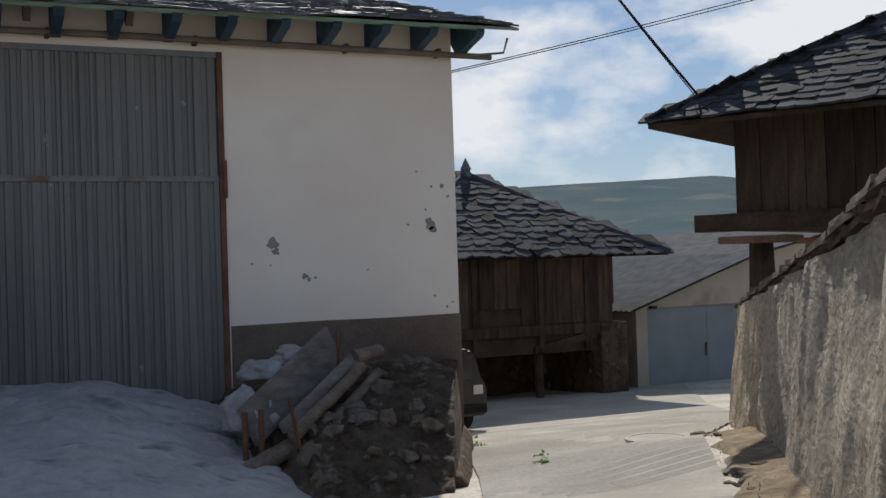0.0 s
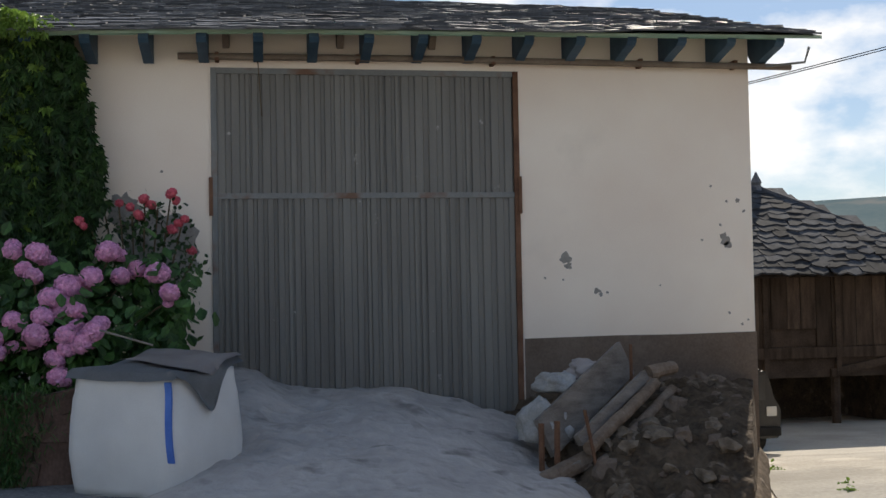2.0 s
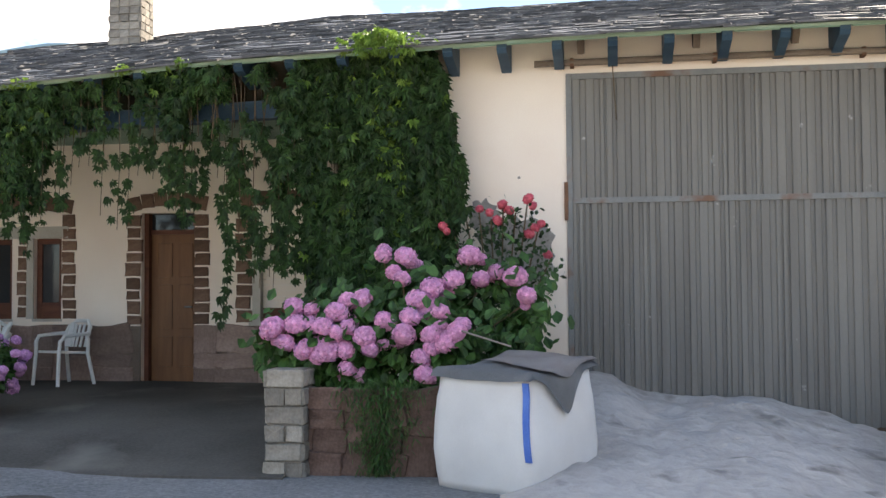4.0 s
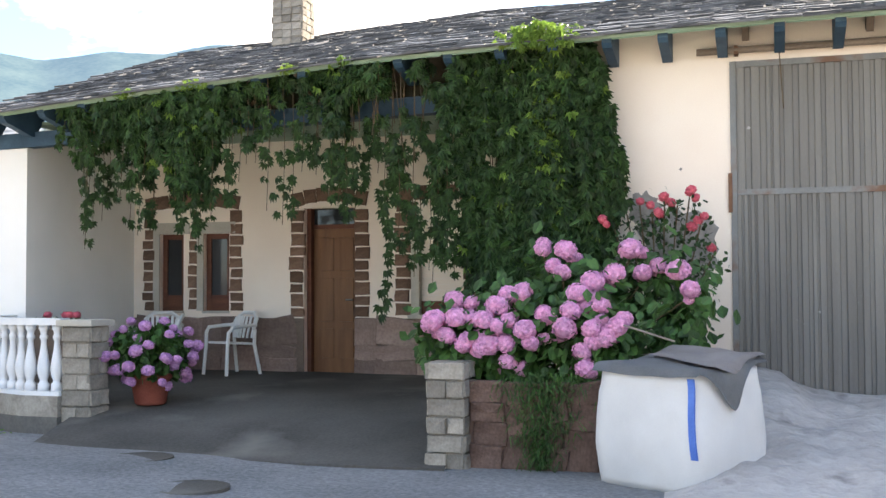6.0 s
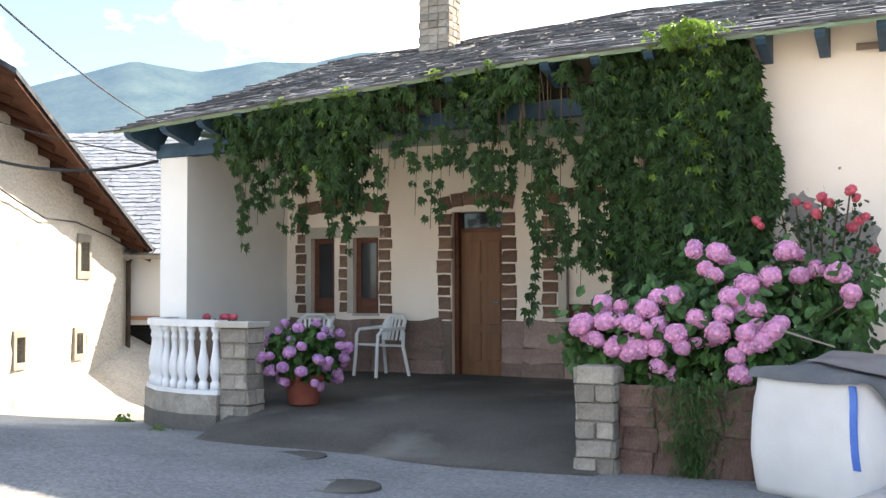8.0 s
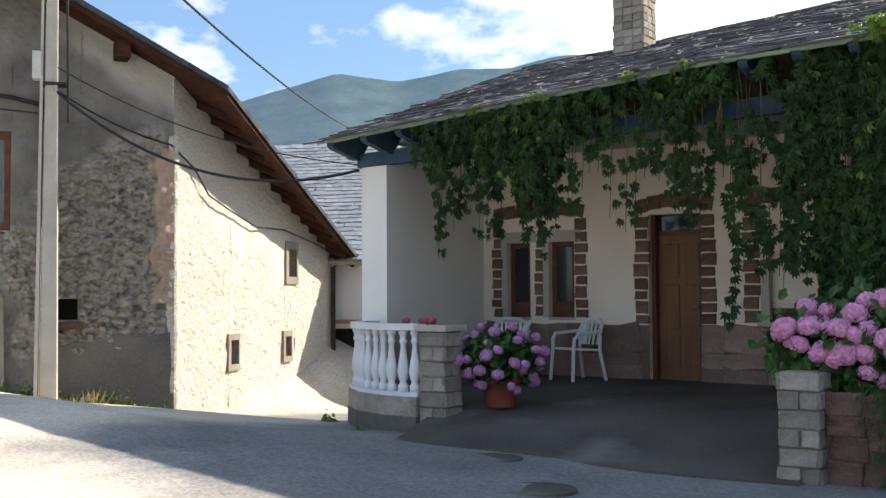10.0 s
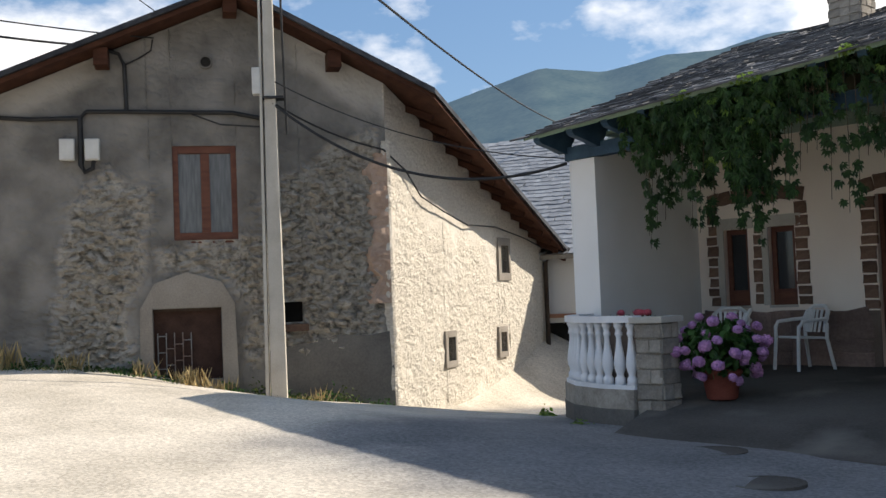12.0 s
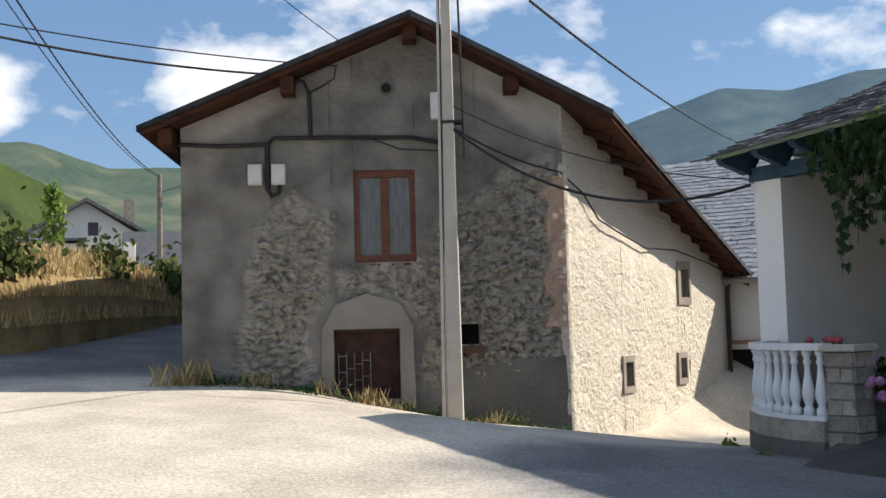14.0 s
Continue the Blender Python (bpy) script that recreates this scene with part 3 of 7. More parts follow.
# ---- ground ----


def ground_z(x, y):
    """The lie of the land: the road climbs to the west, one lane falls away beside the porch and another past the barn's corner."""
    z = curve((-40, -22, -17, -14, -11.5, -9, -4), (2.6, 1.25, 0.75, 0.60, 0.47, 0.32, 0.04), x) * (1 - smooth_step(7.0, 11.0, y) * smooth_step(-18.0, -14.2, x))
    lane_w = smooth_step(10.2, 13.0, y) * smooth_step(-18, -14, x) * (1 - smooth_step(-9.4, -8.6, x))
    z -= lane_w * curve((10, 12, 20, 40), (0.0, 0.38, 0.95, 2.5), y)
    lane_e = smooth_step(1.0, 3.2, x) * smooth_step(2.5, 7.2, y) * (1 - 0.55 * smooth_step(4.6, 6.4, x) * (1 - smooth_step(8.0, 10.5, y)))
    z -= lane_e * curve((3, 6, 7.5, 9, 11.2, 13, 16, 20, 26, 60), (0.0, 0.16, 0.30, 0.42, 0.55, 0.78, 1.12, 1.30, 1.6, 3.0), y)
    far = max(0.0, math.hypot(x, y) - 60)
    return z - 0.02 * far


def ground_sheet():
    bm = bmesh.new()

    def ticks(lo, hi, fine0, fine1, step):
        out, t = [], fine0
        while t <= fine1:
            out.append(t)
            t += step
        s, t = step, fine1
        while t < hi:
            s *= 1.5
            t += s
            out.append(min(t, hi))
        s, t = step, fine0
        while t > lo:
            s *= 1.5
            t -= s
            out.insert(0, max(t, lo))
        return out

    xs, ys = ticks(-3500, 3500, -24, 20, 0.4), ticks(-3500, 3500, -6, 32, 0.4)
    grid = [[bm.verts.new((x, y, ground_z(x, y) + 0.012 * noise.noise((x * 0.7, y * 0.7, 0)))) for y in ys] for x in xs]
    for i in range(len(xs) - 1):
        for j in range(len(ys) - 1):
            bm.faces.new((grid[i][j], grid[i + 1][j], grid[i + 1][j + 1], grid[i][j + 1]))
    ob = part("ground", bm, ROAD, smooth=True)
    return tagged(ob, "dusty worn asphalt village road with pale patches", "road", kind="structure")


ground_sheet()


def hill_range(name, label, az0, az1, dist, heights, mat, seed):
    """A ridge seen from afar: (azimuth to the left, elevation) along its crest."""
    bm = bmesh.new()
    n, rings = 90, 7
    grid = []
    for i in range(n + 1):
        az = az0 + (az1 - az0) * i / n
        top = curve([h[0] for h in heights], [h[1] for h in heights], az)
        row = []
        for k in range(rings + 1):
            f = k / rings
            dd = dist * (0.45 + 0.55 * f)
            z = dist * math.tan(radians(top)) * f ** 1.2 - 60 * (1 - f)
            z += (noise.fractal((az * 0.12, f * 3, seed), 1.0, 2.0, 4) * 0.035 + 0.006 * noise.noise((az * 1.7, f, seed))) * dist * f * math.tan(radians(top)) * (1.0 if f < 1 else 0.35)
            row.append(bm.verts.new((-math.sin(radians(az)) * dd, math.cos(radians(az)) * dd, z)))
        grid.append(row)
    for i in range(n):
        for k in range(rings):
            bm.faces.new((grid[i + 1][k], grid[i][k], grid[i][k + 1], grid[i + 1][k + 1]))
    return tagged(part(name, bm, mat, smooth=True), label, "hills", kind="structure")


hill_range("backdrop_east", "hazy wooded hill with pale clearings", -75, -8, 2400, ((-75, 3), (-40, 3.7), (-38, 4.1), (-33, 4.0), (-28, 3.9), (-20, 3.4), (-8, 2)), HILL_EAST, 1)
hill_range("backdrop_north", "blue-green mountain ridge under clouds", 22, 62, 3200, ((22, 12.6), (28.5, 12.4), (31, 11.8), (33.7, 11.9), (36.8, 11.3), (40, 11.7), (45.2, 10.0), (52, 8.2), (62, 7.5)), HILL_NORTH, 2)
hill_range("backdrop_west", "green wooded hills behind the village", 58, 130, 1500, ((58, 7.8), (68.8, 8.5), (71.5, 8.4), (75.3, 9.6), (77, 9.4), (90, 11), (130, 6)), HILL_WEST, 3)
hill_range("backdrop_near", "steep green meadow hillside", 71.5, 130, 420, ((71.5, 4.0), (72.5, 6.6), (74.5, 7.6), (77, 8.9), (90, 14), (130, 8)), HILL_GREEN, 6)

# ---- the long farmhouse with its barn ----
WALL_Y, BACK_Y, X0, X1 = 11.5, 13.9, -9.27, 5.5
EAVE_Y, BARN_X = 10.85, -2.9


def eave_z(x):
    return curve((-9.6, -4.2, 0, 6.1), (3.60, 4.00, 4.12, 4.17), x)


def roof_at(x, y):
    return eave_z(x) + (y - EAVE_Y) * curve((-9.6, 6), (0.345, 0.30), x)


farmhouse = thing("farmhouse", "long low cream-plastered farmhouse and barn under one slate roof", "house")
DOOR_L, DOOR_R, DOOR_B, DOOR_T = -0.42, 2.84, 0.14, 3.86
top_y = lambda x: roof_at(x, WALL_Y) - 0.06
barn_outline = [(BARN_X, -0.1), (X1, -0.6), (X1, top_y(X1)), (0, top_y(0)), (BARN_X, top_y(BARN_X))]
part("front_wall", wall_with_holes(barn_outline, [(DOOR_L, DOOR_R, DOOR_B, DOOR_T)], 0.5, pose(0, WALL_Y, 0)), PLASTER, farmhouse)
part("wall_base", prism([(DOOR_R + 0.02, -0.6), (X1 + 0.012, -0.6), (X1 + 0.012, 0.985), (4.6, 0.975), (3.9, 0.982), (DOOR_R + 0.02, 0.972)], 0.1, pose(0, WALL_Y - 0.012, 0)), DADO, farmhouse, "brown cement wall base")
part("side_wall", prism([(WALL_Y + 0.5, -1.2), (21.5, -1.8), (21.5, roof_at(X1, 21.5) - 3.0), (16.5, roof_at(X1, 16.5) - 0.1), (WALL_Y + 0.5, roof_at(X1, WALL_Y + 0.5) - 0.1)], 0.5, pose(X1, 0, 0, 0, 0, 90)), PLASTER, farmhouse)
part("partition_wall", between(BARN_X, BARN_X + 0.4, WALL_Y + 0.5, BACK_Y, 0, 4.25), WHITE_PLASTER, farmhouse)
part("ceiling_boards", between(BARN_X + 0.4, X1 - 0.5, 12.0, 21.0, 3.95, 4.0), OLD_BEAM, farmhouse)
WIN_B, WIN_T = 1.27, 2.36
HD_L, HD_R, HD_B, HD_T = -6.19, -5.44, 0.42, 2.68
PANES = ((-8.43, -8.05), (-7.73, -7.33))
W3 = (-4.62, -3.96)
part("porch_back_wall", wall_with_holes([(-8.85, 0), (-2.5, 0), (-2.5, 4.9), (-8.85, 4.6)], [(a0, b0, WIN_B, WIN_T) for a0, b0 in PANES] + [(HD_L, HD_R, HD_B, HD_T), (*W3, 1.22, 2.45)], 0.4, pose(0, BACK_Y, 0)), PLASTER, farmhouse)
part("porch_side_wall", prism([(WALL_Y, -0.6), (21.5, -1.6), (21.5, 3.6), (16.5, roof_at(-9, 16.5) - 0.12), (WALL_Y, 3.32)], 0.42, pose(-8.85, 0, 0, 0, 0, 90)), WHITE_PLASTER, farmhouse)
part("rear_wall", between(X0 + 0.42, X1 - 0.5, 21.0, 21.5, -1.5, 3.6), WHITE_PLASTER, farmhouse)
part("porch_ceiling", between(-8.85, BARN_X, 11.62, BACK_Y, 3.62, 3.66), GREEN_WOOD, farmhouse)


def roof_deck():
    bm = bmesh.new()
    n = 40
    for side in (0, 1):
        tops, lows = [], []
        for i in range(n + 1):
            x = -9.5 + 15.55 * i / n
            ys = (EAVE_Y, 16.7) if side == 0 else (16.7, 22.2)
            zs = [roof_at(x, EAVE_Y), roof_at(x, 16.7)] if side == 0 else [roof_at(x, 16.7), roof_at(x, 16.7) - 1.9]
            tops.append([bm.verts.new((x, y, z)) for y, z in zip(ys, zs)])
            lows.append([bm.verts.new((x, y, z - 0.035)) for y, z in zip(ys, zs)])
        for i in range(n):
            bm.faces.new((tops[i][0], tops[i + 1][0], tops[i + 1][1], tops[i][1]))
            bm.faces.new((lows[i + 1][0], lows[i][0], lows[i][1], lows[i + 1][1]))
            bm.faces.new((lows[i][0], lows[i + 1][0], tops[i + 1][0], tops[i][0]))
        for i in (0, n):
            bm.faces.new((lows[i][0], tops[i][0], tops[i][1], lows[i][1]) if i == 0 else (tops[i][0], lows[i][0], lows[i][1], tops[i][1]))
    return part("roof", bm, GREEN_WOOD, farmhouse, "slate roof on pale green boards")


farm_deck = roof_deck()

# rafters with cut ends under the eaves
for k in range(28):
    x = -9.33 + 0.553 * k
    slope = curve((-9.6, 6), (0.345, 0.30), x)
    y0, y1, h = EAVE_Y + 0.06, 11.75, 0.21
    z0 = roof_at(x, y0) - 0.037
    bm = bmesh.new()
    prism([(0, 0), (0.0, -0.045), (0.05, -0.085), (0.30, -0.135), (0.52, -h + 0.02), (0.57, -h + 0.025), (0.62, -h + 0.07), (y1 - y0, (y1 - y0) * slope - 0.14), (y1 - y0, (y1 - y0) * slope)], 0.10, pose(x + 0.05, y0, z0, 0, 0, 90), bm)
    part("rafter", bm, BLUE_WOOD, farmhouse, "blue painted rafter end")
SOFFIT = material("pale_green_painted_boards", (0.17, 0.30, 0.22), (0.28, 0.42, 0.32), 3, 0.7, 0.2)
for k in range(27):
    x0, x1 = -9.33 + 0.553 * k + 0.06, -9.33 + 0.553 * (k + 1) - 0.06
    bm = bmesh.new()
    v8 = [bm.verts.new((x, y, roof_at(x, y) - d)) for d in (0.040, 0.052) for x, y in ((x0, EAVE_Y + 0.03), (x1, EAVE_Y + 0.03), (x1, WALL_Y + 0.1), (x0, WALL_Y + 0.1))]
    for f in ((0, 1, 2, 3), (7, 6, 5, 4), (0, 4, 5, 1), (1, 5, 6, 2), (2, 6, 7, 3), (3, 7, 4, 0)):
        bm.faces.new([v8[q] for q in f])
    bmesh.ops.recalc_face_normals(bm, faces=bm.faces)
    part("soffit_board", bm, SOFFIT, farmhouse, "pale green painted eave board")
part("porch_beam", prism([(-9.33, 3.32), (BARN_X, 3.52), (BARN_X, 3.72), (-9.33, 3.50)], 0.16, pose(0, WALL_Y - 0.02, 0)), BLUE_WOOD, farmhouse, "blue painted porch beam")
for x in (-0.22, 0.95, 1.92):
    part("rafter_stub", prism([(0, 0), (0.0, -0.05), (0.10, -0.16), (0.2, -0.10), (0.22, 0.03)], 0.07, pose(x, 11.26, roof_at(x, 11.26) - 0.05, 0, 0, 90)), BROWN_BOARD, farmhouse, "broken brown rafter stub")
rail = part("door_rail", tube([(-0.74, 11.40, 3.955), (2, 11.40, 3.965), (5.95, 11.38, 3.93)], 0.036, 8), BROWN_BOARD, farmhouse, "brown sliding door rail")
for x in (-0.35, 1.1, 2.55, 4.2, 5.3):
    part("rail_bracket", between(x - 0.02, x + 0.02, 11.37, 11.5, 3.91, 4.0), RUST, rail)
part("eave_bracket", tube([(5.62, 11.3, 3.92), (5.95, 11.05, 3.92), (5.98, 11.0, 4.08)], 0.014, 6), GREY_PAINT, farmhouse)

# big corrugated barn door
barn_door = part("barn_door", between(DOOR_L, DOOR_R, WALL_Y - 0.005, WALL_Y + 0.03, 2.495, 2.555, 0.004), GREY_PAINT, farmhouse, "tall grey corrugated steel barn door")
for x0, x1 in ((DOOR_L, DOOR_L + 0.06), (DOOR_R - 0.06, DOOR_R)):
    part("door_post", between(x0, x1, WALL_Y - 0.02, WALL_Y + 0.06, DOOR_B, DOOR_T, 0.005), RUST if x0 > 0 else GREY_PAINT, barn_door)
part("door_head", between(DOOR_L + 0.06, DOOR_R - 0.06, WALL_Y - 0.01, WALL_Y + 0.05, DOOR_T - 0.06, DOOR_T), GREY_PAINT, barn_door)


def corrugated(x0, x1, z0, z1, y, pitch, depth, seed):
    bm, rnd = bmesh.new(), random.Random(seed)
    pts, x = [], x0
    while x < x1:
        w = pitch * rnd.choice((0.62, 1.0, 1.0, 1.4))
        pts += [(x, 0), (x + w * 0.52, 0), (x + w * 0.60, depth), (x + w * 0.92, depth)]
        x += w
    pts = [(min(p, x1), d) for p, d in pts] + [(x1, 0)]
    low = [bm.verts.new((p, y + d, z0)) for p, d in pts]
    top = [bm.verts.new((p, y + d, z1)) for p, d in pts]
    rear_l = [bm.verts.new((p, y + depth + 0.012, z0)) for p, d in (pts[0], pts[-1])]
    rear_t = [bm.verts.new((p, y + depth + 0.012, z1)) for p, d in (pts[0], pts[-1])]
    for i in range(len(pts) - 1):
        if pts[i + 1][0] > pts[i][0] or pts[i + 1][1] != pts[i][1]:
            bm.faces.new((low[i], low[i + 1], top[i + 1], top[i]))
    bm.faces.new((rear_l[1], rear_l[0], rear_t[0], rear_t[1]))
    bm.faces.new([*low[::-1], rear_l[0], rear_l[1]])
    bm.faces.new([*top, rear_t[1], rear_t[0]])
    return bm


mid = (DOOR_L + DOOR_R) / 2 + 0.02
for i, (x0, x1, z0, z1) in enumerate(((DOOR_L + 0.062, mid + 0.001, 2.555, DOOR_T - 0.06), (mid - 0.001, DOOR_R - 0.062, 2.555, DOOR_T - 0.06), (DOOR_L + 0.062, mid + 0.001, DOOR_B, 2.495), (mid - 0.001, DOOR_R - 0.062, DOOR_B, 2.495))):
    part("door_panel", corrugated(x0, x1, z0, z1, WALL_Y + 0.005, 0.105, 0.022, i), STEEL, barn_door, "grey corrugated steel sheet")
for x in (DOOR_L - 0.015, DOOR_R - 0.01):
    part("hinge", between(x - 0.012, x + 0.028, WALL_Y - 0.035, WALL_Y - 0.006, 2.32, 2.72, 0.004), RUST, barn_door)
# added unseen sheet that stops sunlight leaking between the panels
part("door_backing", between(DOOR_L + 0.01, DOOR_R - 0.01, WALL_Y + 0.07, WALL_Y + 0.09, DOOR_B, DOOR_T - 0.01), RUST, barn_door)
part("pull_rope", tube(hang((0.06, 11.42, 4.02), (0.10, 11.46, 3.35), 0.01, 6), 0.006, 5), STEM, barn_door)


def blotch(x, z, r, seed, y=WALL_Y - 0.003, mat=BARE, parent=farmhouse, sx=1.0):
    """A flake of lost plaster that bares the mortar."""
    rnd, bm = random.Random(seed), bmesh.new()
    n = 13 if r < 0.15 else 40
    rs = [r * (rnd.uniform(0.45, 1.15) if r < 0.15 else 0.85 + 0.35 * noise.noise((3 * math.cos(k * math.tau / n), 3 * math.sin(k * math.tau / n), seed))) for k in range(n)]
    prism([(x + sx * rs[i] * math.cos(-i * math.tau / n), z + rs[i] * math.sin(-i * math.tau / n)) for i in range(n)], 0.006, pose(0, y, 0), bm)
    return part("bare_patch", bm, mat, parent, "patch of lost plaster")


for i, (x, z, r) in enumerate(((3.33, 1.83, 0.075), (3.36, 1.75, 0.05), (3.68, 1.47, 0.04), (3.72, 1.43, 0.03), (3.80, 1.45, 0.02), (5.17, 2.02, 0.07), (5.20, 1.95, 0.05), (5.33, 2.45, 0.04), (5.20, 2.44, 0.02), (5.02, 2.61, 0.018), (5.40, 2.33, 0.02), (5.12, 2.18, 0.018), (4.9, 2.01, 0.018), (5.2, 1.2, 0.02), (5.35, 1.07, 0.018), (3.1, 1.62, 0.015), (3.3, 1.6, 0.015), (4.4, 1.52, 0.012), (-0.92, 2.78, 0.02), (5.42, 1.12, 0.015))):
    blotch(x, z, r, i)
blotch(-0.95, 1.95, 0.50, 50, mat=BARE, sx=0.95)
blotch(-1.30, 2.38, 0.20, 51, mat=BARE)

# house front: stone base, door, windows, stone surrounds


def rough_stone(w, h, d, seed):
    """A hand-dressed stone with its front at y = 0."""
    rnd, bm = random.Random(seed), bmesh.new()
    j = lambda s: rnd.uniform(-s, s)
    n = 8
    ang = [math.tau * k / n for k in range(n)]
    out = []
    for a0 in ang:
        cx, cz = math.cos(a0), math.sin(a0)
        m = max(abs(cx), abs(cz))
        out.append((w / 2 * cx / m * (1 + j(0.07)), h / 2 * cz / m * (1 + j(0.07))))
    front = [bm.verts.new((x * 0.93, -d + j(d * 0.25), z * 0.92)) for x, z in out]
    side = [bm.verts.new((x, -d * 0.35, z)) for x, z in out]
    rear = [bm.verts.new((x, 0.02, z)) for x, z in out]
    c = bm.verts.new((j(w * 0.1), -d * 1.12, j(h * 0.1)))
    for i in range(n):
        k = (i + 1) % n
        bm.faces.new((front[i], front[k], c))
        bm.faces.new((side[i], side[k], front[k], front[i]))
        bm.faces.new((rear[i], rear[k], side[k], side[i]))
    bmesh.ops.recalc_face_normals(bm, faces=bm.faces)
    me = bpy.data.meshes.new("stone")
    bm.to_mesh(me)
    bm.free()
    return me


QUOIN_MESH = [rough_stone(0.20, 0.16, 0.02, i) for i in range(7)]
for me in QUOIN_MESH:
    me.materials.append(QUOIN)
rq = random.Random(8)


def quoin(x, z, w, h, turn=0.0, parent=farmhouse):
    share("quoin", rq.choice(QUOIN_MESH), pose(x, BACK_Y - 0.002, z, 0, turn, 0) @ Matrix.Diagonal((w / 0.20, 1, h / 0.16, 1)), parent)


def column_of_quoins(x, z0, z1, w):
    z, k = z0, 0
    while z < z1 - 0.08:
        h = rq.uniform(0.13, 0.20)
        quoin(x + rq.uniform(-0.015, 0.015), z + h / 2, w * rq.uniform(0.88, 1.15), h - 0.022)
        z += h
        k += 1


for x, z0, z1, w in ((-8.60, 1.26, 2.70, 0.17), (-7.22, 1.26, 2.70, 0.19), (-7.89, 1.28, 2.36, 0.12), (-6.29, 1.18, 2.72, 0.20), (-5.34, 1.18, 2.72, 0.20), (-4.76, 1.20, 2.75, 0.20), (-3.83, 1.20, 2.75, 0.20)):
    column_of_quoins(x, z0, z1, w)
for x0, x1, z, bow in ((-8.66, -7.16, 2.80, 0.05), (-6.38, -5.26, 2.80, 0.09), (-4.82, -3.76, 2.82, 0.05)):
    n = round((x1 - x0) / 0.2)
    for k in range(n):
        f = (k + 0.5) / n
        quoin(x0 + (x1 - x0) * f, z + bow * 4 * f * (1 - f) - bow * 0.3, 0.18, 0.19, (f - 0.5) * 24)

DADO_MESH = [rough_stone(0.5, 0.36, 0.025, 20 + i) for i in range(6)]
for me in DADO_MESH:
    me.materials.append(STONE)
part("stone_base_backing", between(-8.845, HD_L, BACK_Y - 0.02, BACK_Y - 0.002, 0.2, 1.17), DADO, farmhouse)
part("stone_base_backing", between(HD_R, BARN_X, BACK_Y - 0.02, BACK_Y - 0.002, 0.2, 1.17), DADO, farmhouse)
for x0, x1 in ((-8.8, HD_L - 0.005), (HD_R + 0.005, BARN_X)):
    x = x0
    while x < x1 - 0.15:
        w = min(rq.uniform(0.26, 0.58), x1 - x)
        z = 0.28
        for h in rq.choice(((0.50, 0.39), (0.24, 0.36, 0.29), (0.58, 0.31), (0.33, 0.20, 0.36))):
            share("base_stone", rq.choice(DADO_MESH), pose(x + w / 2, BACK_Y - 0.018, z + h / 2, 0, rq.uniform(-11, 11), 0) @ Matrix.Diagonal((w * 1.08 / 0.5, rq.uniform(0.5, 1.3), h * 1.08 / 0.36, 1)), farmhouse)
            z += h
        x += w

for x0, x1 in PANES:
    win = part("window", between(x0 - 0.012, x1 + 0.012, BACK_Y - 0.03, BACK_Y + 0.12, WIN_B - 0.035, WIN_B + 0.0), CONCRETE, farmhouse, "red-brown wooden window in a pale stone frame")
    part("lintel", between(x0 - 0.10, x1 + 0.10, BACK_Y - 0.022, BACK_Y - 0.003, WIN_T, WIN_T + 0.16), CONCRETE, win)
    part("jamb", between(x0 - 0.10, x0, BACK_Y - 0.022, BACK_Y - 0.003, WIN_B, WIN_T), CONCRETE, win)
    for a0, b0, c0, d0 in ((x0, x0 + 0.075, WIN_B, WIN_T), (x1 - 0.075, x1, WIN_B, WIN_T), (x0 + 0.075, x1 - 0.075, WIN_B, WIN_B + 0.22), (x0 + 0.075, x1 - 0.075, WIN_T - 0.075, WIN_T)):
        part("sash", between(a0, b0, BACK_Y + 0.08, BACK_Y + 0.13, c0, d0, 0.006), RED_WOOD, win)
    part("pane", between(x0 + 0.07, x1 - 0.07, BACK_Y + 0.105, BACK_Y + 0.115, WIN_B + 0.2, WIN_T - 0.07), GLASS, win)
    part("curtain", between(x0 + 0.08, x0 + 0.17, BACK_Y + 0.118, BACK_Y + 0.122, WIN_B + 0.2, WIN_T - 0.07), CURTAIN, win)
win = part("window", between(W3[0], W3[1], BACK_Y + 0.10, BACK_Y + 0.14, 1.22, 1.40), RED_WOOD, farmhouse)
for k in range(14):
    part("blind_slat", between(W3[0] + 0.09, W3[1], BACK_Y + 0.10, BACK_Y + 0.115, 1.402 + k * 0.075, 1.474 + k * 0.075, 0.004), PLASTER, win, "closed cream roller blind")
part("jamb", between(W3[0] - 0.02, W3[0] + 0.09, BACK_Y - 0.02, BACK_Y + 0.2, 1.22, 2.45), CONCRETE, win)
part("sill", between(W3[0] - 0.06, W3[1] + 0.06, BACK_Y - 0.05, BACK_Y + 0.1, 1.17, 1.22), CONCRETE, win)
house_door = part("house_door", between(HD_L + 0.06, HD_R - 0.04, BACK_Y + 0.20, BACK_Y + 0.25, HD_B, 2.40, 0.006), DOOR_WOOD, farmhouse, "panelled brown wooden front door with a small fanlight")
for x0, x1, z0, z1 in ((0.16, 0.36, 0.62, 1.02), (0.45, 0.65, 0.62, 1.02), (0.16, 0.36, 1.12, 1.72), (0.45, 0.65, 1.12, 1.72), (0.16, 0.36, 1.82, 2.28), (0.45, 0.65, 1.82, 2.28)):
    part("door_panel", between(HD_L + x0, HD_L + x1, BACK_Y + 0.185, BACK_Y + 0.201, z0, z1, 0.012), DOOR_WOOD, house_door)
part("door_frame", between(HD_L, HD_L + 0.06, BACK_Y + 0.10, BACK_Y + 0.26, HD_B, HD_T), RED_WOOD, house_door)
part("door_frame", between(HD_R - 0.04, HD_R, BACK_Y + 0.10, BACK_Y + 0.26, HD_B, HD_T), RED_WOOD, house_door)
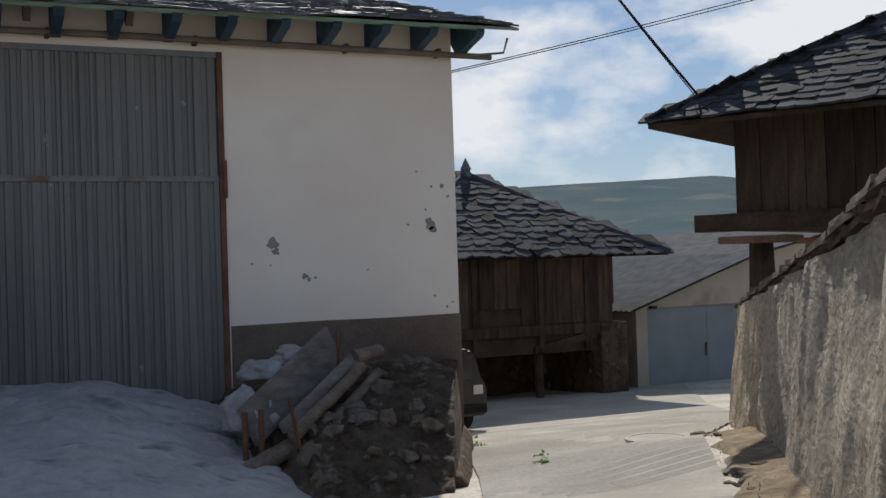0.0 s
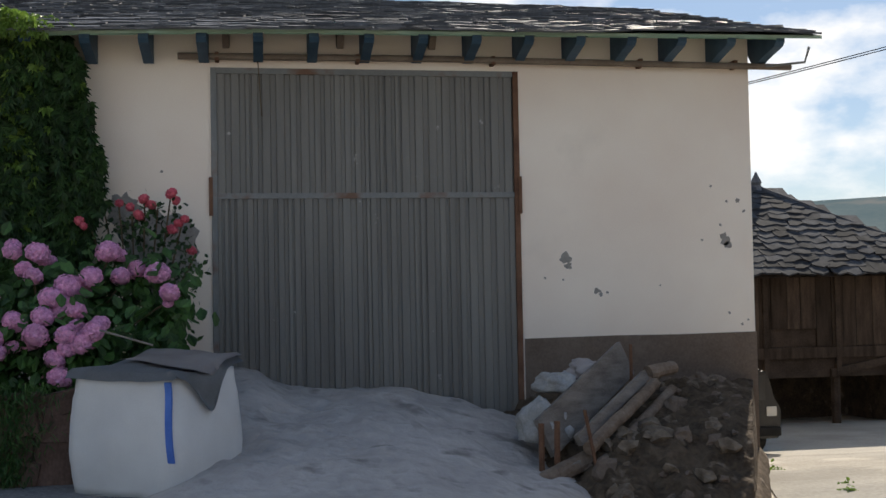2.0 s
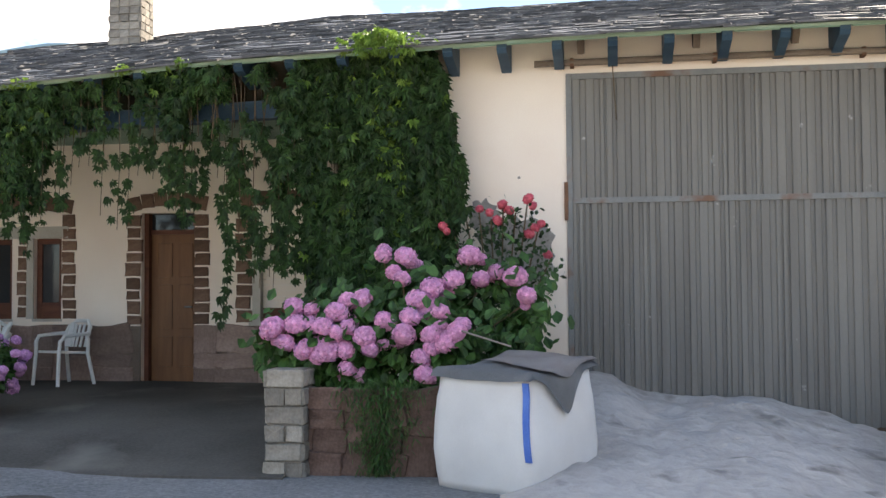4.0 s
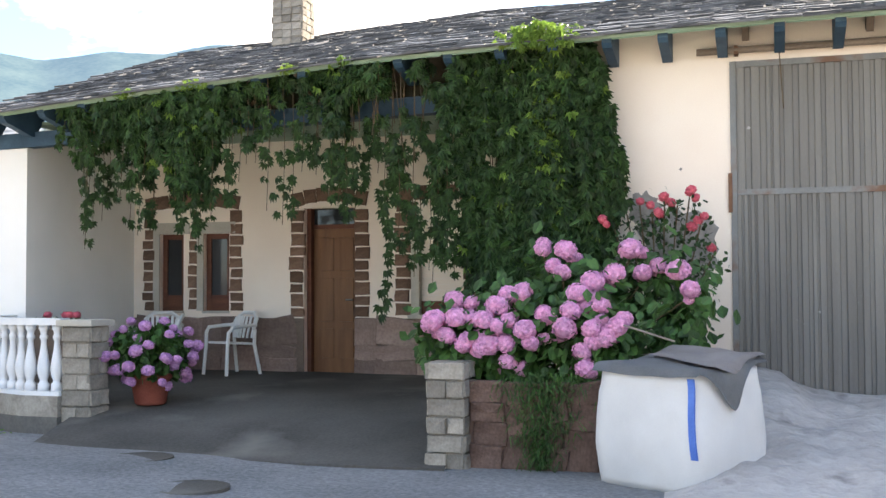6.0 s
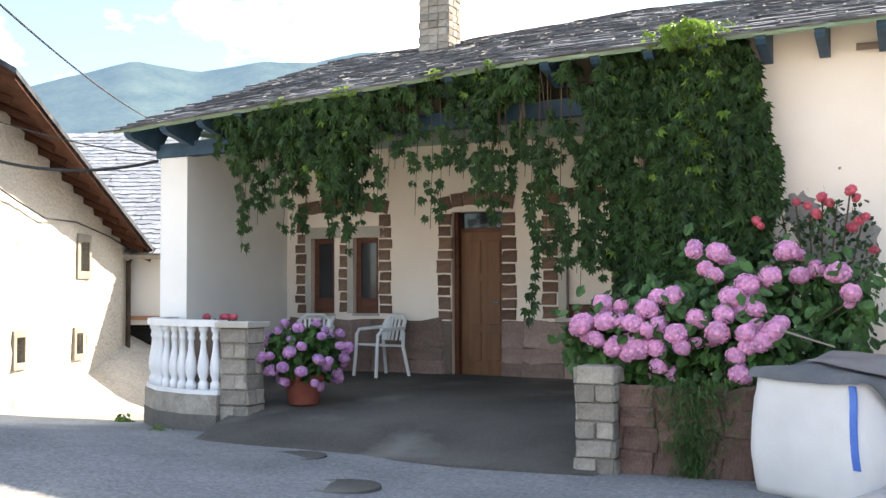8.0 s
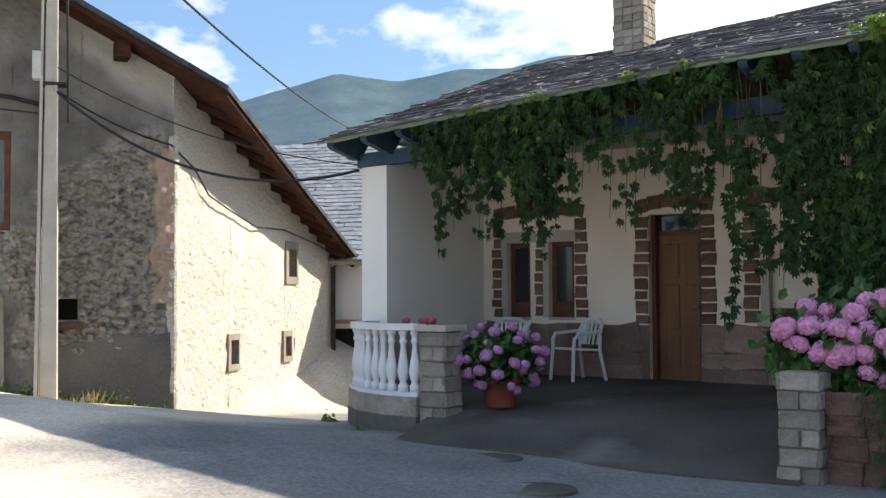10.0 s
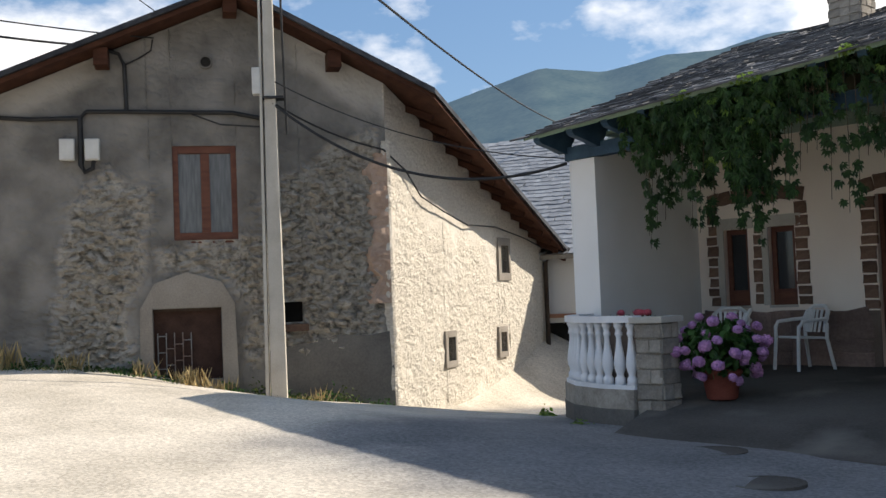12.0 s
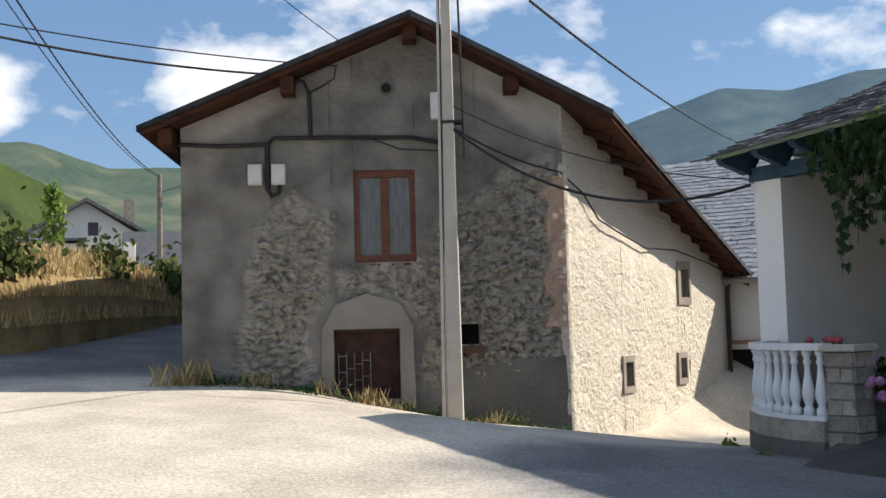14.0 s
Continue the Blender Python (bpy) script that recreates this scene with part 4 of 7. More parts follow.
part("transom", between(HD_L + 0.06, HD_R - 0.04, BACK_Y + 0.18, BACK_Y + 0.26, 2.40, 2.46), RED_WOOD, house_door)
part("fanlight", between(HD_L + 0.06, HD_R - 0.04, BACK_Y + 0.215, BACK_Y + 0.225, 2.46, HD_T), GLASS, house_door)
part("handle", tube([(HD_R - 0.11, BACK_Y + 0.2, 1.42), (HD_R - 0.11, BACK_Y + 0.15, 1.42), (HD_R - 0.20, BACK_Y + 0.15, 1.42)], 0.011, 8), GREY_PAINT, house_door)

# chimney of split stone
chimney = part("chimney", between(-7.33, -6.86, 15.3, 15.77, 4.9, 6.9), GREY_STONE, farmhouse, "square chimney of split grey stone")
CHIM = [rough_stone(0.19, 0.11, 0.02, 60 + i) for i in range(5)]
for me in CHIM:
    me.materials.append(GREY_STONE)
for side, (px, py, turn) in enumerate(((-7.33, 15.3, 0), (-6.86, 15.3, 90), (-7.33, 15.77, 270))):
    for r in range(16):
        for c in range(3):
            m = pose(px, py, 5.02 + r * 0.115, 0, 0, turn) @ pose(0.080 + c * 0.156, -0.001, 0, 0, rq.uniform(-4, 4), 0)
            share("stone", rq.choice(CHIM), m @ Matrix.Diagonal((rq.uniform(0.72, 0.90), rq.uniform(0.6, 1.4), rq.uniform(0.85, 1.05), 1)), chimney)

# ---- the stone house with the bent front ----
GC, GA, GB = Vector((-13.65, 12.1, 0)), radians(58), radians(113)
g_right, g_lit = Vector((math.cos(GA), math.sin(GA), 0)), Vector((math.cos(GB), math.sin(GB), 0))
GABLE = pose(GC.x, GC.y, 0, 0, 0, 58)        # x runs along the gable towards the corner at 0, y into the house
LIT = pose(GC.x, GC.y, 0, 0, 0, 113)
stone_house = thing("stone_house", "old two-storey rubble stone house with a bent front and brown eaves", "house")


def gable_top(u):
    return 6.47 - 0.515 * (u + 2.5) if u > -2.5 else 6.47 - 0.42 * (-2.5 - u)


def set_at(ob, m):
    ob.matrix_basis = m
    return ob


def relief(bm, cut, amount, seed=0.0, limit=0.24, shape=None):
    """Cuts a wall finer and roughens it into stones, leaving the edges of its openings where they are."""
    bmesh.ops.triangulate(bm, faces=bm.faces)
    for _ in range(cut):
        front = [ed for ed in bm.edges if ed.calc_length() > limit and (limit > 0.2 or max(v.co.y for v in ed.verts) < 0.02)]
        bmesh.ops.subdivide_edges(bm, edges=front, cuts=1)
        bmesh.ops.triangulate(bm, faces=[f for f in bm.faces if len(f.verts) > 3])
    for v in bm.verts:
        if not any(len(ed.link_faces) == 2 and ed.calc_face_angle(0) > 0.5 for ed in v.link_edges):
            p = v.co.copy()
            v.co.y += amount * (noise.noise((p.x * 1.1 + seed, p.z * 1.1, seed)) + 0.6 * noise.noise((p.x * 3 + seed, p.z * 4, seed)))
            if shape and p.y < 0.02:
                v.co.y += shape(p.x, p.z)
    return bm


def stones(x, z, high, amp, seed):
    """Courses of rough stones that stand proud of the wall where the render has gone."""
    bare = smooth_step(-0.28, 0.05, noise.noise((x * 0.55 + seed, z * 0.5, seed))) * (1 - smooth_step(high - 0.7, high + 0.1, z + 0.5 * noise.noise((x * 0.9, 1.0, seed))))
    w = 0.5 * noise.noise((x * 2.0, z * 2.0, seed + 5))
    d = noise.voronoi((x * 3.4 + w, z * 7.0 + w * 1.5, seed))[0]
    edge = min(1.0, (d[1] - d[0]) * 2.6)
    return -amp * (0.15 + bare) * (edge - 0.45 + 0.5 * noise.noise((x * 8, z * 8, seed)))


WORN = (((-4.5, 3.8), (-3.85, 3.4), (-3.85, 2.4), (-4.2, 1.6), (-4.3, 0.2), (-5.4, 0.2), (-5.3, 2.2), (-5.0, 3.2)),
        ((-3.75, 2.5), (-2.2, 2.62), (-2.2, 3.3), (-1.4, 3.8), (-0.2, 4.4), (-0.1, 0.95), (-2.3, 0.5), (-2.45, 2.0), (-3.3, 2.2), (-3.65, 2.1)))


def worn_at(x, z):
    """How far the render has gone from the gable, 0 to 1: two ragged fields, one on each side of the window."""
    x, z = x + 0.22 * noise.noise((x * 1.7, z * 1.7, 3.0)), z + 0.22 * noise.noise((x * 1.7, z * 1.7, 9.0))
    best = -9.0
    for ring in WORN:
        inside, near = False, 9.0
        for (xa, za), (xb, zb) in zip(ring, ring[1:] + ring[:1]):
            if (za > z) != (zb > z) and x < xa + (xb - xa) * (z - za) / (zb - za):
                inside = not inside
            k = min(1.0, max(0.0, ((x - xa) * (xb - xa) + (z - za) * (zb - za)) / ((xb - xa) ** 2 + (zb - za) ** 2)))
            near = min(near, math.hypot(x - xa - k * (xb - xa), z - za - k * (zb - za)))
        best = max(best, near if inside else -near)
    return smooth_step(-0.28, 0.40, best)


def gable_stones(x, z):
    """Small rough courses, flat on the whole, where the render has gone; a slight wave elsewhere."""
    w = 0.5 * noise.noise((x * 2.0, z * 2.0, 7))
    d = noise.voronoi((x * 4.2 + w, z * 9.5 + w * 1.5, 2.0))[0]
    edge = min(1.0, (d[1] - d[0]) * 2.6)
    return -0.105 * (0.10 + worn_at(x, z)) * (edge - 0.4 + 0.6 * noise.noise((x * 8, z * 11, 2.0)))


def lime_at(x, z):
    return smooth_step(0.75, 0.35, gable_top(x) - z + 0.25 * noise.noise((x * 2, z * 2, 5))) * smooth_step(-2.3, -1.2, x) * 0.9 + 0.5 * smooth_step(0.5, 0.3, gable_top(x) - z) * smooth_step(-4.4, -5.0, x)


gable_out = [(-6.27, 0.3), (0.0, -0.8), (0.0, gable_top(0)), (-2.5, gable_top(-2.5)), (-6.27, gable_top(-6.27))]
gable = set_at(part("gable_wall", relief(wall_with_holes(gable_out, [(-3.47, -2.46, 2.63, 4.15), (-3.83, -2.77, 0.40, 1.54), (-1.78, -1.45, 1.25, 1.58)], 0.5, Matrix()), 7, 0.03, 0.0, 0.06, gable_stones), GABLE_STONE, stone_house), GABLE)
for attr, field in (("bare_stone", worn_at), ("lime_band", lime_at)):
    gable.data.attributes.new(attr, "FLOAT", "POINT").data.foreach_set("value", [field(v.co.x, v.co.z) for v in gable.data.vertices])


def lit_top(v):
    return gable_top((v * g_lit).dot(g_right))


WINS = ((2.33, 2.69, 0.37, 0.81), (5.24, 5.6, 0.37, 0.78), (5.43, 5.94, 2.03, 2.62))
lit_out = [(0.0, -1.0), (8.5, -1.4), (8.5, lit_top(8.5)), (0.0, lit_top(0))]
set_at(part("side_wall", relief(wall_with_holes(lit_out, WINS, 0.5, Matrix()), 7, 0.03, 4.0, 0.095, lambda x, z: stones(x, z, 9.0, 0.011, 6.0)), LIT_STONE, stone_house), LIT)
# carried past the rear wall, out of view, to shade road and bank
set_at(part("left_wall", between(-6.27, -5.8, 0.5, 19, 0.3, gable_top(-6.27)), RENDER_STONE, stone_house), GABLE)
set_at(part("rear_wall", between(-6.27, 4.8, 9.5, 10, -1.2, 2.6), RENDER_STONE, stone_house), GABLE)
# rounded corner where the render has worn back
bm = relief(tube([(-0.01, 0.06, -0.8 + 0.25 * k) for k in range(21)], 0.11, 14), 0, 0.0)
for v in bm.verts:
    v.co += 0.03 * Vector((noise.noise(v.co * 3.0), noise.noise(v.co * 3.0 + Vector((4, 0, 0))), 0))
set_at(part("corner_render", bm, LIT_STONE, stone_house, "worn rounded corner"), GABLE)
bm = between(-0.40, 0.0, -0.055, 0.06, 1.5, 4.0)
bmesh.ops.subdivide_edges(bm, edges=[ed for ed in bm.edges if ed.calc_length() > 1], cuts=30)
bmesh.ops.triangulate(bm, faces=bm.faces)
bmesh.ops.subdivide_edges(bm, edges=[ed for ed in bm.edges if ed.calc_length() > 0.3], cuts=5)
bmesh.ops.triangulate(bm, faces=bm.faces)
for v in bm.verts:
    p = v.co.copy()
    v.co.y += 0.05 * noise.noise(p * 5.0) + 0.03 * noise.noise(p * 13.0) + (0.09 if p.x < -0.3 else 0.0)
    v.co.x += 0.16 * noise.noise((1.0, 2.0, p.z * 2.4)) * (p.x < -0.2) + 0.05 * noise.noise((3.0, 2.0, p.z * 7.0)) * (p.x < -0.2)
set_at(part("corner_pier", bm, PINK_RENDER, stone_house, "bare pinkish stone corner"), GABLE)
for x0, x1, z0, z1 in WINS:
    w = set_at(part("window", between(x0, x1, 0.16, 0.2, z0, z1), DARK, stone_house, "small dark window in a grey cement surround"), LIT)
    e = 0.16 if z0 > 1 else 0.12
    for a0, b0, c0, d0 in ((x0 - e, x0, z0 - e, z1 + e), (x1, x1 + e * 0.6, z0 - e, z1 + e), (x0, x1, z1, z1 + e), (x0, x1, z0 - e, z0)):
        part("surround", between(a0, b0, -0.045, 0.12, c0, d0, 0.01), SMOOTH_CEMENT, w)

gw = set_at(part("window", between(-3.50, -2.43, 0.02, 0.20, 2.58, 2.63), RED_WOOD, stone_house, "tall red-brown casement window with net curtains"), GABLE)
for a0, b0, c0, d0 in ((-3.47, -3.38, 2.63, 4.15), (-2.55, -2.46, 2.63, 4.15), (-3.38, -2.55, 4.03, 4.15), (-3.38, -2.55, 2.63, 2.75), (-3.03, -2.89, 2.75, 4.03)):
    part("casement", between(a0, b0, 0.03, 0.12, c0, d0, 0.008), RED_WOOD, gw)
for a0, b0 in ((-3.38, -3.03), (-2.89, -2.55)):
    part("pane", between(a0, b0, 0.075, 0.085, 2.75, 4.03), NET_GLASS, gw)
    part("curtain", between(a0, b0, 0.095, 0.10, 2.75, 4.03), CURTAIN, gw)
cd = set_at(part("cellar_door", between(-3.83, -2.77, 0.14, 0.2, 0.40, 1.54), DARK_RUST, stone_house, "rusty brown cellar door with an iron grille"), GABLE)
part("shade_lintel", between(-3.83, -2.77, 0.02, 0.13, 1.50, 1.54), OLD_BEAM, cd)
for k in range(5):
    x = -3.78 + k * 0.13
    part("grille_bar", between(x, x + 0.016, 0.10, 0.125, 0.42, 1.16), GREY_PAINT, cd)
for i in range(9):
    k = i % 4
    x, z = -3.78 + k * 0.13, 0.58 + 0.13 * (i // 2) + 0.06 * (k % 2)
    part("grille_rung", between(x, x + 0.14, 0.10, 0.12, z, z + 0.016), GREY_PAINT, cd)
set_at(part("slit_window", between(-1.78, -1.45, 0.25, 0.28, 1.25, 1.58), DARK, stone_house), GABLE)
vent = set_at(part("vent_pipe", lathe([(0.112, -0.02), (0.112, 0.05), (0.085, 0.05), (0.083, -0.02)], pose(-2.9, 0.0, 5.51, 90, 0, 0), 18), DARK_CEMENT, stone_house, "round clay vent hole"), GABLE)
part("vent_dark", lathe([(0.08, -0.01), (0.08, 0.03)], pose(-2.9, 0.0, 5.51, 90, 0, 0), 18), DARK, vent)
set_at(part("slit_sill", between(-1.85, -1.38, -0.10, 0.1, 1.10, 1.22, 0.02), QUOIN, stone_house), GABLE)
# smooth cement round the cellar door, laid on the stones
bm = bmesh.new()
prism([(-4.05, 0.35), (-3.84, 0.35), (-3.84, 1.55), (-2.76, 1.55), (-2.76, 0.30), (-2.52, 0.30), (-2.55, 1.6), (-2.75, 1.95), (-3.3, 2.12), (-3.8, 1.95), (-4.03, 1.55)], 0.05, pose(0, -0.045, 0), bm)
set_at(part("cement_patch", bm, SMOOTH_CEMENT, stone_house, "smooth cement round the cellar door"), GABLE)
bm = bmesh.new()
prism([(-2.1, -0.5), (0.02, -0.85), (0.0, 1.05), (-0.4, 0.98), (-0.9, 1.02), (-1.5, 0.9), (-2.05, 0.8)], 0.05, pose(0, -0.045, 0), bm)
set_at(part("cement_base", bm, DARK_CEMENT, stone_house, "smooth cement wall foot"), GABLE)

# roof: boards, purlins, lookouts and a slate layer
def roof_layer(low, high, grow):
    bm = bmesh.new()
    # left slope runs 19.5 m back, out of view, to lengthen the house's shadow
    prism([(-6.78 - grow, gable_top(-6.78 - grow) + low), (-2.5, gable_top(-2.5) + low), (-2.5, gable_top(-2.5) + high), (-6.78 - grow, gable_top(-6.78 - grow) + high)], 19.5, pose(0, -0.55 - grow, 0), bm)
    tip = GABLE.inverted() @ (GC + 9.5 * g_lit + (0.55 + grow) * Vector((g_lit.y, -g_lit.x, 0)))
    ring = [Vector((-2.5, -0.55 - grow, 0)), Vector((0.75, -0.55 - grow, 0)), Vector((tip.x, tip.y, 0)), Vector((tip.x, 10, 0)), Vector((-2.5, 10, 0))]
    vs = [[bm.verts.new((p.x, p.y, gable_top(p.x) + h)) for p in ring] for h in (low, high)]
    bm.faces.new(vs[0][::-1])
    bm.faces.new(vs[1])
    for i in range(5):
        j = (i + 1) % 5
        bm.faces.new((vs[0][i], vs[0][j], vs[1][j], vs[1][i]))
    bmesh.ops.recalc_face_normals(bm, faces=bm.faces)
    return bm


set_at(part("roof", roof_layer(0.02, 0.10, 0.0), EAVE_WOOD, stone_house, "red-brown roof boards"), GABLE)
set_at(part("slate_covering", roof_layer(0.103, 0.19, 0.07), SLATE_DARK, stone_house, "dark slate roof covering"), GABLE)
for u in (-6.45, -4.5, -2.5, -0.85):
    set_at(part("purlin", between(u - 0.11, u + 0.11, -0.42, 0.3, gable_top(u) - (0.26 if u != -2.5 else 0.24), gable_top(u) + 0.018, 0.012), EAVE_WOOD, stone_house), GABLE)
inward = Vector((-g_lit.y, g_lit.x, 0))
for k in range(15):
    v = 0.9 + k * 0.60
    p = GC + v * g_lit
    a0, b0 = p - inward * 0.50, p + inward * 0.2
    za, zb = (gable_top((q - GC).dot(g_right)) - 0.045 for q in (a0, b0))
    bm = bmesh.new()
    way = Vector((b0.x - a0.x, b0.y - a0.y, zb - za))
    slab(bm, look((a0.x, a0.y, za), (b0.x, b0.y, zb)) @ pose(0, 0, -way.length / 2), 0.10, 0.11, way.length)
    part("lookout", bm, EAVE_WOOD, stone_house)
pipe_x = GC + 8.35 * g_lit - 0.10 * inward
part("downpipe", tube([(pipe_x.x, pipe_x.y, -1.2), (pipe_x.x, pipe_x.y, 2.30), (pipe_x.x + 0.05, pipe_x.y + 0.25, 2.45), (pipe_x.x + 0.45, pipe_x.y + 0.6, 2.62)], 0.055, 8), OLD_BEAM, stone_house, "dark brown downpipe")

# cables and boxes on the gable
run = [(-6.3, 4.62), (-5.6, 4.58), (-4.86, 4.60), (-4.76, 4.70), (-4.2, 4.70), (-3.4, 4.69), (-2.5, 4.68), (-1.9, 4.56)]
wiring = thing("wall_cables", "black electric cables clipped across a house gable", "cables")
set_at(part("cable", tube([(u, -0.05, z) for u, z in run], 0.036, 7), CABLE, wiring), GABLE)
set_at(part("cable", tube([(-4.15, -0.05, 4.72), (-4.17, -0.05, 5.45), (-4.25, -0.06, 5.62), (-4.5, -0.08, 5.70)], 0.032, 6), CABLE, wiring), GABLE)
set_at(part("cable", tube([(-4.15, -0.05, 5.45), (-3.95, -0.05, 5.55), (-3.75, -0.05, 5.68), (-3.72, -0.05, 5.86)], 0.014, 6), CABLE, wiring), GABLE)
set_at(part("cable", tube([(-4.86, -0.05, 4.60), (-4.86, -0.06, 3.85), (-4.80, -0.06, 3.74), (-4.68, -0.06, 3.80), (-4.66, -0.06, 3.95)], 0.042, 6), CABLE, wiring), GABLE)
set_at(part("cable", tube([(-3.2, -0.05, 4.68), (-2.7, -0.08, 4.48), (-1.95, -0.3, 4.40)], 0.014, 6), CABLE, wiring), GABLE)
for u in (-5.06, -4.68):
    bx = thing("meter_box", "pale grey meter box on a house wall", "meter box", "meter boxes")
    bx.matrix_basis = GABLE @ pose(u, -0.09, 4.09)
    part("case", block(Matrix(), 0.23, 0.14, 0.34, 0.025), BOX_GREY, bx)
    part("lid", block(pose(0, -0.075, 0), 0.20, 0.015, 0.30, 0.006), BOX_GREY, bx)

# ---- concrete pole ----
pole = thing("utility_pole", "tapered concrete electricity pole beside a stone house", "pole", at=(-14.0, 10.1, 0))
bm = bmesh.new()
for a0, b0 in ((-0.165, -0.11), (0.11, 0.165)):
    prism([(a0, -0.3), (b0, -0.3), (b0 * 0.55, 8.6), (a0 * 0.55, 8.6)], 0.25, pose(0, -0.125, 0, 0, 0.1, 50), bm)
part("shaft", bm, CONCRETE, pole)
part("web", prism([(-0.11, -0.3), (0.11, -0.3), (0.06, 8.6), (-0.06, 8.6)], 0.17, pose(0, -0.085, 0, 0, 0.1, 50)), CONCRETE, pole)
part("band", block(pose(0, 0, 4.78, 0, 0, 50), 0.33, 0.27, 0.035), CABLE, pole)
bx = part("pole_box", block(pose(-0.16, -0.20, 5.05, 0, 0, 50), 0.13, 0.2, 0.42, 0.02), BOX_GREY, pole, "pale grey junction box")
part("riser", tube([(0.13, 0.14, 4.2), (0.10, 0.12, 6.5), (0.07, 0.1, 8.4)], 0.018, 6), CABLE, pole)


def wire(name, label, pts, r=0.012):
    ob = part(name, tube(pts, r, 5), CABLE)
    return tagged(ob, label, "cable")


def polar(az, el, d):
    return Vector((-math.sin(radians(az)) * d, math.cos(radians(az)) * d, 1.55 + math.tan(radians(el)) * d))


PB = Vector((-14.05, 10.05, 4.75))
wire("service_cable", "thick black service cable from a pole to a porch column", hang(PB, (-9.25, 11.42, 3.28), 0.62, 24), 0.022)
wire("service_cable", "thin black cable from a pole to a porch column", hang(PB + Vector((0, 0, 0.35)), (-9.3, 11.44, 3.36), 0.28, 20), 0.009)
corner_top = GC + Vector((0.05, -0.1, 4.05))
wire("service_cable", "black cable draped along a house wall under its eaves", hang(PB, corner_top, 0.10, 10) + [GC + v * g_lit - 0.09 * inward + Vector((0, 0, z)) for v, z in ((0.6, 3.75), (1.2, 3.35), (2.2, 3.15), (3.4, 2.95), (5.0, 2.98), (7.0, 2.80), (8.4, 2.6))], 0.016)
wire("overhead_line", "twisted overhead power line above the street", hang(polar(49.9, 16.6, 14), polar(39.3, 8.8, 34), 0.2, 20), 0.02)
wire("overhead_line", "pair of black overhead cables to a gable", hang(polar(80, 14.9, 16), GABLE @ Vector((-4.6, -0.15, 5.72)), 0.12, 16), 0.02)
wire("overhead_line", "pair of black overhead cables to a gable", hang(polar(80, 15.4, 16), GABLE @ Vector((-3.7, -0.15, 5.86)), 0.10, 16), 0.012)
wire("overhead_line", "overhead line running up the village street", hang(polar(77, 17.6, 18), (-42.05, 16.0, 7.85), 0.5, 16), 0.018)
wire("overhead_line", "overhead line running up the village street", hang(polar(77.6, 17.6, 18), (-42.1, 16.0, 7.8), 0.5, 16), 0.012)
wire("overhead_line", "thin overhead line behind a gable", hang(polar(64, 17.8, 26), GABLE @ Vector((-2.6, 4.0, gable_top(-2.6) + 0.15)), 0.1, 12), 0.012)
wire("overhead_line", "twisted power line to the granary roof", hang((5.35, 9.12, 5.05), (8.75, 11.12, 3.46), 0.03, 12), 0.016)
wire("overhead_line", "thin overhead wire to the granary roof", hang((5.25, 9.18, 5.22), (8.69, 11.16, 3.50), 0.02, 12), 0.006)
for k in (0, 1):
    wire("overhead_line", "thin overhead wire crossing the lane", hang((5.47, 11.9, 3.78 + 0.02 * k), (11.0, 10.6, 5.14 + 0.05 * k), 0.03, 12), 0.006)

# ---- house behind, beyond the western lane ----
behind = thing("slate_roofed_house", "cream house with a pale slate roof behind the lane", "house")
BH = pose(-17.0, 20.2, 0, 0, 0, 25)
set_at(part("wall", wall_with_holes([(-4.5, -1.5), (5, -1.5), (5, 2.55), (-4.5, 2.55)], [(-0.15, 0.75, -1.5, 0.85)], 0.4, Matrix()), FAR_WHITE, behind), BH)
set_at(part("ledge", between(-0.3, 5, -0.12, 0.0, 0.97, 1.06), COPPER_GREEN, behind), BH)
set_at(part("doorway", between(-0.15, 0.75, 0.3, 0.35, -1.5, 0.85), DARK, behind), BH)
set_at(part("roof", prism([(-0.5, 2.45), (7, 6.3), (7, 6.2), (-0.5, 2.35)], 9.5, pose(-4.5, 0, 0) @ pose(9.5, 0, 0, 0, 0, 90)), GREY_STONE, behind), BH)


def behind_roof(u, v):
    return BH @ Vector((-4.5 + u * 9.5, -0.55 + v * 7.4, 2.47 + v * 7.4 * 0.513))


# ---- porch, terrace and balustrade ----


def terrace_z(x, y):
    return curve((8.4, 9.1, 10.2, 11.5, 13.9), (0.0, 0.05, 0.22, 0.34, 0.42), y) + 0.02 * smooth_step(-4, -7, x)


ARC = [Vector((-7.30, 10.12, 0)), Vector((-7.75, 10.14, 0)), Vector((-8.30, 10.36, 0)), Vector((-8.76, 10.76, 0)), Vector((-9.0, 11.20, 0)), Vector((-9.06, 11.5, 0))]


def along_arc(f):
    seg = [(q - p).length for p, q in zip(ARC, ARC[1:])]
    d = f * sum(seg)
    for p, q, s in zip(ARC, ARC[1:], seg):
        if d <= s:
            return p.lerp(q, d / s), (q - p).normalized()
        d -= s
    return ARC[-1], (ARC[-1] - ARC[-2]).normalized()


bm = bmesh.new()
nx, ny = 46, 34
grid = []
for i in range(nx + 1):
    col = []
    for j in range(ny + 1):
        y = 8.9 + (BACK_Y - 8.9) * j / ny
        left = curve((8.9, 9.3, 10.15, 10.4, 10.8, 11.5, 13.9), (-6.9, -7.0, -7.2, -8.3, -8.75, -8.9, -8.9), y)
        right = curve((8.9, 9.2, 11.5, 13.9), (-2.7, -2.75, -2.8, -2.85), y)
        x = left + (right - left) * i / nx
        col.append(bm.verts.new((x, y, terrace_z(x, y) + 0.006 + 0.006 * noise.noise((x * 2, y * 2, 3)))))
    grid.append(col)
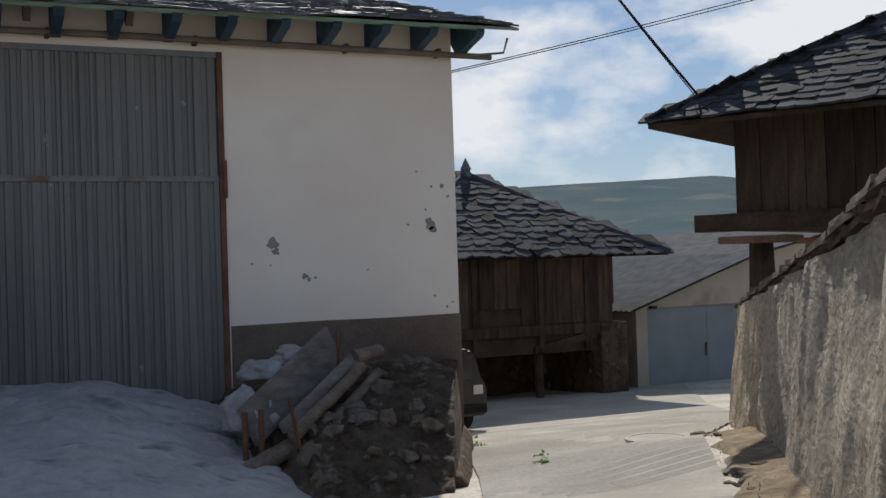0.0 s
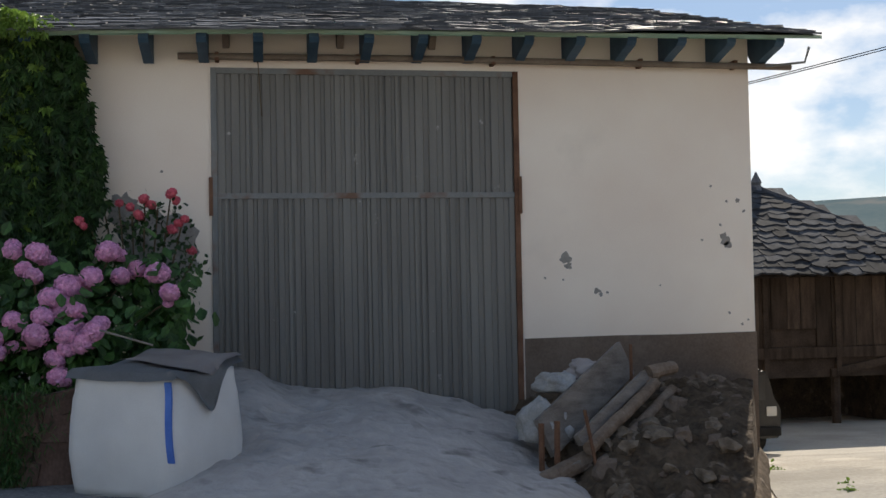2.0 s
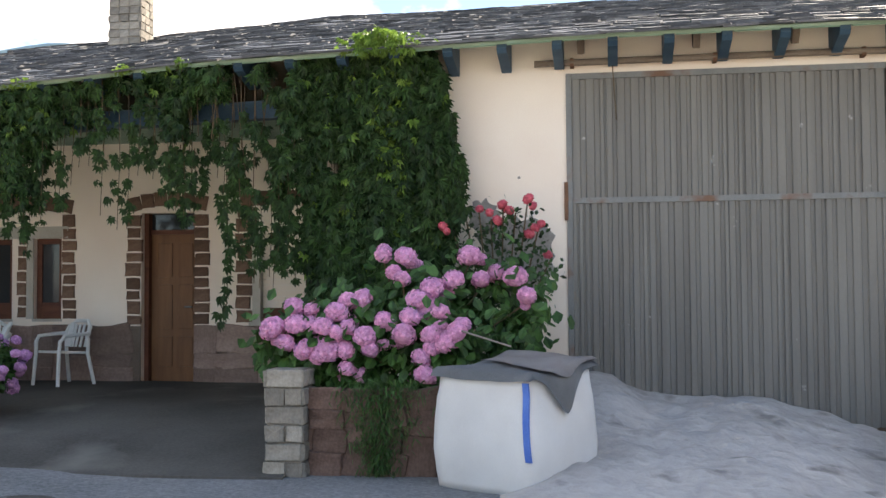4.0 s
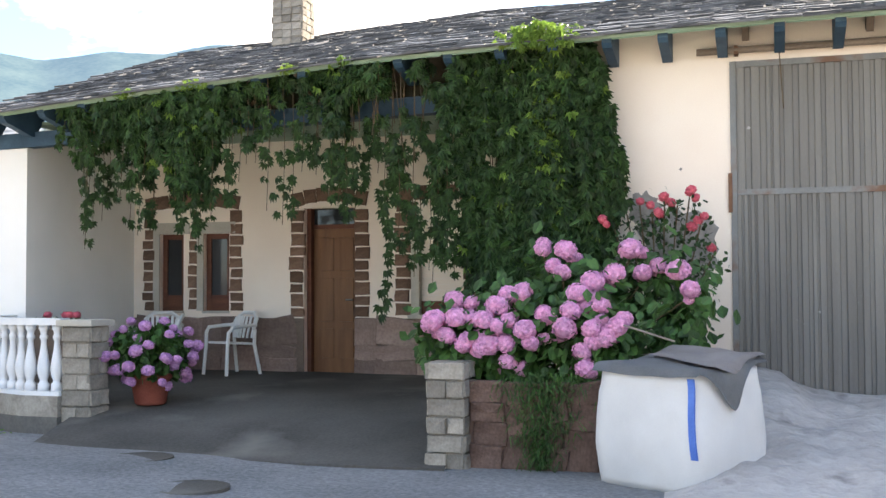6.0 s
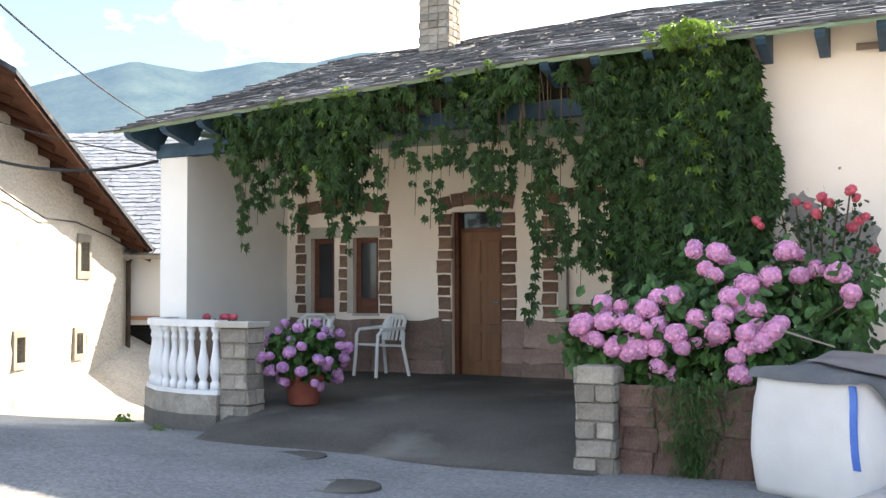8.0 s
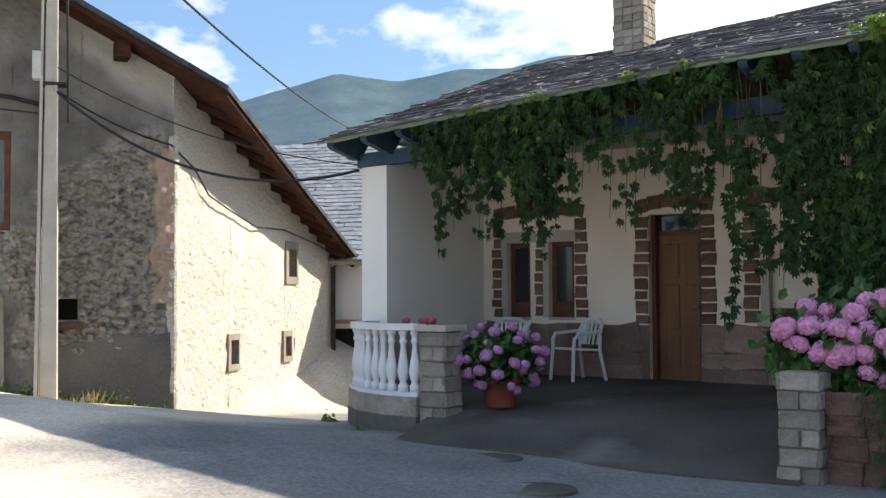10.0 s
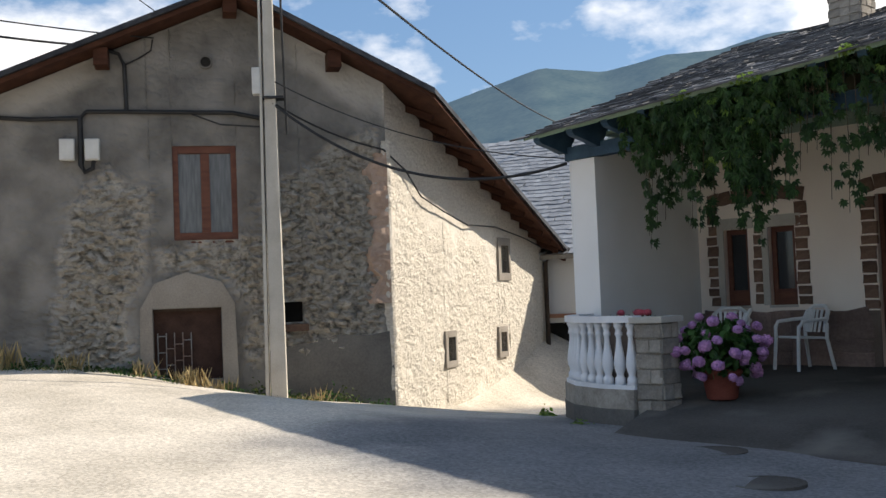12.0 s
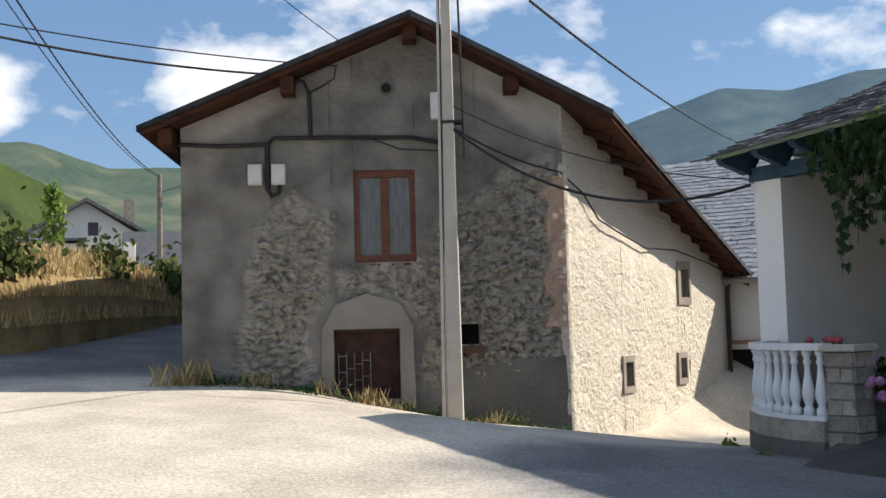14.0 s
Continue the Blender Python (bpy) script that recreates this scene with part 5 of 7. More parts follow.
for i in range(nx):
    for j in range(ny):
        bm.faces.new((grid[i][j], grid[i + 1][j], grid[i + 1][j + 1], grid[i][j + 1]))
for col in (grid[0],):
    low = [bm.verts.new((v.co.x, v.co.y, -0.5)) for v in col]
    for j in range(ny):
        bm.faces.new((low[j], col[j], col[j + 1], low[j + 1]))
fr = [bm.verts.new((c[0].co.x, c[0].co.y - 0.01, -0.3)) for c in grid]
for i in range(nx):
    bm.faces.new((fr[i], fr[i + 1], grid[i + 1][0], grid[i][0]))
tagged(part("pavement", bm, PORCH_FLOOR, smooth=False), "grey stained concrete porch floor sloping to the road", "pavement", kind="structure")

bal = thing("balustrade", "curved white cast balustrade on a low stone base", "balustrade")
N = 40
pts = [along_arc(i / N) for i in range(N + 1)]


def strip(offset0, offset1, z0, z1):
    """A band that follows the curve of the terrace."""
    bm = bmesh.new()
    rows = []
    for p, w in pts:
        out = Vector((w.y, -w.x, 0)) * -1
        rows.append([bm.verts.new(p + out * o + Vector((0, 0, z))) for o, z in ((offset0, z0), (offset1, z0), (offset1, z1), (offset0, z1))])
    for a0, b0 in zip(rows, rows[1:]):
        for k in range(4):
            bm.faces.new((a0[k], a0[(k + 1) % 4], b0[(k + 1) % 4], b0[k]))
    bm.faces.new(rows[0])
    bm.faces.new(rows[-1][::-1])
    bmesh.ops.recalc_face_normals(bm, faces=bm.faces)
    return bm


part("hand_rail", strip(-0.085, 0.085, 1.19, 1.265), BALUSTER, bal)
part("bottom_rail", strip(-0.09, 0.09, 0.44, 0.485), BALUSTER, bal)
part("stone_base", strip(-0.11, 0.11, 0.22, 0.44), GREY_STONE, bal, "low base of flat brown-grey stones")
part("rendered_foot", strip(-0.20, 0.12, -0.6, 0.22), DARK_CEMENT, bal)
prof = [(0.062, 0.485), (0.062, 0.56), (0.045, 0.575), (0.040, 0.60), (0.062, 0.66), (0.070, 0.72), (0.060, 0.80), (0.042, 0.90), (0.032, 0.98), (0.030, 1.03), (0.045, 1.05), (0.045, 1.075), (0.034, 1.09), (0.040, 1.13), (0.055, 1.15), (0.055, 1.19)]
me = None
for k in range(14):
    p, w = along_arc((k + 0.55) / 14.2)
    if me is None:
        ob = part("baluster", lathe(prof, None, 14), BALUSTER, bal, smooth=True)
        me = ob.data
        ob.matrix_basis = pose(p.x, p.y, 0)
    else:
        share("baluster", me, pose(p.x, p.y, 0), bal)

BLOCK = [rough_stone(0.36, 0.155, 0.022, 90 + i) for i in range(6)]
for b in BLOCK:
    b.materials.append(GREY_STONE)


def stone_pillar(x, y, w, z0, z1, label, cap):
    p = thing("stone_pillar", label, "pillar", "pillars of the porch", at=(x, y, 0))
    part("core", between(-w / 2 + 0.012, w / 2 - 0.012, -w / 2 + 0.012, w / 2 - 0.012, z0 - 0.2, z1), GREY_STONE, p)
    n = round((z1 - z0) / 0.16)
    h = (z1 - z0) / n
    for r in range(n):
        for turn in range(4):
            split = (0.5,) if (r + turn) % 2 else (0.27, 0.77)
            ws = (1.0,) if (r + turn) % 2 else (0.53, 0.45)
            for c, ww in zip(split, ws):
                m = pose(0, 0, 0, 0, 0, 90 * turn) @ pose((c - 0.5) * w, -w / 2 + 0.012, z0 + (r + 0.5) * h) @ Matrix.Diagonal((ww * w * rq.uniform(0.93, 1.02) / 0.36, rq.uniform(0.5, 1.8), h * rq.uniform(0.86, 0.97) / 0.155, 1))
                share("block", rq.choice(BLOCK), m, p)
    if cap:
        part("cap", between(-w / 2 - 0.05, w / 2 + 0.05, -w / 2 - 0.05, w / 2 + 0.05, z1, z1 + 0.07, 0.015), CONCRETE, p)
    return p


stone_pillar(-7.13, 10.25, 0.34, 0.16, 1.18, "square split-stone pillar with a flat cap ending a balustrade", True)
stone_pillar(-2.73, 9.2, 0.33, 0.0, 0.93, "low split-stone pillar at the end of a planter", False)

planter = thing("planter_wall", "low reddish stone planter wall in front of a barn", "planter")
part("front", between(-2.56, -0.35, 9.2, 9.45, -0.1, 0.74), REDDISH, planter)
part("end", between(-2.84, -2.58, 9.38, 11.45, -0.1, 0.72), DADO, planter)
part("soil", between(-2.58, -0.35, 9.45, 11.48, 0.2, 0.68), EARTH, planter)
PLANTER_MESH = [rough_stone(0.5, 0.36, 0.035, 40 + i) for i in range(6)]
for me in PLANTER_MESH:
    me.materials.append(REDDISH)
x = -2.54
while x < -0.5:
    w, z = rq.uniform(0.2, 0.42), 0.0
    for h in rq.choice(((0.30, 0.26, 0.20), (0.22, 0.20, 0.16, 0.18), (0.36, 0.22, 0.18))):
        share("stone", rq.choice(PLANTER_MESH), pose(x + w / 2 + rq.uniform(-0.04, 0.04), 9.203, z + h / 2, 0, rq.uniform(-14, 14), 0) @ Matrix.Diagonal((w * 1.06 / 0.5, rq.uniform(0.7, 1.5), h * 1.06 / 0.36, 1)), planter)
        z += h
    x += w


def plastic_chair(x, y, z, turn):
    c = thing("garden_chair", "white moulded plastic garden armchair on the porch", "chair", "white garden chairs", at=(x, y, z))
    c.rotation_euler = (0, 0, radians(turn))
    part("seat", block(pose(0, -0.02, 0.42, -3), 0.44, 0.42, 0.03, 0.012), PLASTIC, c)
    bm = bmesh.new()
    for k in range(7):
        f = k / 6
        xx = -0.20 + 0.40 * f
        slab(bm, pose(xx, 0.21 - 0.05 * math.sin(f * math.pi), 0.63, -14), 0.035, 0.016, 0.30)
    part("backrest", bm, PLASTIC, c)
    part("top_rail", tube([(-0.25, 0.17, 0.60), (-0.23, 0.24, 0.74), (-0.12, 0.28, 0.82), (0.12, 0.28, 0.82), (0.23, 0.24, 0.74), (0.25, 0.17, 0.60)], 0.026, 8), PLASTIC, c)
    for s in (-1, 1):
        part("arm", tube([(s * 0.24, 0.22, 0.66), (s * 0.28, 0.05, 0.65), (s * 0.28, -0.18, 0.63), (s * 0.26, -0.23, 0.56)], 0.024, 8), PLASTIC, c)
        part("leg", tube([(s * 0.26, -0.23, 0.58), (s * 0.25, -0.24, 0.40), (s * 0.27, -0.27, 0.0)], 0.024, 8), PLASTIC, c)
        part("leg", tube([(s * 0.24, 0.20, 0.60), (s * 0.23, 0.20, 0.40), (s * 0.27, 0.27, 0.0)], 0.024, 8), PLASTIC, c)
    return c


for x, y, turn in ((-7.0, 13.35, -28), (-8.05, 13.3, 25), (-7.72, 12.75, -62)):
    plastic_chair(x, y, terrace_z(x, y) + 0.01, turn)

# ---- plants ----


def leaf_shape(kind):
    """Outlines of one leaf that hangs along -z with its base at the origin and its face to -y."""
    if kind == "vine":
        out = []
        for a0, ln in ((0, 1.0), (27, 0.95), (-27, 0.95), (58, 0.72), (-58, 0.72)):
            m = Matrix.Rotation(radians(a0), 4, "Y")
            out.append([m @ Vector(p) * ln for p in ((0, 0, -0.08), (0.17, -0.10, -0.52), (0, 0.10, -1.0), (-0.17, -0.10, -0.52))])
        return out
    if kind == "blade":
        return [[Vector((-0.06, 0, 0)), Vector((0.06, 0, 0)), Vector((0.03, -0.15, 0.7)), Vector((0, -0.30, 1.0))]]
    return [[Vector((0, 0, 0)), Vector((0.34, -0.06, -0.42)), Vector((0.20, -0.10, -0.85)), Vector((0, -0.06, -1.0))], [Vector((0, 0, 0)), Vector((0, -0.06, -1.0)), Vector((-0.20, -0.10, -0.85)), Vector((-0.34, -0.06, -0.42))]]


class Foliage:
    """Gathers leaves and makes one mesh of them."""

    def __init__(self, kind):
        self.shape, self.verts, self.faces = leaf_shape(kind), [], []

    def add(self, p, size, turn, tip, roll):
        m = Matrix.Translation(p) @ Euler((radians(tip), radians(roll), radians(turn))).to_matrix().to_4x4()
        for quad in self.shape:
            b = len(self.verts)
            self.verts += [m @ (q * size) for q in quad]
            self.faces.append((b, b + 1, b + 2, b + 3))

    def make(self, name, mat, parent, label=""):
        me = bpy.data.meshes.new(name)
        me.from_pydata(self.verts, [], self.faces)
        me.materials.append(mat)
        ob = new(name, me)
        ob.parent = parent
        ob["kind"] = "stuff"
        if label:
            ob["label"] = label
        return ob


vine = thing("climbing_vine", "dense creeper hanging from the eaves over a porch front", "climbing plant")
rv = random.Random(21)
leaves, sunlit_leaves = Foliage("vine"), Foliage("vine")
stems = bmesh.new()
VX = (-7.98, -7.85, -7.65, -7.42, -7.19, -6.99, -6.8, -6.58, -6.35, -6.13, -5.92, -5.7, -5.49, -5.28, -5.1, -4.97, -4.8, -4.6, -4.43, -4.23, -4.1, -3.94, -3.75, -3.56, -3.43, -3.28, -3.18, -3.03, -2.4, -1.9, -1.6, -1.42)
VHOOD = (3.2, 3.01, 2.8, 2.99, 2.78, 2.44, 2.77, 2.63, 2.1, 2.75, 3.0, 3.18, 3.33, 3.32, 3.31, 3.21, 3.01, 2.63, 2.44, 2.86, 2.92, 2.67, 2.11, 2.05, 2.23, 2.28, 2.64, 1.45, 1.30, 1.5, 2.0, 2.8)
VLOW = (3.1, 2.81, 1.99, 2.32, 2.65, 2.11, 2.31, 2.43, 1.97, 2.42, 2.48, 2.73, 3.25, 2.08, 2.14, 2.7, 2.89, 2.5, 2.31, 2.74, 2.67, 2.36, 1.81, 1.51, 1.81, 1.51, 1.63, 1.4, 1.28, 1.48, 2.0, 2.8)


def mass_edge(z):
    """The ragged side of the thick mass on the barn wall."""
    return curve((1.4, 2.0, 2.7, 3.4, 4.05), (-1.62, -1.50, -1.45, -1.58, -1.76), z) + 0.08 * noise.noise((z * 3, 0, 1))


x = -7.98
while x < -1.45:
    main = x > -3.12
    hood, tail = curve(VX, VHOOD, x), curve(VX, VLOW, x)
    for s in range(4 if main else 3):
        xx = x + rv.uniform(-0.05, 0.05)
        y = rv.uniform(11.12, 11.42) if main else rv.uniform(10.9, 11.35)
        top = roof_at(xx, max(y, 10.95)) - (0.10 if not -3.55 < xx < -3.18 else 0.40)
        end = hood + (abs(rv.gauss(0, 0.15)) if main else 0.2 + abs(rv.gauss(0, 0.42)))
        z, drift = top, 0.0
        while z > end:
            f = (top - z) / max(0.2, top - end)
            drift += rv.gauss(0, 0.012)
            px = xx + drift + rv.uniform(-0.05, 0.05)
            gap = noise.noise((px * 2.6, z * 1.8, 4.4)) + 0.4 * noise.noise((px * 7, z * 6, 1.4))
            if px < mass_edge(z) and (main and gap > -0.62 or not main and gap > -0.45 + 0.62 * f):
                size = rv.uniform(0.085, 0.15)
                out = rv.uniform(0, 0.14) * (1.0 - 0.4 * f) + 0.10 * max(0.0, gap)
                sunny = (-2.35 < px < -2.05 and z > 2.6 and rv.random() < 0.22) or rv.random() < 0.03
                (sunlit_leaves if sunny else leaves).add((px, y - out, z), size, rv.uniform(-60, 60), rv.uniform(-38, 12), rv.uniform(-40, 40))
            z -= rv.uniform(0.035, 0.06)
        if s == 0 and xx < -1.85 and rv.random() < 0.8:
            tube([(xx, y, top), (xx + drift * 0.5, y + 0.01, (top + end) / 2), (xx + drift, y, end)], 0.005, 4, stems)
    # single runners that hang below the thick growth, their leaves in loose clusters
    if not main and rv.random() < 0.75:
        y, z, drift, end = rv.uniform(10.95, 11.3), hood + 0.6, 0.0, tail + abs(rv.gauss(0, 0.16))
        tube([(x, y, z), (x + 0.02, y, (z + end) / 2), (x - 0.01, y, end)], 0.004, 4, stems)
        while z > end:
            if noise.noise((x * 5, z * 7, 8.1)) > -0.05:
                for _ in range(2):
                    leaves.add((x + drift + rv.uniform(-0.05, 0.05), y - 0.02, z + rv.uniform(-0.02, 0.02)), rv.uniform(0.075, 0.125), rv.uniform(-50, 50), rv.uniform(-20, 10), rv.uniform(-45, 45))
            drift += rv.gauss(0, 0.008)
            z -= rv.uniform(0.05, 0.08)
    x += 0.05
xx, y, z, end = -4.03, 11.2, 2.75, 1.28
tube([(xx, y, 3.2), (xx + 0.03, y, 2.0), (xx, y, end)], 0.005, 4, stems)
while z > end:
    for _ in range(2):
        leaves.add((xx + 0.03 * math.sin(z * 4) + rv.uniform(-0.05, 0.05), y - 0.02, z), rv.uniform(0.10, 0.15), rv.uniform(-40, 40), rv.uniform(-20, 8), rv.uniform(-30, 30))
    z -= rv.uniform(0.06, 0.12)
# shoots over the edge of the roof, their brighter green standing for sunlight
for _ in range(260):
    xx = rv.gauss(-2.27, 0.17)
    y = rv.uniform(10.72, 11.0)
    sunlit_leaves.add((xx, y, roof_at(xx, max(y, 10.85)) + rv.uniform(-0.05, 0.22) * (1 - abs(xx + 2.3))), rv.uniform(0.06, 0.10), rv.uniform(-180, 180), rv.uniform(-70, 10), rv.uniform(-40, 40))
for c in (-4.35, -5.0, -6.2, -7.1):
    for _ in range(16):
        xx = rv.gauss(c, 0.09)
        sunlit_leaves.add((xx, rv.uniform(10.75, 10.88), eave_z(xx) + rv.uniform(-0.04, 0.06)), rv.uniform(0.05, 0.09), rv.uniform(-180, 180), rv.uniform(-60, 10), rv.uniform(-40, 40))
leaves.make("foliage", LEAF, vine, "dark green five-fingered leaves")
sunlit_leaves.make("young_foliage", LEAF_BRIGHT, vine, "yellow-green leaves, their colour brightened for sunlight")
tube([(-2.0, 11.42, 0.6), (-2.15, 11.4, 1.8), (-2.3, 11.4, 3.0), (-2.25, 11.3, 4.0)], 0.025, 7, stems)
part("stem", stems, STEM, vine)


def flower_mesh(r, mat, seed, petals=70):
    """A round flower head of many small florets."""
    rnd = random.Random(seed)
    verts, faces = [], []
    for k in range(petals):
        f = (k + 0.5) / petals
        a0, zz = k * 2.39996, 1 - 1.75 * f
        s = math.sqrt(max(0.0, 1 - zz * zz))
        d = Vector((math.cos(a0) * s, math.sin(a0) * s, zz * 0.85))
        c = d * r * rnd.uniform(0.9, 1.05)
        u = d.orthogonal().normalized()
        u = Matrix.Rotation(rnd.uniform(0, 6.28), 3, d) @ u
        w = d.cross(u).normalized()
        q = r * 0.24
        b = len(verts)
        verts += [c + u * q - d * q * 0.3, c + w * q - d * q * 0.3, c - u * q - d * q * 0.3, c - w * q - d * q * 0.3, c + d * q * 0.18]
        faces += [(b, b + 1, b + 4), (b + 1, b + 2, b + 4), (b + 2, b + 3, b + 4), (b + 3, b, b + 4)]
    core = bmesh.new()
    bmesh.ops.create_icosphere(core, subdivisions=2, radius=r * 0.88)
    off = len(verts)
    verts += [Vector((v.co.x, v.co.y, v.co.z * 0.85)) for v in core.verts]
    faces += [tuple(off + v.index for v in f.verts) for f in core.faces]
    core.free()
    me = bpy.data.meshes.new("flower_head")
    me.from_pydata(verts, [], faces)
    me.materials.append(mat)
    return me


shrub = thing("hydrangea_bush", "large hydrangea in full pink bloom spilling over a planter", "shrub")
HEADS = ((-209, 193), (-187, 191), (-127, 191), (-103, 176), (-115, 169), (-84, 171), (-72, 154), (-138, 169), (-186, 170), (-156, 161), (-167, 150), (-145, 140), (-218, 152), (-230, 150), (-238, 140), (-195, 134), (-171, 136), (-175, 121), (-210, 120), (-235, 123), (-247, 128), (-262, 143), (-278, 145), (-272, 130), (-293, 127), (-281, 114), (-263, 108), (-250, 104), (-243, 108), (-227, 108), (-205, 108), (-225, 92), (-151, 121), (-138, 115), (-129, 123), (-151, 109), (-160, 101), (-156, 86))
rh = random.Random(4)
PINK_HEADS = [flower_mesh(0.10, PETAL, i) for i in range(4)]
spots = []
for x, z in HEADS:
    y = 9.35 + max(0, z - 128) / 64 * 0.75 + (0.15 if x > -125 else 0)
    spots.append(Vector((x / 100, y, z / 100)))
for p in spots:
    s = rh.uniform(0.75, 1.2)
    share("flower_head", rh.choice(PINK_HEADS), Matrix.Translation(p + Vector((0, 0, 0.0))) @ pose(0, 0, 0, rh.uniform(10, 50), rh.uniform(-20, 20), rh.uniform(0, 360)) @ Matrix.Diagonal((s, s, s, 1)), shrub)
    for _ in range(rh.choice((1, 1, 2))):
        q = p + Vector((rh.uniform(-0.12, 0.12), rh.uniform(0.02, 0.2), rh.uniform(-0.10, 0.08)))
        s = rh.uniform(0.5, 0.95)
        share("flower_head", rh.choice(PINK_HEADS), Matrix.Translation(q) @ pose(0, 0, 0, rh.uniform(0, 50), 0, rh.uniform(0, 360)) @ Matrix.Diagonal((s, s, s, 1)), shrub)
bush = Foliage("broad")
for _ in range(2600):
    p = rh.choice(spots) + Vector((rh.gauss(0, 0.14), abs(rh.gauss(0.10, 0.28)), rh.gauss(-0.12, 0.15)))
    bush.add(p, rh.uniform(0.09, 0.17), rh.uniform(-80, 80), rh.uniform(-70, -5), rh.uniform(-40, 40))
for _ in range(900):
    bush.add((rh.uniform(-2.7, -0.6), rh.uniform(9.5, 10.8), rh.uniform(0.75, 1.45)), rh.uniform(0.10, 0.17), rh.uniform(-80, 80), rh.uniform(-70, -5), rh.uniform(-40, 40))
bush.make("foliage", LEAF_SHRUB, shrub, "broad mid-green leaves")
sb = bmesh.new()
for p in spots[::2]:
    tube([(p.x * 0.5 - 0.9, 10.2, 0.65), ((p.x - 1.8) / 2, (p.y + 10.2) / 2, (p.z + 0.7) / 2), (p.x, p.y + 0.04, p.z - 0.06)], 0.008, 5, sb)
part("stem", sb, STEM, shrub)
part("cane", tube([(-1.22, 9.15, 1.25), (-0.80, 9.12, 1.12)], 0.009, 6), DRIFT, shrub)

trailing = thing("trailing_weed", "feathery green weed hanging down a planter wall", "plant")
weed = Foliage("blade")
for _ in range(1500):
    f = rh.random()
    x = -1.92 + rh.gauss(0, 0.19 * (1 - 0.65 * f))
    weed.add((x, 9.17 - rh.uniform(0, 0.10), 0.86 - 0.80 * f), rh.uniform(0.05, 0.11), rh.uniform(-180, 180), rh.uniform(100, 200), rh.uniform(-40, 40))
weed.make("foliage", LEAF_SHRUB, trailing)

rose = thing("rose_bush", "climbing rose with red-pink blooms against a barn wall", "shrub")
rb = Foliage("broad")
rs = bmesh.new()
for k in range(9):
    tx, tz = -1.55 + k * 0.125, (2.15, 2.30, 2.42, 2.32, 2.46, 2.38, 2.50, 2.30, 1.95)[k]
    path = [(-1.0, 11.0, 0.68), ((-1.0 + tx) / 2 - 0.05, 11.05, 1.4), (tx, 11.1, tz)]
    tube(path, 0.009, 5, rs)
    for _ in range(95):
        f = rh.uniform(0.25, 1.0) ** 0.8
        a0, b0 = Vector(path[0]).lerp(Vector(path[1]), min(1, f * 2)), Vector(path[1]).lerp(Vector(path[2]), max(0, f * 2 - 1))
        p = (b0 if f > 0.5 else a0) + Vector((rh.gauss(0, 0.10), rh.uniform(-0.15, 0.15), rh.gauss(0, 0.08)))
        rb.add(p, rh.uniform(0.05, 0.085), rh.uniform(-90, 90), rh.uniform(-70, 0), rh.uniform(-50, 50))
rb.make("foliage", LEAF, rose)
part("stem", rs, STEM, rose)
ROSES = [flower_mesh(0.055, ROSE, 30 + i, 26) for i in range(3)]
for x, z in ((-1.66, 2.25), (-1.62, 2.20), (-1.28, 2.42), (-1.18, 2.38), (-1.05, 2.46), (-0.98, 2.40), (-0.80, 2.50), (-0.74, 2.44), (-0.78, 2.52), (-0.72, 2.22), (-0.78, 2.16), (-0.66, 2.26), (-1.1, 2.30), (-0.60, 1.95)):
    s = rh.uniform(0.8, 1.25)
    share("flower", rh.choice(ROSES), pose(x, 11.0, z, rh.uniform(20, 70), 0, rh.uniform(0, 360)) @ Matrix.Diagonal((s, s, s, 1)), rose)

potted = thing("potted_hydrangea", "mauve-pink hydrangea in a red clay pot on the porch", "potted plant", at=(-6.64, 10.75, terrace_z(-6.64, 10.75) + 0.01))
part("pot", lathe([(0.15, 0), (0.17, 0.02), (0.215, 0.28), (0.235, 0.285), (0.235, 0.34), (0.205, 0.34), (0.20, 0.28), (0.0, 0.27)], None, 24), TERRACOTTA, potted, smooth=True)
pf = Foliage("broad")
MAUVE_HEADS = [flower_mesh(0.075, MAUVE, 70 + i, 50) for i in range(4)]
for k in range(46):
    a0, zz = k * 2.39996, -0.95 + 1.9 * (k + 0.5) / 46
    s = math.sqrt(max(0.05, 1 - min(1, zz * zz)))
    p = Vector((math.cos(a0) * (0.12 + s * 0.36), math.sin(a0) * (0.12 + s * 0.32), 0.56 + zz * 0.36))
    p += Vector((rh.gauss(0, 0.05), rh.gauss(0, 0.05), rh.gauss(0, 0.04)))
    sc = rh.uniform(0.65, 1.1)
    share("flower_head", rh.choice(MAUVE_HEADS), Matrix.Translation(p) @ pose(0, 0, 0, rh.uniform(0, 40), 0, rh.uniform(0, 360)) @ Matrix.Diagonal((sc, sc, sc, 1)), potted)
for _ in range(1100):
    d = Vector((rh.gauss(0, 1), rh.gauss(0, 1), rh.gauss(0.1, 0.8))).normalized()
    r = rh.uniform(0.25, 1.0) ** 0.5
    pf.add((d.x * 0.44 * r, d.y * 0.42 * r, 0.58 + d.z * 0.34 * r), rh.uniform(0.07, 0.13), rh.uniform(-180, 180), rh.uniform(-70, 0), rh.uniform(-40, 40))
pf.make("foliage", LEAF_SHRUB, potted)
part("stem", tube([(0, 0, 0.2), (0.02, 0, 0.7)], 0.02, 6), STEM, potted)
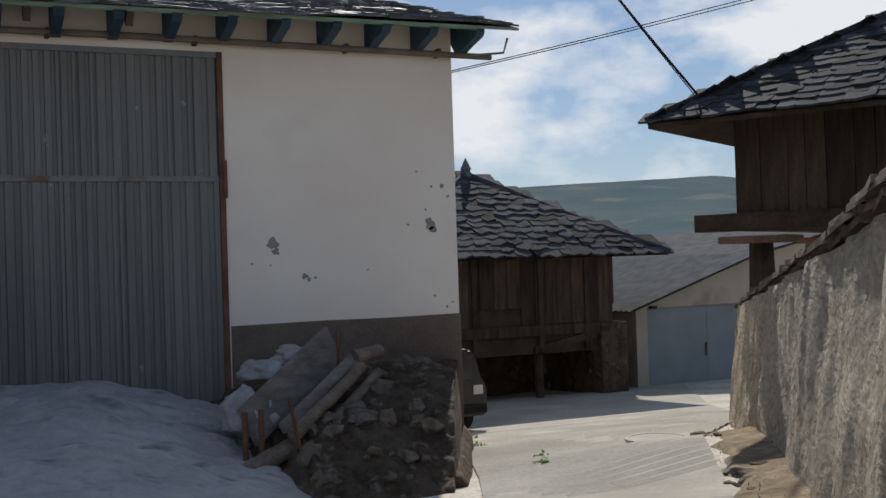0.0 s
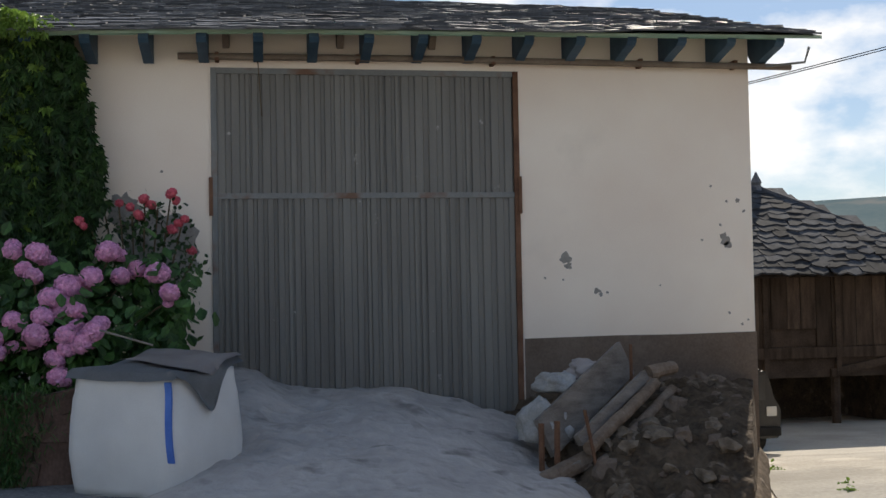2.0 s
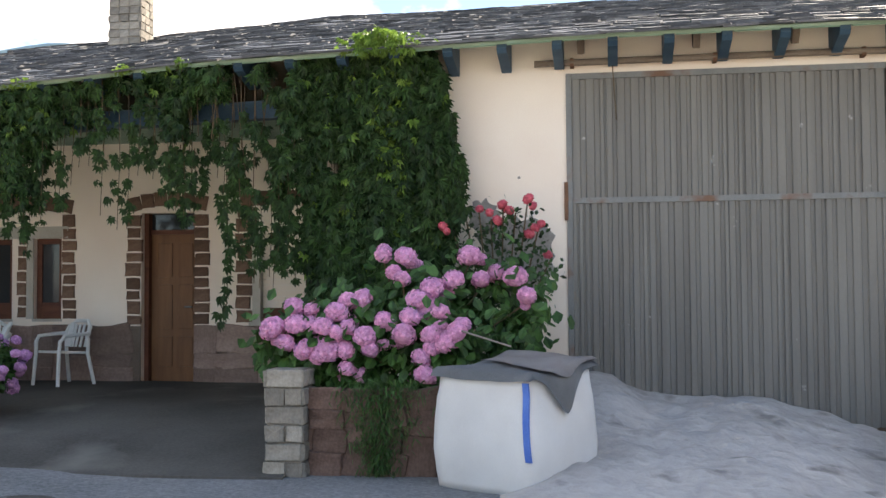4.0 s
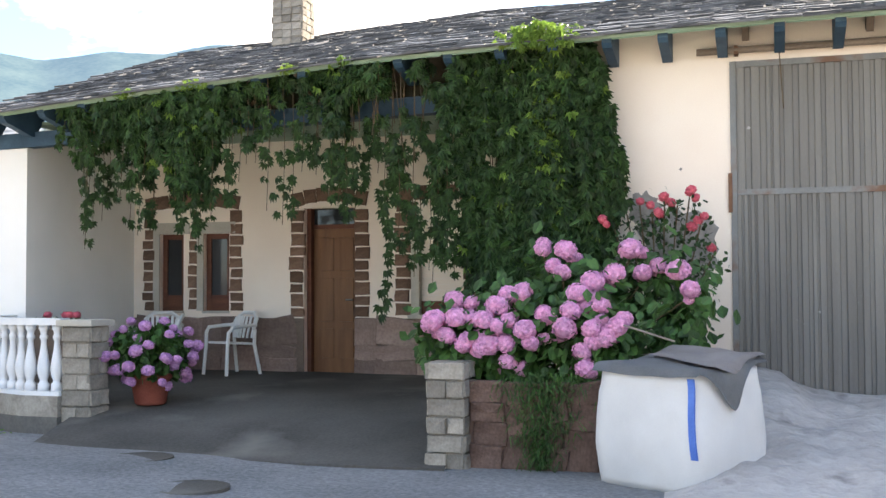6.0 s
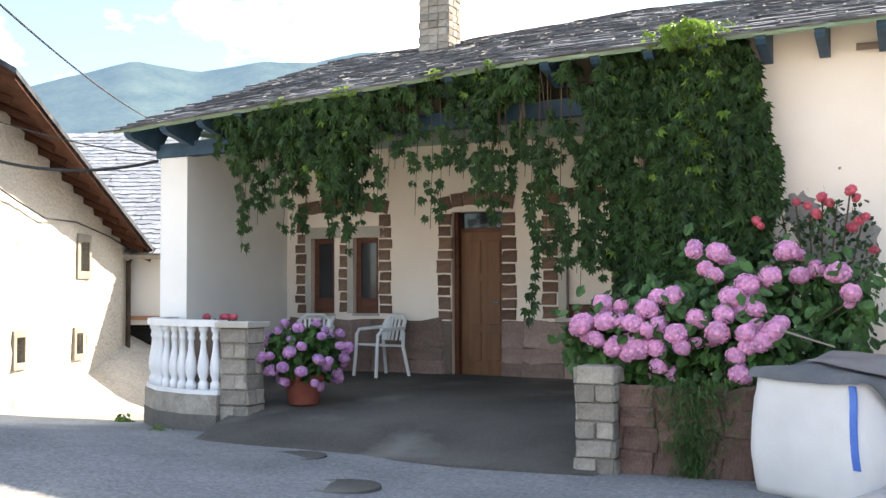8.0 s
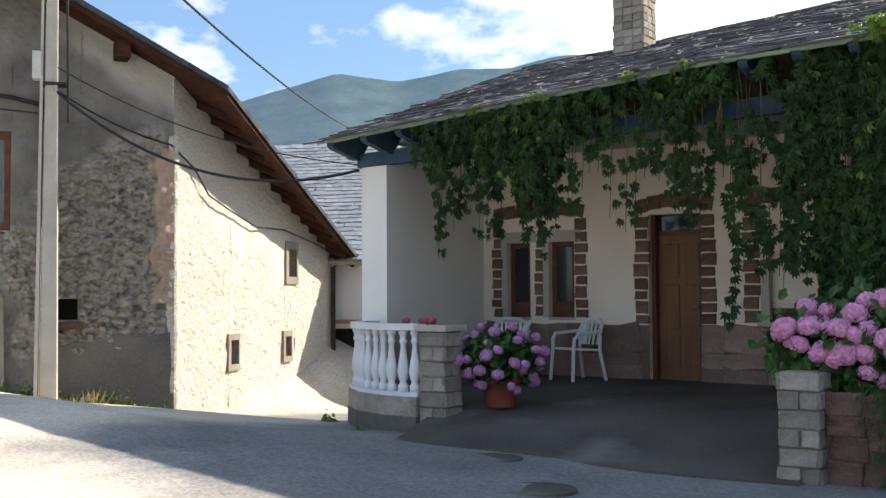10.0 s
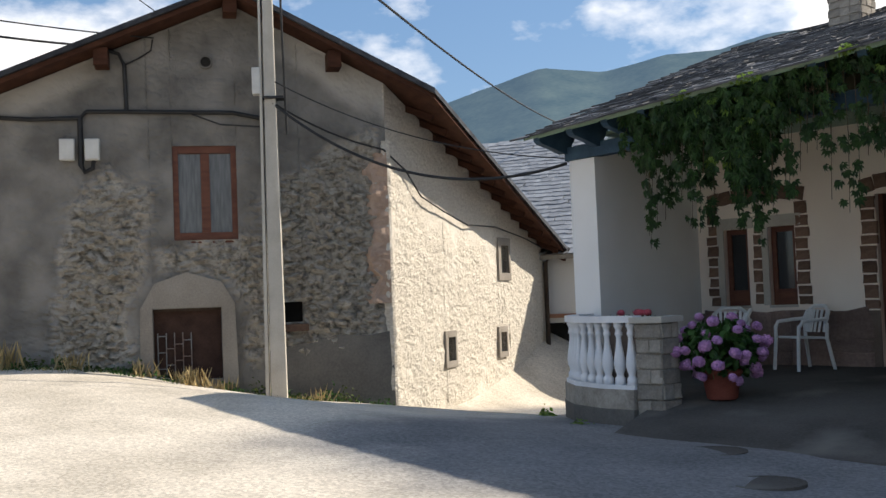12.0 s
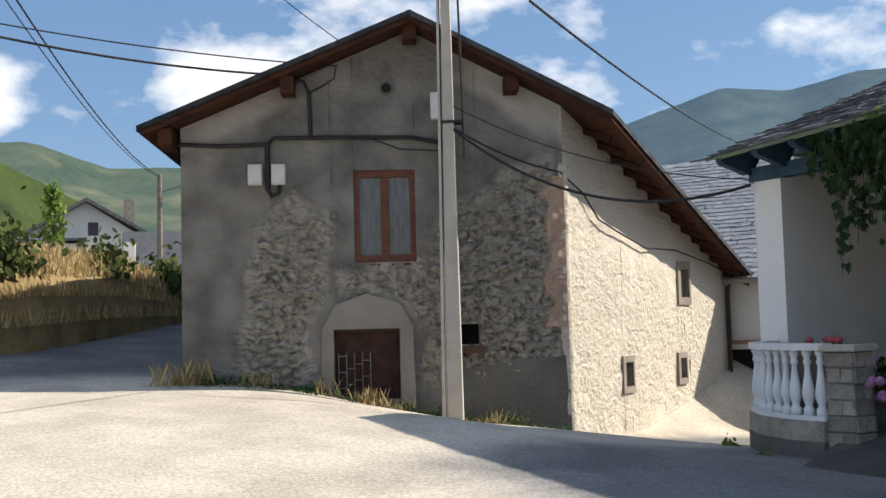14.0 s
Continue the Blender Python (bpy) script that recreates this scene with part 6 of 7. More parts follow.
for x, y, w in ((-8.15, 11.2, 0.5),):
    tb = thing("planting_trough", "small dark trough with red flowers behind a balustrade", "planter", at=(x, y, terrace_z(x, y) + 0.01))
    part("box", block(pose(0, 0, 0.42), 0.7, 0.25, 0.84, 0.01), DADO, tb)
    tf = Foliage("broad")
    for _ in range(120):
        tf.add((rh.uniform(-0.33, 0.33), rh.uniform(-0.12, 0.12), rh.uniform(0.84, 0.92)), 0.06, rh.uniform(-180, 180), rh.uniform(-60, 0), 0)
    tf.make("foliage", LEAF, tb)
    for k in range(6):
        share("flower", ROSES[k % 3], pose(-0.1 + rh.uniform(-0.1, 0.38), 0, 0.93, 0, 0, 60 * k), tb)


def tuft(x, y, r, h, n, mat, label, name="grass_tuft", z=None, wide=1.0, kind="blade"):
    t = thing(name, label, "grass", at=(x, y, ground_z(x, y) if z is None else z))
    f = Foliage(kind)
    rt = random.Random(int(x * 100 + y * 1000))
    for _ in range(n):
        p = Vector((rt.gauss(0, r * wide), rt.gauss(0, r), -0.02))
        if kind == "broad":
            p.z = abs(rt.gauss(0, h * 0.5)) * math.exp(-(p.x ** 2 + p.y ** 2) / (2 * r * r))
            f.add(p, rt.uniform(0.03, 0.07), rt.uniform(-180, 180), rt.uniform(-90, 10), rt.uniform(-40, 40))
        else:
            f.add(p, h * rt.uniform(0.25, 1.15), rt.uniform(-180, 180), rt.uniform(-38, 14), rt.uniform(-30, 30))
    f.make("foliage", mat, t)
    return t


rg = random.Random(17)
for k in range(24):
    u = -6.35 + k * 0.265 + rg.uniform(-0.1, 0.1)
    p = GABLE @ Vector((u, -0.16 - rg.uniform(0, 0.16), 0))
    if k < 2 or (9 <= k <= 13 and k % 2) or k % 7 == 5:
        tuft(p.x, p.y, 0.13, 0.42 if k < 2 else rg.uniform(0.18, 0.30), 60, DRY_GRASS, "dry grass at the foot of a wall")
    else:
        tuft(p.x, p.y, 0.17, rg.uniform(0.10, 0.30), 150, LEAF_SHRUB if k % 3 else GREEN_GRASS, "low green weeds at the foot of a wall", "weed", kind="broad")
for k in range(9):
    p = GABLE @ Vector((-6.1 + k * 0.62 + rg.uniform(-0.2, 0.2), -0.5 - rg.uniform(0, 0.3), 0))
    tuft(p.x, p.y, 0.16, 0.07, 70, DRY_GRASS if k % 2 else GREEN_GRASS, "thin verge grass by a house wall")
for x, y, h in ((-9.35, 10.9, 0.14), (-9.1, 10.6, 0.1), (-7.9, 9.75, 0.08), (5.55, 9.7, 0.09), (5.75, 11.6, 0.12), (5.3, 9.2, 0.07)):
    tuft(x, y, 0.06, h, 70, LEAF_BRIGHT, "small green weeds at the road edge", "weed", kind="broad")

# ---- big bag and sand ----
bag = thing("bulk_bag", "full white woven bulk bag covered with old carpet", "bag", at=(-0.75, 8.90, ground_z(-0.7, 9.0)))
bag.rotation_euler = (0, 0, radians(-32))
bag.scale = (1.09, 1.02, 1.05)
bm = bmesh.new()
n, rows = 48, 14
rings = []
for r in range(rows + 1):
    f = r / rows
    z = 0.84 * f
    half = 0.475 * (0.97 + 0.07 * math.sin(math.pi * min(1, f * 1.15)) - 0.03 * f)
    ring = []
    for k in range(n):
        a0 = math.tau * k / n
        c, s = math.cos(a0), math.sin(a0)
        m = (abs(c) ** 7 + abs(s) ** 7) ** (-1 / 7)
        wob = 0.014 * noise.noise((c * 2.5, s * 2.5, f * 3)) + 0.006 * noise.noise((c * 9, s * 9, f * 8))
        ring.append(bm.verts.new((half * m * c + wob * c, half * m * s + wob * s, z + (0.04 * max(0, c * -1) + 0.05 * max(0, s)) * f)))
    rings.append(ring)
for a0, b0 in zip(rings, rings[1:]):
    for k in range(n):
        bm.faces.new((a0[k], a0[(k + 1) % n], b0[(k + 1) % n], b0[k]))
bm.faces.new(rings[0][::-1])
c = bm.verts.new((0, 0, 0.88))
for k in range(n):
    bm.faces.new((rings[-1][k], rings[-1][(k + 1) % n], c))
part("sack", bm, BAG, bag, smooth=True)
bm = bmesh.new()
vs = []
for k in range(9):
    f = k / 8
    z = 0.82 - 0.56 * f
    x = 0.385 + 0.045 * f
    half = 0.475 * (0.97 + 0.07 * math.sin(math.pi * min(1, (z / 0.84) * 1.15)) - 0.03 * z / 0.84)
    y = -(half ** 7 - x ** 7) ** (1 / 7) - 0.012
    vs.append([bm.verts.new((x - 0.024, y, z)), bm.verts.new((x + 0.024, y, z)), bm.verts.new((x + 0.024, y + 0.02, z)), bm.verts.new((x - 0.024, y + 0.02, z))])
for a0, b0 in zip(vs, vs[1:]):
    for k in range(4):
        bm.faces.new((a0[k], b0[k], b0[(k + 1) % 4], a0[(k + 1) % 4]))
bm.faces.new(vs[0])
bm.faces.new(vs[-1][::-1])
bmesh.ops.recalc_face_normals(bm, faces=bm.faces)
part("strap", bm, BLUE_TAPE, bag, "blue woven lifting strap")


def drape(name, outline, mat, label, lift, flap=0.0):
    """A stiff old carpet lying over the bag, its edges hanging."""
    bm = bmesh.new()
    nx, ny = 26, 24
    (x0, y0), (x1, y1), (x2, y2), (x3, y3) = outline
    g = []
    for i in range(nx + 1):
        col = []
        for j in range(ny + 1):
            u, v = i / nx, j / ny
            x = (x0 * (1 - u) + x1 * u) * (1 - v) + (x3 * (1 - u) + x2 * u) * v
            y = (y0 * (1 - u) + y1 * u) * (1 - v) + (y3 * (1 - u) + y2 * u) * v
            x += flap * u * math.exp(-((v - 0.42) / 0.20) ** 2)
            over = max(0.0, max(abs(x), abs(y)) - 0.44)
            dome = 0.06 * max(0, 1 - max(abs(x), abs(y)) / 0.46) + 0.85 + 0.16 * max(0, y) + 0.04 * max(0, -x) + 0.025 * noise.noise((x * 3, y * 3, 2))
            k = 1.0 if over == 0 else min(1.0, 0.485 / max(abs(x), abs(y)))
            z = dome + lift - over * 2.0 + 0.012 * noise.noise((x * 5, y * 5, lift * 50))
            x, y = x * (k + (1 - k) * 0.25), y * (k + (1 - k) * 0.25)
            col.append(bm.verts.new((x, y, z)))
        g.append(col)
    fs = [bm.faces.new((g[i][j], g[i + 1][j], g[i + 1][j + 1], g[i][j + 1])) for i in range(nx) for j in range(ny)]
    bmesh.ops.solidify(bm, geom=fs, thickness=0.012)
    bmesh.ops.recalc_face_normals(bm, faces=bm.faces)
    ob = part(name, bm, mat, None, "", True)
    ob.matrix_basis = pose(-0.75, 8.90, ground_z(-0.7, 9.0), 0, 0, -32) @ Matrix.Diagonal((1.09, 1.02, 1.05, 1))
    return tagged(ob, label, "carpet")


drape("carpet", ((-0.45, -0.475), (0.455, -0.465), (0.46, 0.46), (-0.45, 0.46)), CARPET, "stiff grey carpet draped over a bulk bag", 0.035, 0.13)
drape("carpet", ((-0.24, -0.16), (0.44, -0.30), (0.45, 0.45), (-0.36, 0.43)), CARPET_PINK, "faded pinkish carpet piece lying over a bulk bag", 0.062, 0.03)


def heap_z(x, y):
    back = curve((-0.9, -0.2, 0.05, 0.35, 1.2, 2.3, 3.0, 3.4), (0.55, 0.78, 0.72, 0.54, 0.56, 0.68, 0.66, 0.40), x)
    k = 1 - smooth_step(8.6, 11.2, y)
    side = smooth_step(-1.0, -0.3, x) * (1 - smooth_step(2.55, 3.1, x - (y - 9) * 0.22))
    fade = 1 - smooth_step(9.0, 6.2, y)
    return (back * (1 - k) + 0.25 * k * fade) * side * fade + 0.05 * noise.noise((x * 1.4, y * 1.4, 9)) * side * fade + 0.05 * noise.noise((x * 3.6, y * 3.6, 2)) * side * fade + 0.022 * noise.noise((x * 9, y * 9, 2)) * side * fade


bm = bmesh.new()
g = [[bm.verts.new((-1.1 + 4.5 * i / 100, 6.1 + 5.42 * j / 100, 0)) for j in range(101)] for i in range(101)]
for col in g:
    for v in col:
        v.co.z = ground_z(v.co.x, v.co.y) - 0.03 + heap_z(v.co.x, v.co.y)
for i in range(100):
    for j in range(100):
        bm.faces.new((g[i][j], g[i + 1][j], g[i + 1][j + 1], g[i][j + 1]))
tagged(part("heap_of_sand", bm, SAND, smooth=True), "pale trampled heap of building sand before a barn door", "sand")

# ---- rubble bank and wood pile ----


def bank_z(x, y):
    top = curve((2.2, 2.6, 2.9, 3.6, 4.6, 5.4, 5.56), (0.05, 0.16, 0.38, 0.48, 0.47, 0.44, 0.40), x)
    front = smooth_step(7.9 - 0.05 * (x - 3), 10.8, y)
    z = -0.50 + (top + 0.50) * front ** 0.55
    rough = 1 - 0.35 * smooth_step(3.9, 4.9, x + 0.475 * (11.5 - y) * 0.8)
    z += rough * (0.13 * noise.noise((x * 1.9, y * 1.9, 4)) + 0.10 * noise.noise((x * 5, y * 5, 4))) + 0.055 * noise.noise((x * 11, y * 11, 4))
    return z


bm = bmesh.new()
edge_x = lambda y: 5.46 - 0.475 * (11.5 - y)
g = []
for i in range(97):
    col = []
    for j in range(97):
        y = 7.9 + 3.6 * j / 96
        x = 2.0 + (edge_x(y) - 2.0) * i / 96
        col.append(bm.verts.new((x, y, bank_z(x, y))))
    g.append(col)
for i in range(96):
    for j in range(96):
        bm.faces.new((g[i][j], g[i + 1][j], g[i + 1][j + 1], g[i][j + 1]))
low = [bm.verts.new((v.co.x + 0.04, v.co.y - 0.03, -0.9)) for v in g[-1]]
for j in range(96):
    bm.faces.new((low[j], low[j + 1], g[-1][j + 1], g[-1][j]))
tagged(part("earth_bank", bm, EARTH, smooth=True), "stony earth bank against the barn wall", "bank")
foot = thing("concrete_footing", "worn sloping concrete footing at a barn corner", "footing")
bm = bmesh.new()
prism([(-0.7, -0.9), (0.20, -0.9), (0.15, -0.42), (0.06, -0.30), (-0.1, -0.24), (-0.7, -0.28)], 2.9, pose(0, 8.55, 0), bm)
bmesh.ops.remove_doubles(bm, verts=bm.verts, dist=0.001)
bmesh.ops.triangulate(bm, faces=bm.faces)
for _ in range(4):
    bmesh.ops.subdivide_edges(bm, edges=[ed for ed in bm.edges if ed.calc_length() > 0.25], cuts=1)
    bmesh.ops.triangulate(bm, faces=bm.faces)
for v in bm.verts:
    v.co.x += edge_x(v.co.y)
    v.co += 0.03 * Vector((noise.noise(v.co * 1.3), noise.noise(v.co * 1.4 + Vector((9, 0, 0))), noise.noise(v.co * 1.3 + Vector((0, 7, 0)))))
part("body", bm, EARTH, foot, smooth=True)
rr = random.Random(12)
ROCKS = []
for i in range(5):
    bm = bmesh.new()
    bmesh.ops.create_icosphere(bm, subdivisions=2, radius=0.09)
    for v in bm.verts:
        v.co *= 1 + 0.9 * noise.noise(v.co * 11 + Vector((i * 5, 0, 0)))
        v.co.z *= 0.8
    me = bpy.data.meshes.new("stone")
    bm.to_mesh(me)
    bm.free()
    me.materials.append(DADO if i % 2 else EARTH_STONE)
    ROCKS.append(me)
for k in range(90):
    y = rr.uniform(8.3, 11.1)
    x = rr.uniform(2.6, edge_x(y) - 0.15)
    s = rr.choice((0.3, 0.5, 0.5, 0.8, 1.2)) * rr.uniform(0.8, 1.3)
    ob = new("stone", rr.choice(ROCKS))
    ob.matrix_basis = pose(x, y, bank_z(x, y) - 0.02 * s, rr.uniform(-30, 30), rr.uniform(-30, 30), rr.uniform(0, 360)) @ Matrix.Diagonal((s, s, s, 1))
    tagged(ob, "loose stone on an earth bank", "stone", "stones on the bank")


def timber(name, label, p, q, w, h, mat, round_=False, roll=0.0):
    p, q = Vector(p), Vector(q)
    if round_:
        n = 10
        pts2 = [p.lerp(q, i / n) + 0.012 * Vector((noise.noise((i, 1, w * 90)), noise.noise((i, 2, w * 90)), noise.noise((i, 3, w * 90)))) for i in range(n + 1)]
        bm = tube(pts2, w, 12, taper=0.88)
    else:
        bm = bmesh.new()
        slab(bm, look(p, q, roll) @ pose(0, 0, -(q - p).length / 2), w, h, (q - p).length, 0.006)
    ob = part(name, bm, mat)
    return tagged(ob, label, "timber", "timbers of the wood pile")


timber("plank", "wide grey weathered plank leaning on a wood pile", (2.46, 9.22, 0.22), (3.66, 10.55, 0.80), 0.05, 0.36, DRIFT, roll=18)
timber("plank", "narrow grey weathered batten on a wood pile", (2.74, 9.15, 0.20), (3.72, 10.15, 0.66), 0.05, 0.10, DRIFT, roll=20)
timber("log", "pale brown debarked log on a wood pile", (2.82, 9.10, 0.14), (3.78, 10.05, 0.58), 0.062, 0, BARK, True)
timber("log", "pale brown debarked log on a wood pile", (2.95, 9.12, 0.0), (4.05, 10.30, 0.50), 0.055, 0, BARK, True)
timber("log", "brown log sticking out below a wood pile", (2.20, 8.80, -0.14), (3.2, 9.5, 0.12), 0.085, 0, BARK, True)
timber("plank", "broken grey board on a wood pile", (2.05, 8.85, -0.16), (2.72, 9.15, 0.02), 0.14, 0.05, DRIFT)
timber("log", "brown branch behind a wood pile", (3.1, 9.6, 0.30), (4.15, 10.6, 0.72), 0.05, 0, BARK, True)
timber("log", "short cut log on top of a wood pile", (3.8, 10.3, 0.66), (4.12, 10.45, 0.70), 0.075, 0, BARK, True)
for x, y, z0, z1, dx in ((2.42, 9.16, -0.35, 0.36, 0.0), (2.54, 9.12, -0.35, 0.38, 0.01), (2.92, 9.0, -0.35, 0.48, -0.16), (3.63, 10.3, 0.4, 0.95, 0.0)):
    st = part("stake", tube([(x, y, z0), (x + dx, y, z1)], 0.016 if x > 2.6 else 0.026, 7), RUST)
    tagged(st, "rusty iron stake holding a wood pile", "stake", "stakes of the wood pile")


def crumple(name, label, x, y, z, sx, sy, sz, mat, seed):
    bm = bmesh.new()
    bmesh.ops.create_icosphere(bm, subdivisions=4, radius=1.0)
    for v in bm.verts:
        d = v.co.copy()
        k = 1 + 0.38 * noise.noise(d * 1.6 + Vector((seed, 0, 0))) + 0.22 * noise.ridged_multi_fractal(d * 2.2 + Vector((seed, 3, 0)), 1.0, 2.0, 3, 0.8, 2.0) - 0.2
        v.co = Vector((d.x * sx * k, d.y * sy * k, max(-0.35, d.z) * sz * k))
    ob = part(name, bm, mat, smooth=True)
    ob.location = (x, y, z)
    return tagged(ob, label, "cloth")


crumple("rag", "crumpled dirty white sheet beside a wood pile", 2.54, 9.60, 0.26, 0.25, 0.26, 0.26, RAG, 1)
crumple("rag", "crumpled dirty white sheet on a wood pile", 2.85, 10.25, 0.58, 0.22, 0.26, 0.13, RAG, 5)
crumple("rag", "faded brown cloth heaped on a wood pile", 3.35, 10.75, 0.66, 0.28, 0.20, 0.14, CARPET_PINK, 9)

# ---- wall beside the eastern lane ----
RW = pose(5.575, 5.80, 0, 0, 0, 55.4)
roadside = thing("garden_wall", "rough mortared roadside wall with a stepped slate coping", "wall")
wall_top = lambda u: curve((-6, -2.31, -1.5, -0.83, 0.15, 4.19, 6.56), (2.4, 1.80, 1.71, 1.60, 1.50, 1.11, 0.90), u)
us = [-6 + 12.56 * k / 40 for k in range(41)]
bm = prism([(-6, -0.8), (6.56, -0.95)] + [(u, wall_top(u)) for u in us[::-1]], 0.5, pose(0, -0.5, 0))
bm = relief(bm, 7, 0.02, 7.0, 0.15)
for v in bm.verts:
    if v.co.y > -0.3:
        v.co.y += 0.12 * (1.3 - v.co.z) + 0.10 * noise.noise((v.co.x * 1.3, v.co.z * 0.25, 3.0)) + 0.035 * noise.noise((v.co.x * 4.5, v.co.z * 1.2, 8.0))
set_at(part("wall_body", bm, WALL_RIGHT, roadside), RW)
COPE = slate_meshes(0.46, 0.6, 0.045, EARTH_STONE, seed=14)
u = -5.8
while u < 6.6:
    for lay in range(2):
        share("coping_slate", rr.choice(COPE), RW @ pose(u + rr.uniform(-0.1, 0.1), -0.62 + 0.04 * lay, wall_top(u) - 0.02 + 0.045 * lay, rr.uniform(2, 6), 6 + rr.uniform(-3, 3), rr.uniform(-8, 8)), roadside)
    u += 0.24
part("end_stones", tube([(9.38, 11.22, -0.9), (9.36, 11.2, 0.0), (9.28, 11.1, 0.62), (9.36, 11.2, 0.9)], 0.16, 9), WALL_RIGHT, roadside, smooth=True)
LITTER = material("straw_and_dirt_litter", (0.13, 0.095, 0.06), (0.36, 0.285, 0.19), 6, 0.97, 1.0, 30, depth=0.03, spots=(0.20, 0.15, 0.095), spot_at=(0.5, 0.62), spot_scale=5)
bm, rows4 = bmesh.new(), []
for i in range(81):
    u = -5.0 + 11.0 * i / 80
    far_side = 0.62 + 0.30 * noise.noise((u * 0.9, 0, 2)) + 0.12 * noise.noise((u * 4, 0, 2)) - 0.45 * smooth_step(3.0, 6.0, u)
    row = []
    for j in range(9):
        p = RW @ Vector((u, -0.10 + (far_side + 0.10) * j / 8, 0))
        row.append(bm.verts.new((p.x, p.y, ground_z(p.x, p.y) + 0.032 + (0.05 * (1 - j / 8) ** 2 + 0.014 * abs(noise.noise((p.x * 5, p.y * 5, 1)))) * (j < 8) - 0.05 * (j == 8))))
    rows4.append(row)
for a0, b0 in zip(rows4, rows4[1:]):
    for j in range(8):
        bm.faces.new((a0[j], b0[j], b0[j + 1], a0[j + 1]))
bmesh.ops.recalc_face_normals(bm, faces=bm.faces)
tagged(part("dirt_verge", bm, LITTER, smooth=True), "strip of dirt and straw below a roadside wall", "verge", kind="structure")
for k in range(60):
    u = rr.uniform(-2.5, 5.0)
    p = RW @ Vector((u, rr.uniform(0.10, 0.42), 0))
    tuft(p.x, p.y, 0.10, rr.uniform(0.03, 0.08), 70, DRY_GRASS if k % 3 else GREEN_GRASS, "dry straw and weeds below a roadside wall")
for k in range(16):
    p = RW @ Vector((rr.uniform(-1.5, 5.2), rr.uniform(0.1, 0.7), 0))
    s = rr.uniform(0.4, 1.1)
    ob = new("stone", rr.choice(ROCKS))
    ob.matrix_basis = pose(p.x, p.y, ground_z(p.x, p.y) + 0.01, 0, 0, rr.uniform(0, 360)) @ Matrix.Diagonal((s, s, s * 0.6, 1))
    tagged(ob, "fallen stone below a roadside wall", "stone", "stones below the wall")

# ---- wooden granary ----
GR = pose(7.9, 11.1, 0, 0, 0, -58)
granary = thing("granary", "dark plank-walled granary raised on stilts under a slate roof", "granary")
wall0, size = 0.8, 5.4
set_at(part("core", between(wall0 + 0.05, size - wall0, wall0 + 0.05, size - wall0, 1.95, 3.25), OLD_BEAM, granary), GR)
for face in (0, 1):
    k = wall0
    while k < size - wall0 - 0.1:
        w = rr.uniform(0.20, 0.34)
        m = pose(k + w / 2, wall0 + rr.uniform(-0.012, 0.006), 2.60, 0, rr.uniform(-0.6, 0.6), 0) if face == 0 else pose(wall0 + rr.uniform(-0.012, 0.006), k + w / 2, 2.60, 0, 0, 90)
        bm = block(Matrix(), w - 0.008, 0.035, 1.32, 0.004)
        set_at(part("plank", bm, OLD_WOOD, granary), GR @ m)
        k += w
set_at(part("base_beam", between(0.25, size - 0.3, 0.72, 0.98, 1.84, 2.06, 0.03), OLD_BEAM, granary), GR)
set_at(part("base_beam", between(0.72, 0.98, 0.99, size - 0.3, 1.84, 2.06, 0.03), OLD_BEAM, granary), GR)
for x, y in ((1.0, 1.0), (size - 1.1, 1.0), (1.0, size - 1.1), (size - 1.1, size - 1.1)):
    set_at(part("capstone", block(pose(x, y, 1.73), 0.85, 0.7, 0.09, 0.03), QUOIN, granary), GR)
    set_at(part("stilt", lathe([(0.22, -1.0), (0.19, 0.4), (0.15, 1.685)], pose(x, y, 0), 10), OLD_BEAM, granary), GR)
AP = Vector((size / 2, size / 2, 3.16 + 0.57 * size / 2))
bm = bmesh.new()
for h in (0.0, 0.06):
    ring = [bm.verts.new((x, y, 3.10 + h)) for x, y in ((0, 0), (size, 0), (size, size), (0, size))]
    tip = bm.verts.new(AP + Vector((0, 0, h - 0.06)))
    for k in range(4):
        bm.faces.new((ring[k], ring[(k + 1) % 4], tip) if h else (ring[(k + 1) % 4], ring[k], tip))
    if h == 0:
        first = ring
    else:
        for k in range(4):
            bm.faces.new((first[k], first[(k + 1) % 4], ring[(k + 1) % 4], ring[k]))
set_at(part("roof", bm, OLD_BEAM, granary), GR)

for x, y in ((0, 0), (size, 0), (0, size)):
    set_at(part("hip_cap", tube([(x, y, 3.19), ((x + AP.x) / 2, (y + AP.y) / 2, (3.19 + AP.z) / 2 + 0.04), (AP.x, AP.y, AP.z + 0.05)], 0.07, 6), SLATE_DARK, granary), GR)


# ---- old timber house down the lane ----
old_house = thing("timber_house", "old timber and stone house with a pyramid slate roof", "house")
OX0, OX1, OY0, OY1 = 7.3, 12.94, 19.9, 25.0
part("core", between(OX0, OX1 - 0.02, OY0 + 0.03, OY1, -0.35, 1.75), OLD_BEAM, old_house)
x = OX0
while x < OX1 - 0.05:
    w = min(rr.uniform(0.22, 0.36), OX1 - x)
    part("plank", between(x, x + w - 0.012, OY0 - 0.03 + rr.uniform(-0.01, 0.01), OY0 + 0.028, 0.25 if rr.random() < 0.8 else 0.6, 1.62), OLD_WOOD, old_house)
    x += w
part("sill_beam", between(OX0, OX1, OY0 - 0.06, OY0 + 0.02, 0.02, 0.24, 0.02), OLD_WOOD, old_house)
for x in (9.6, 11.1, 12.2):
    part("stud", between(x, x + 0.10, OY0 - 0.07, OY0 + 0.02, -0.3, 1.6), OLD_BEAM, old_house)
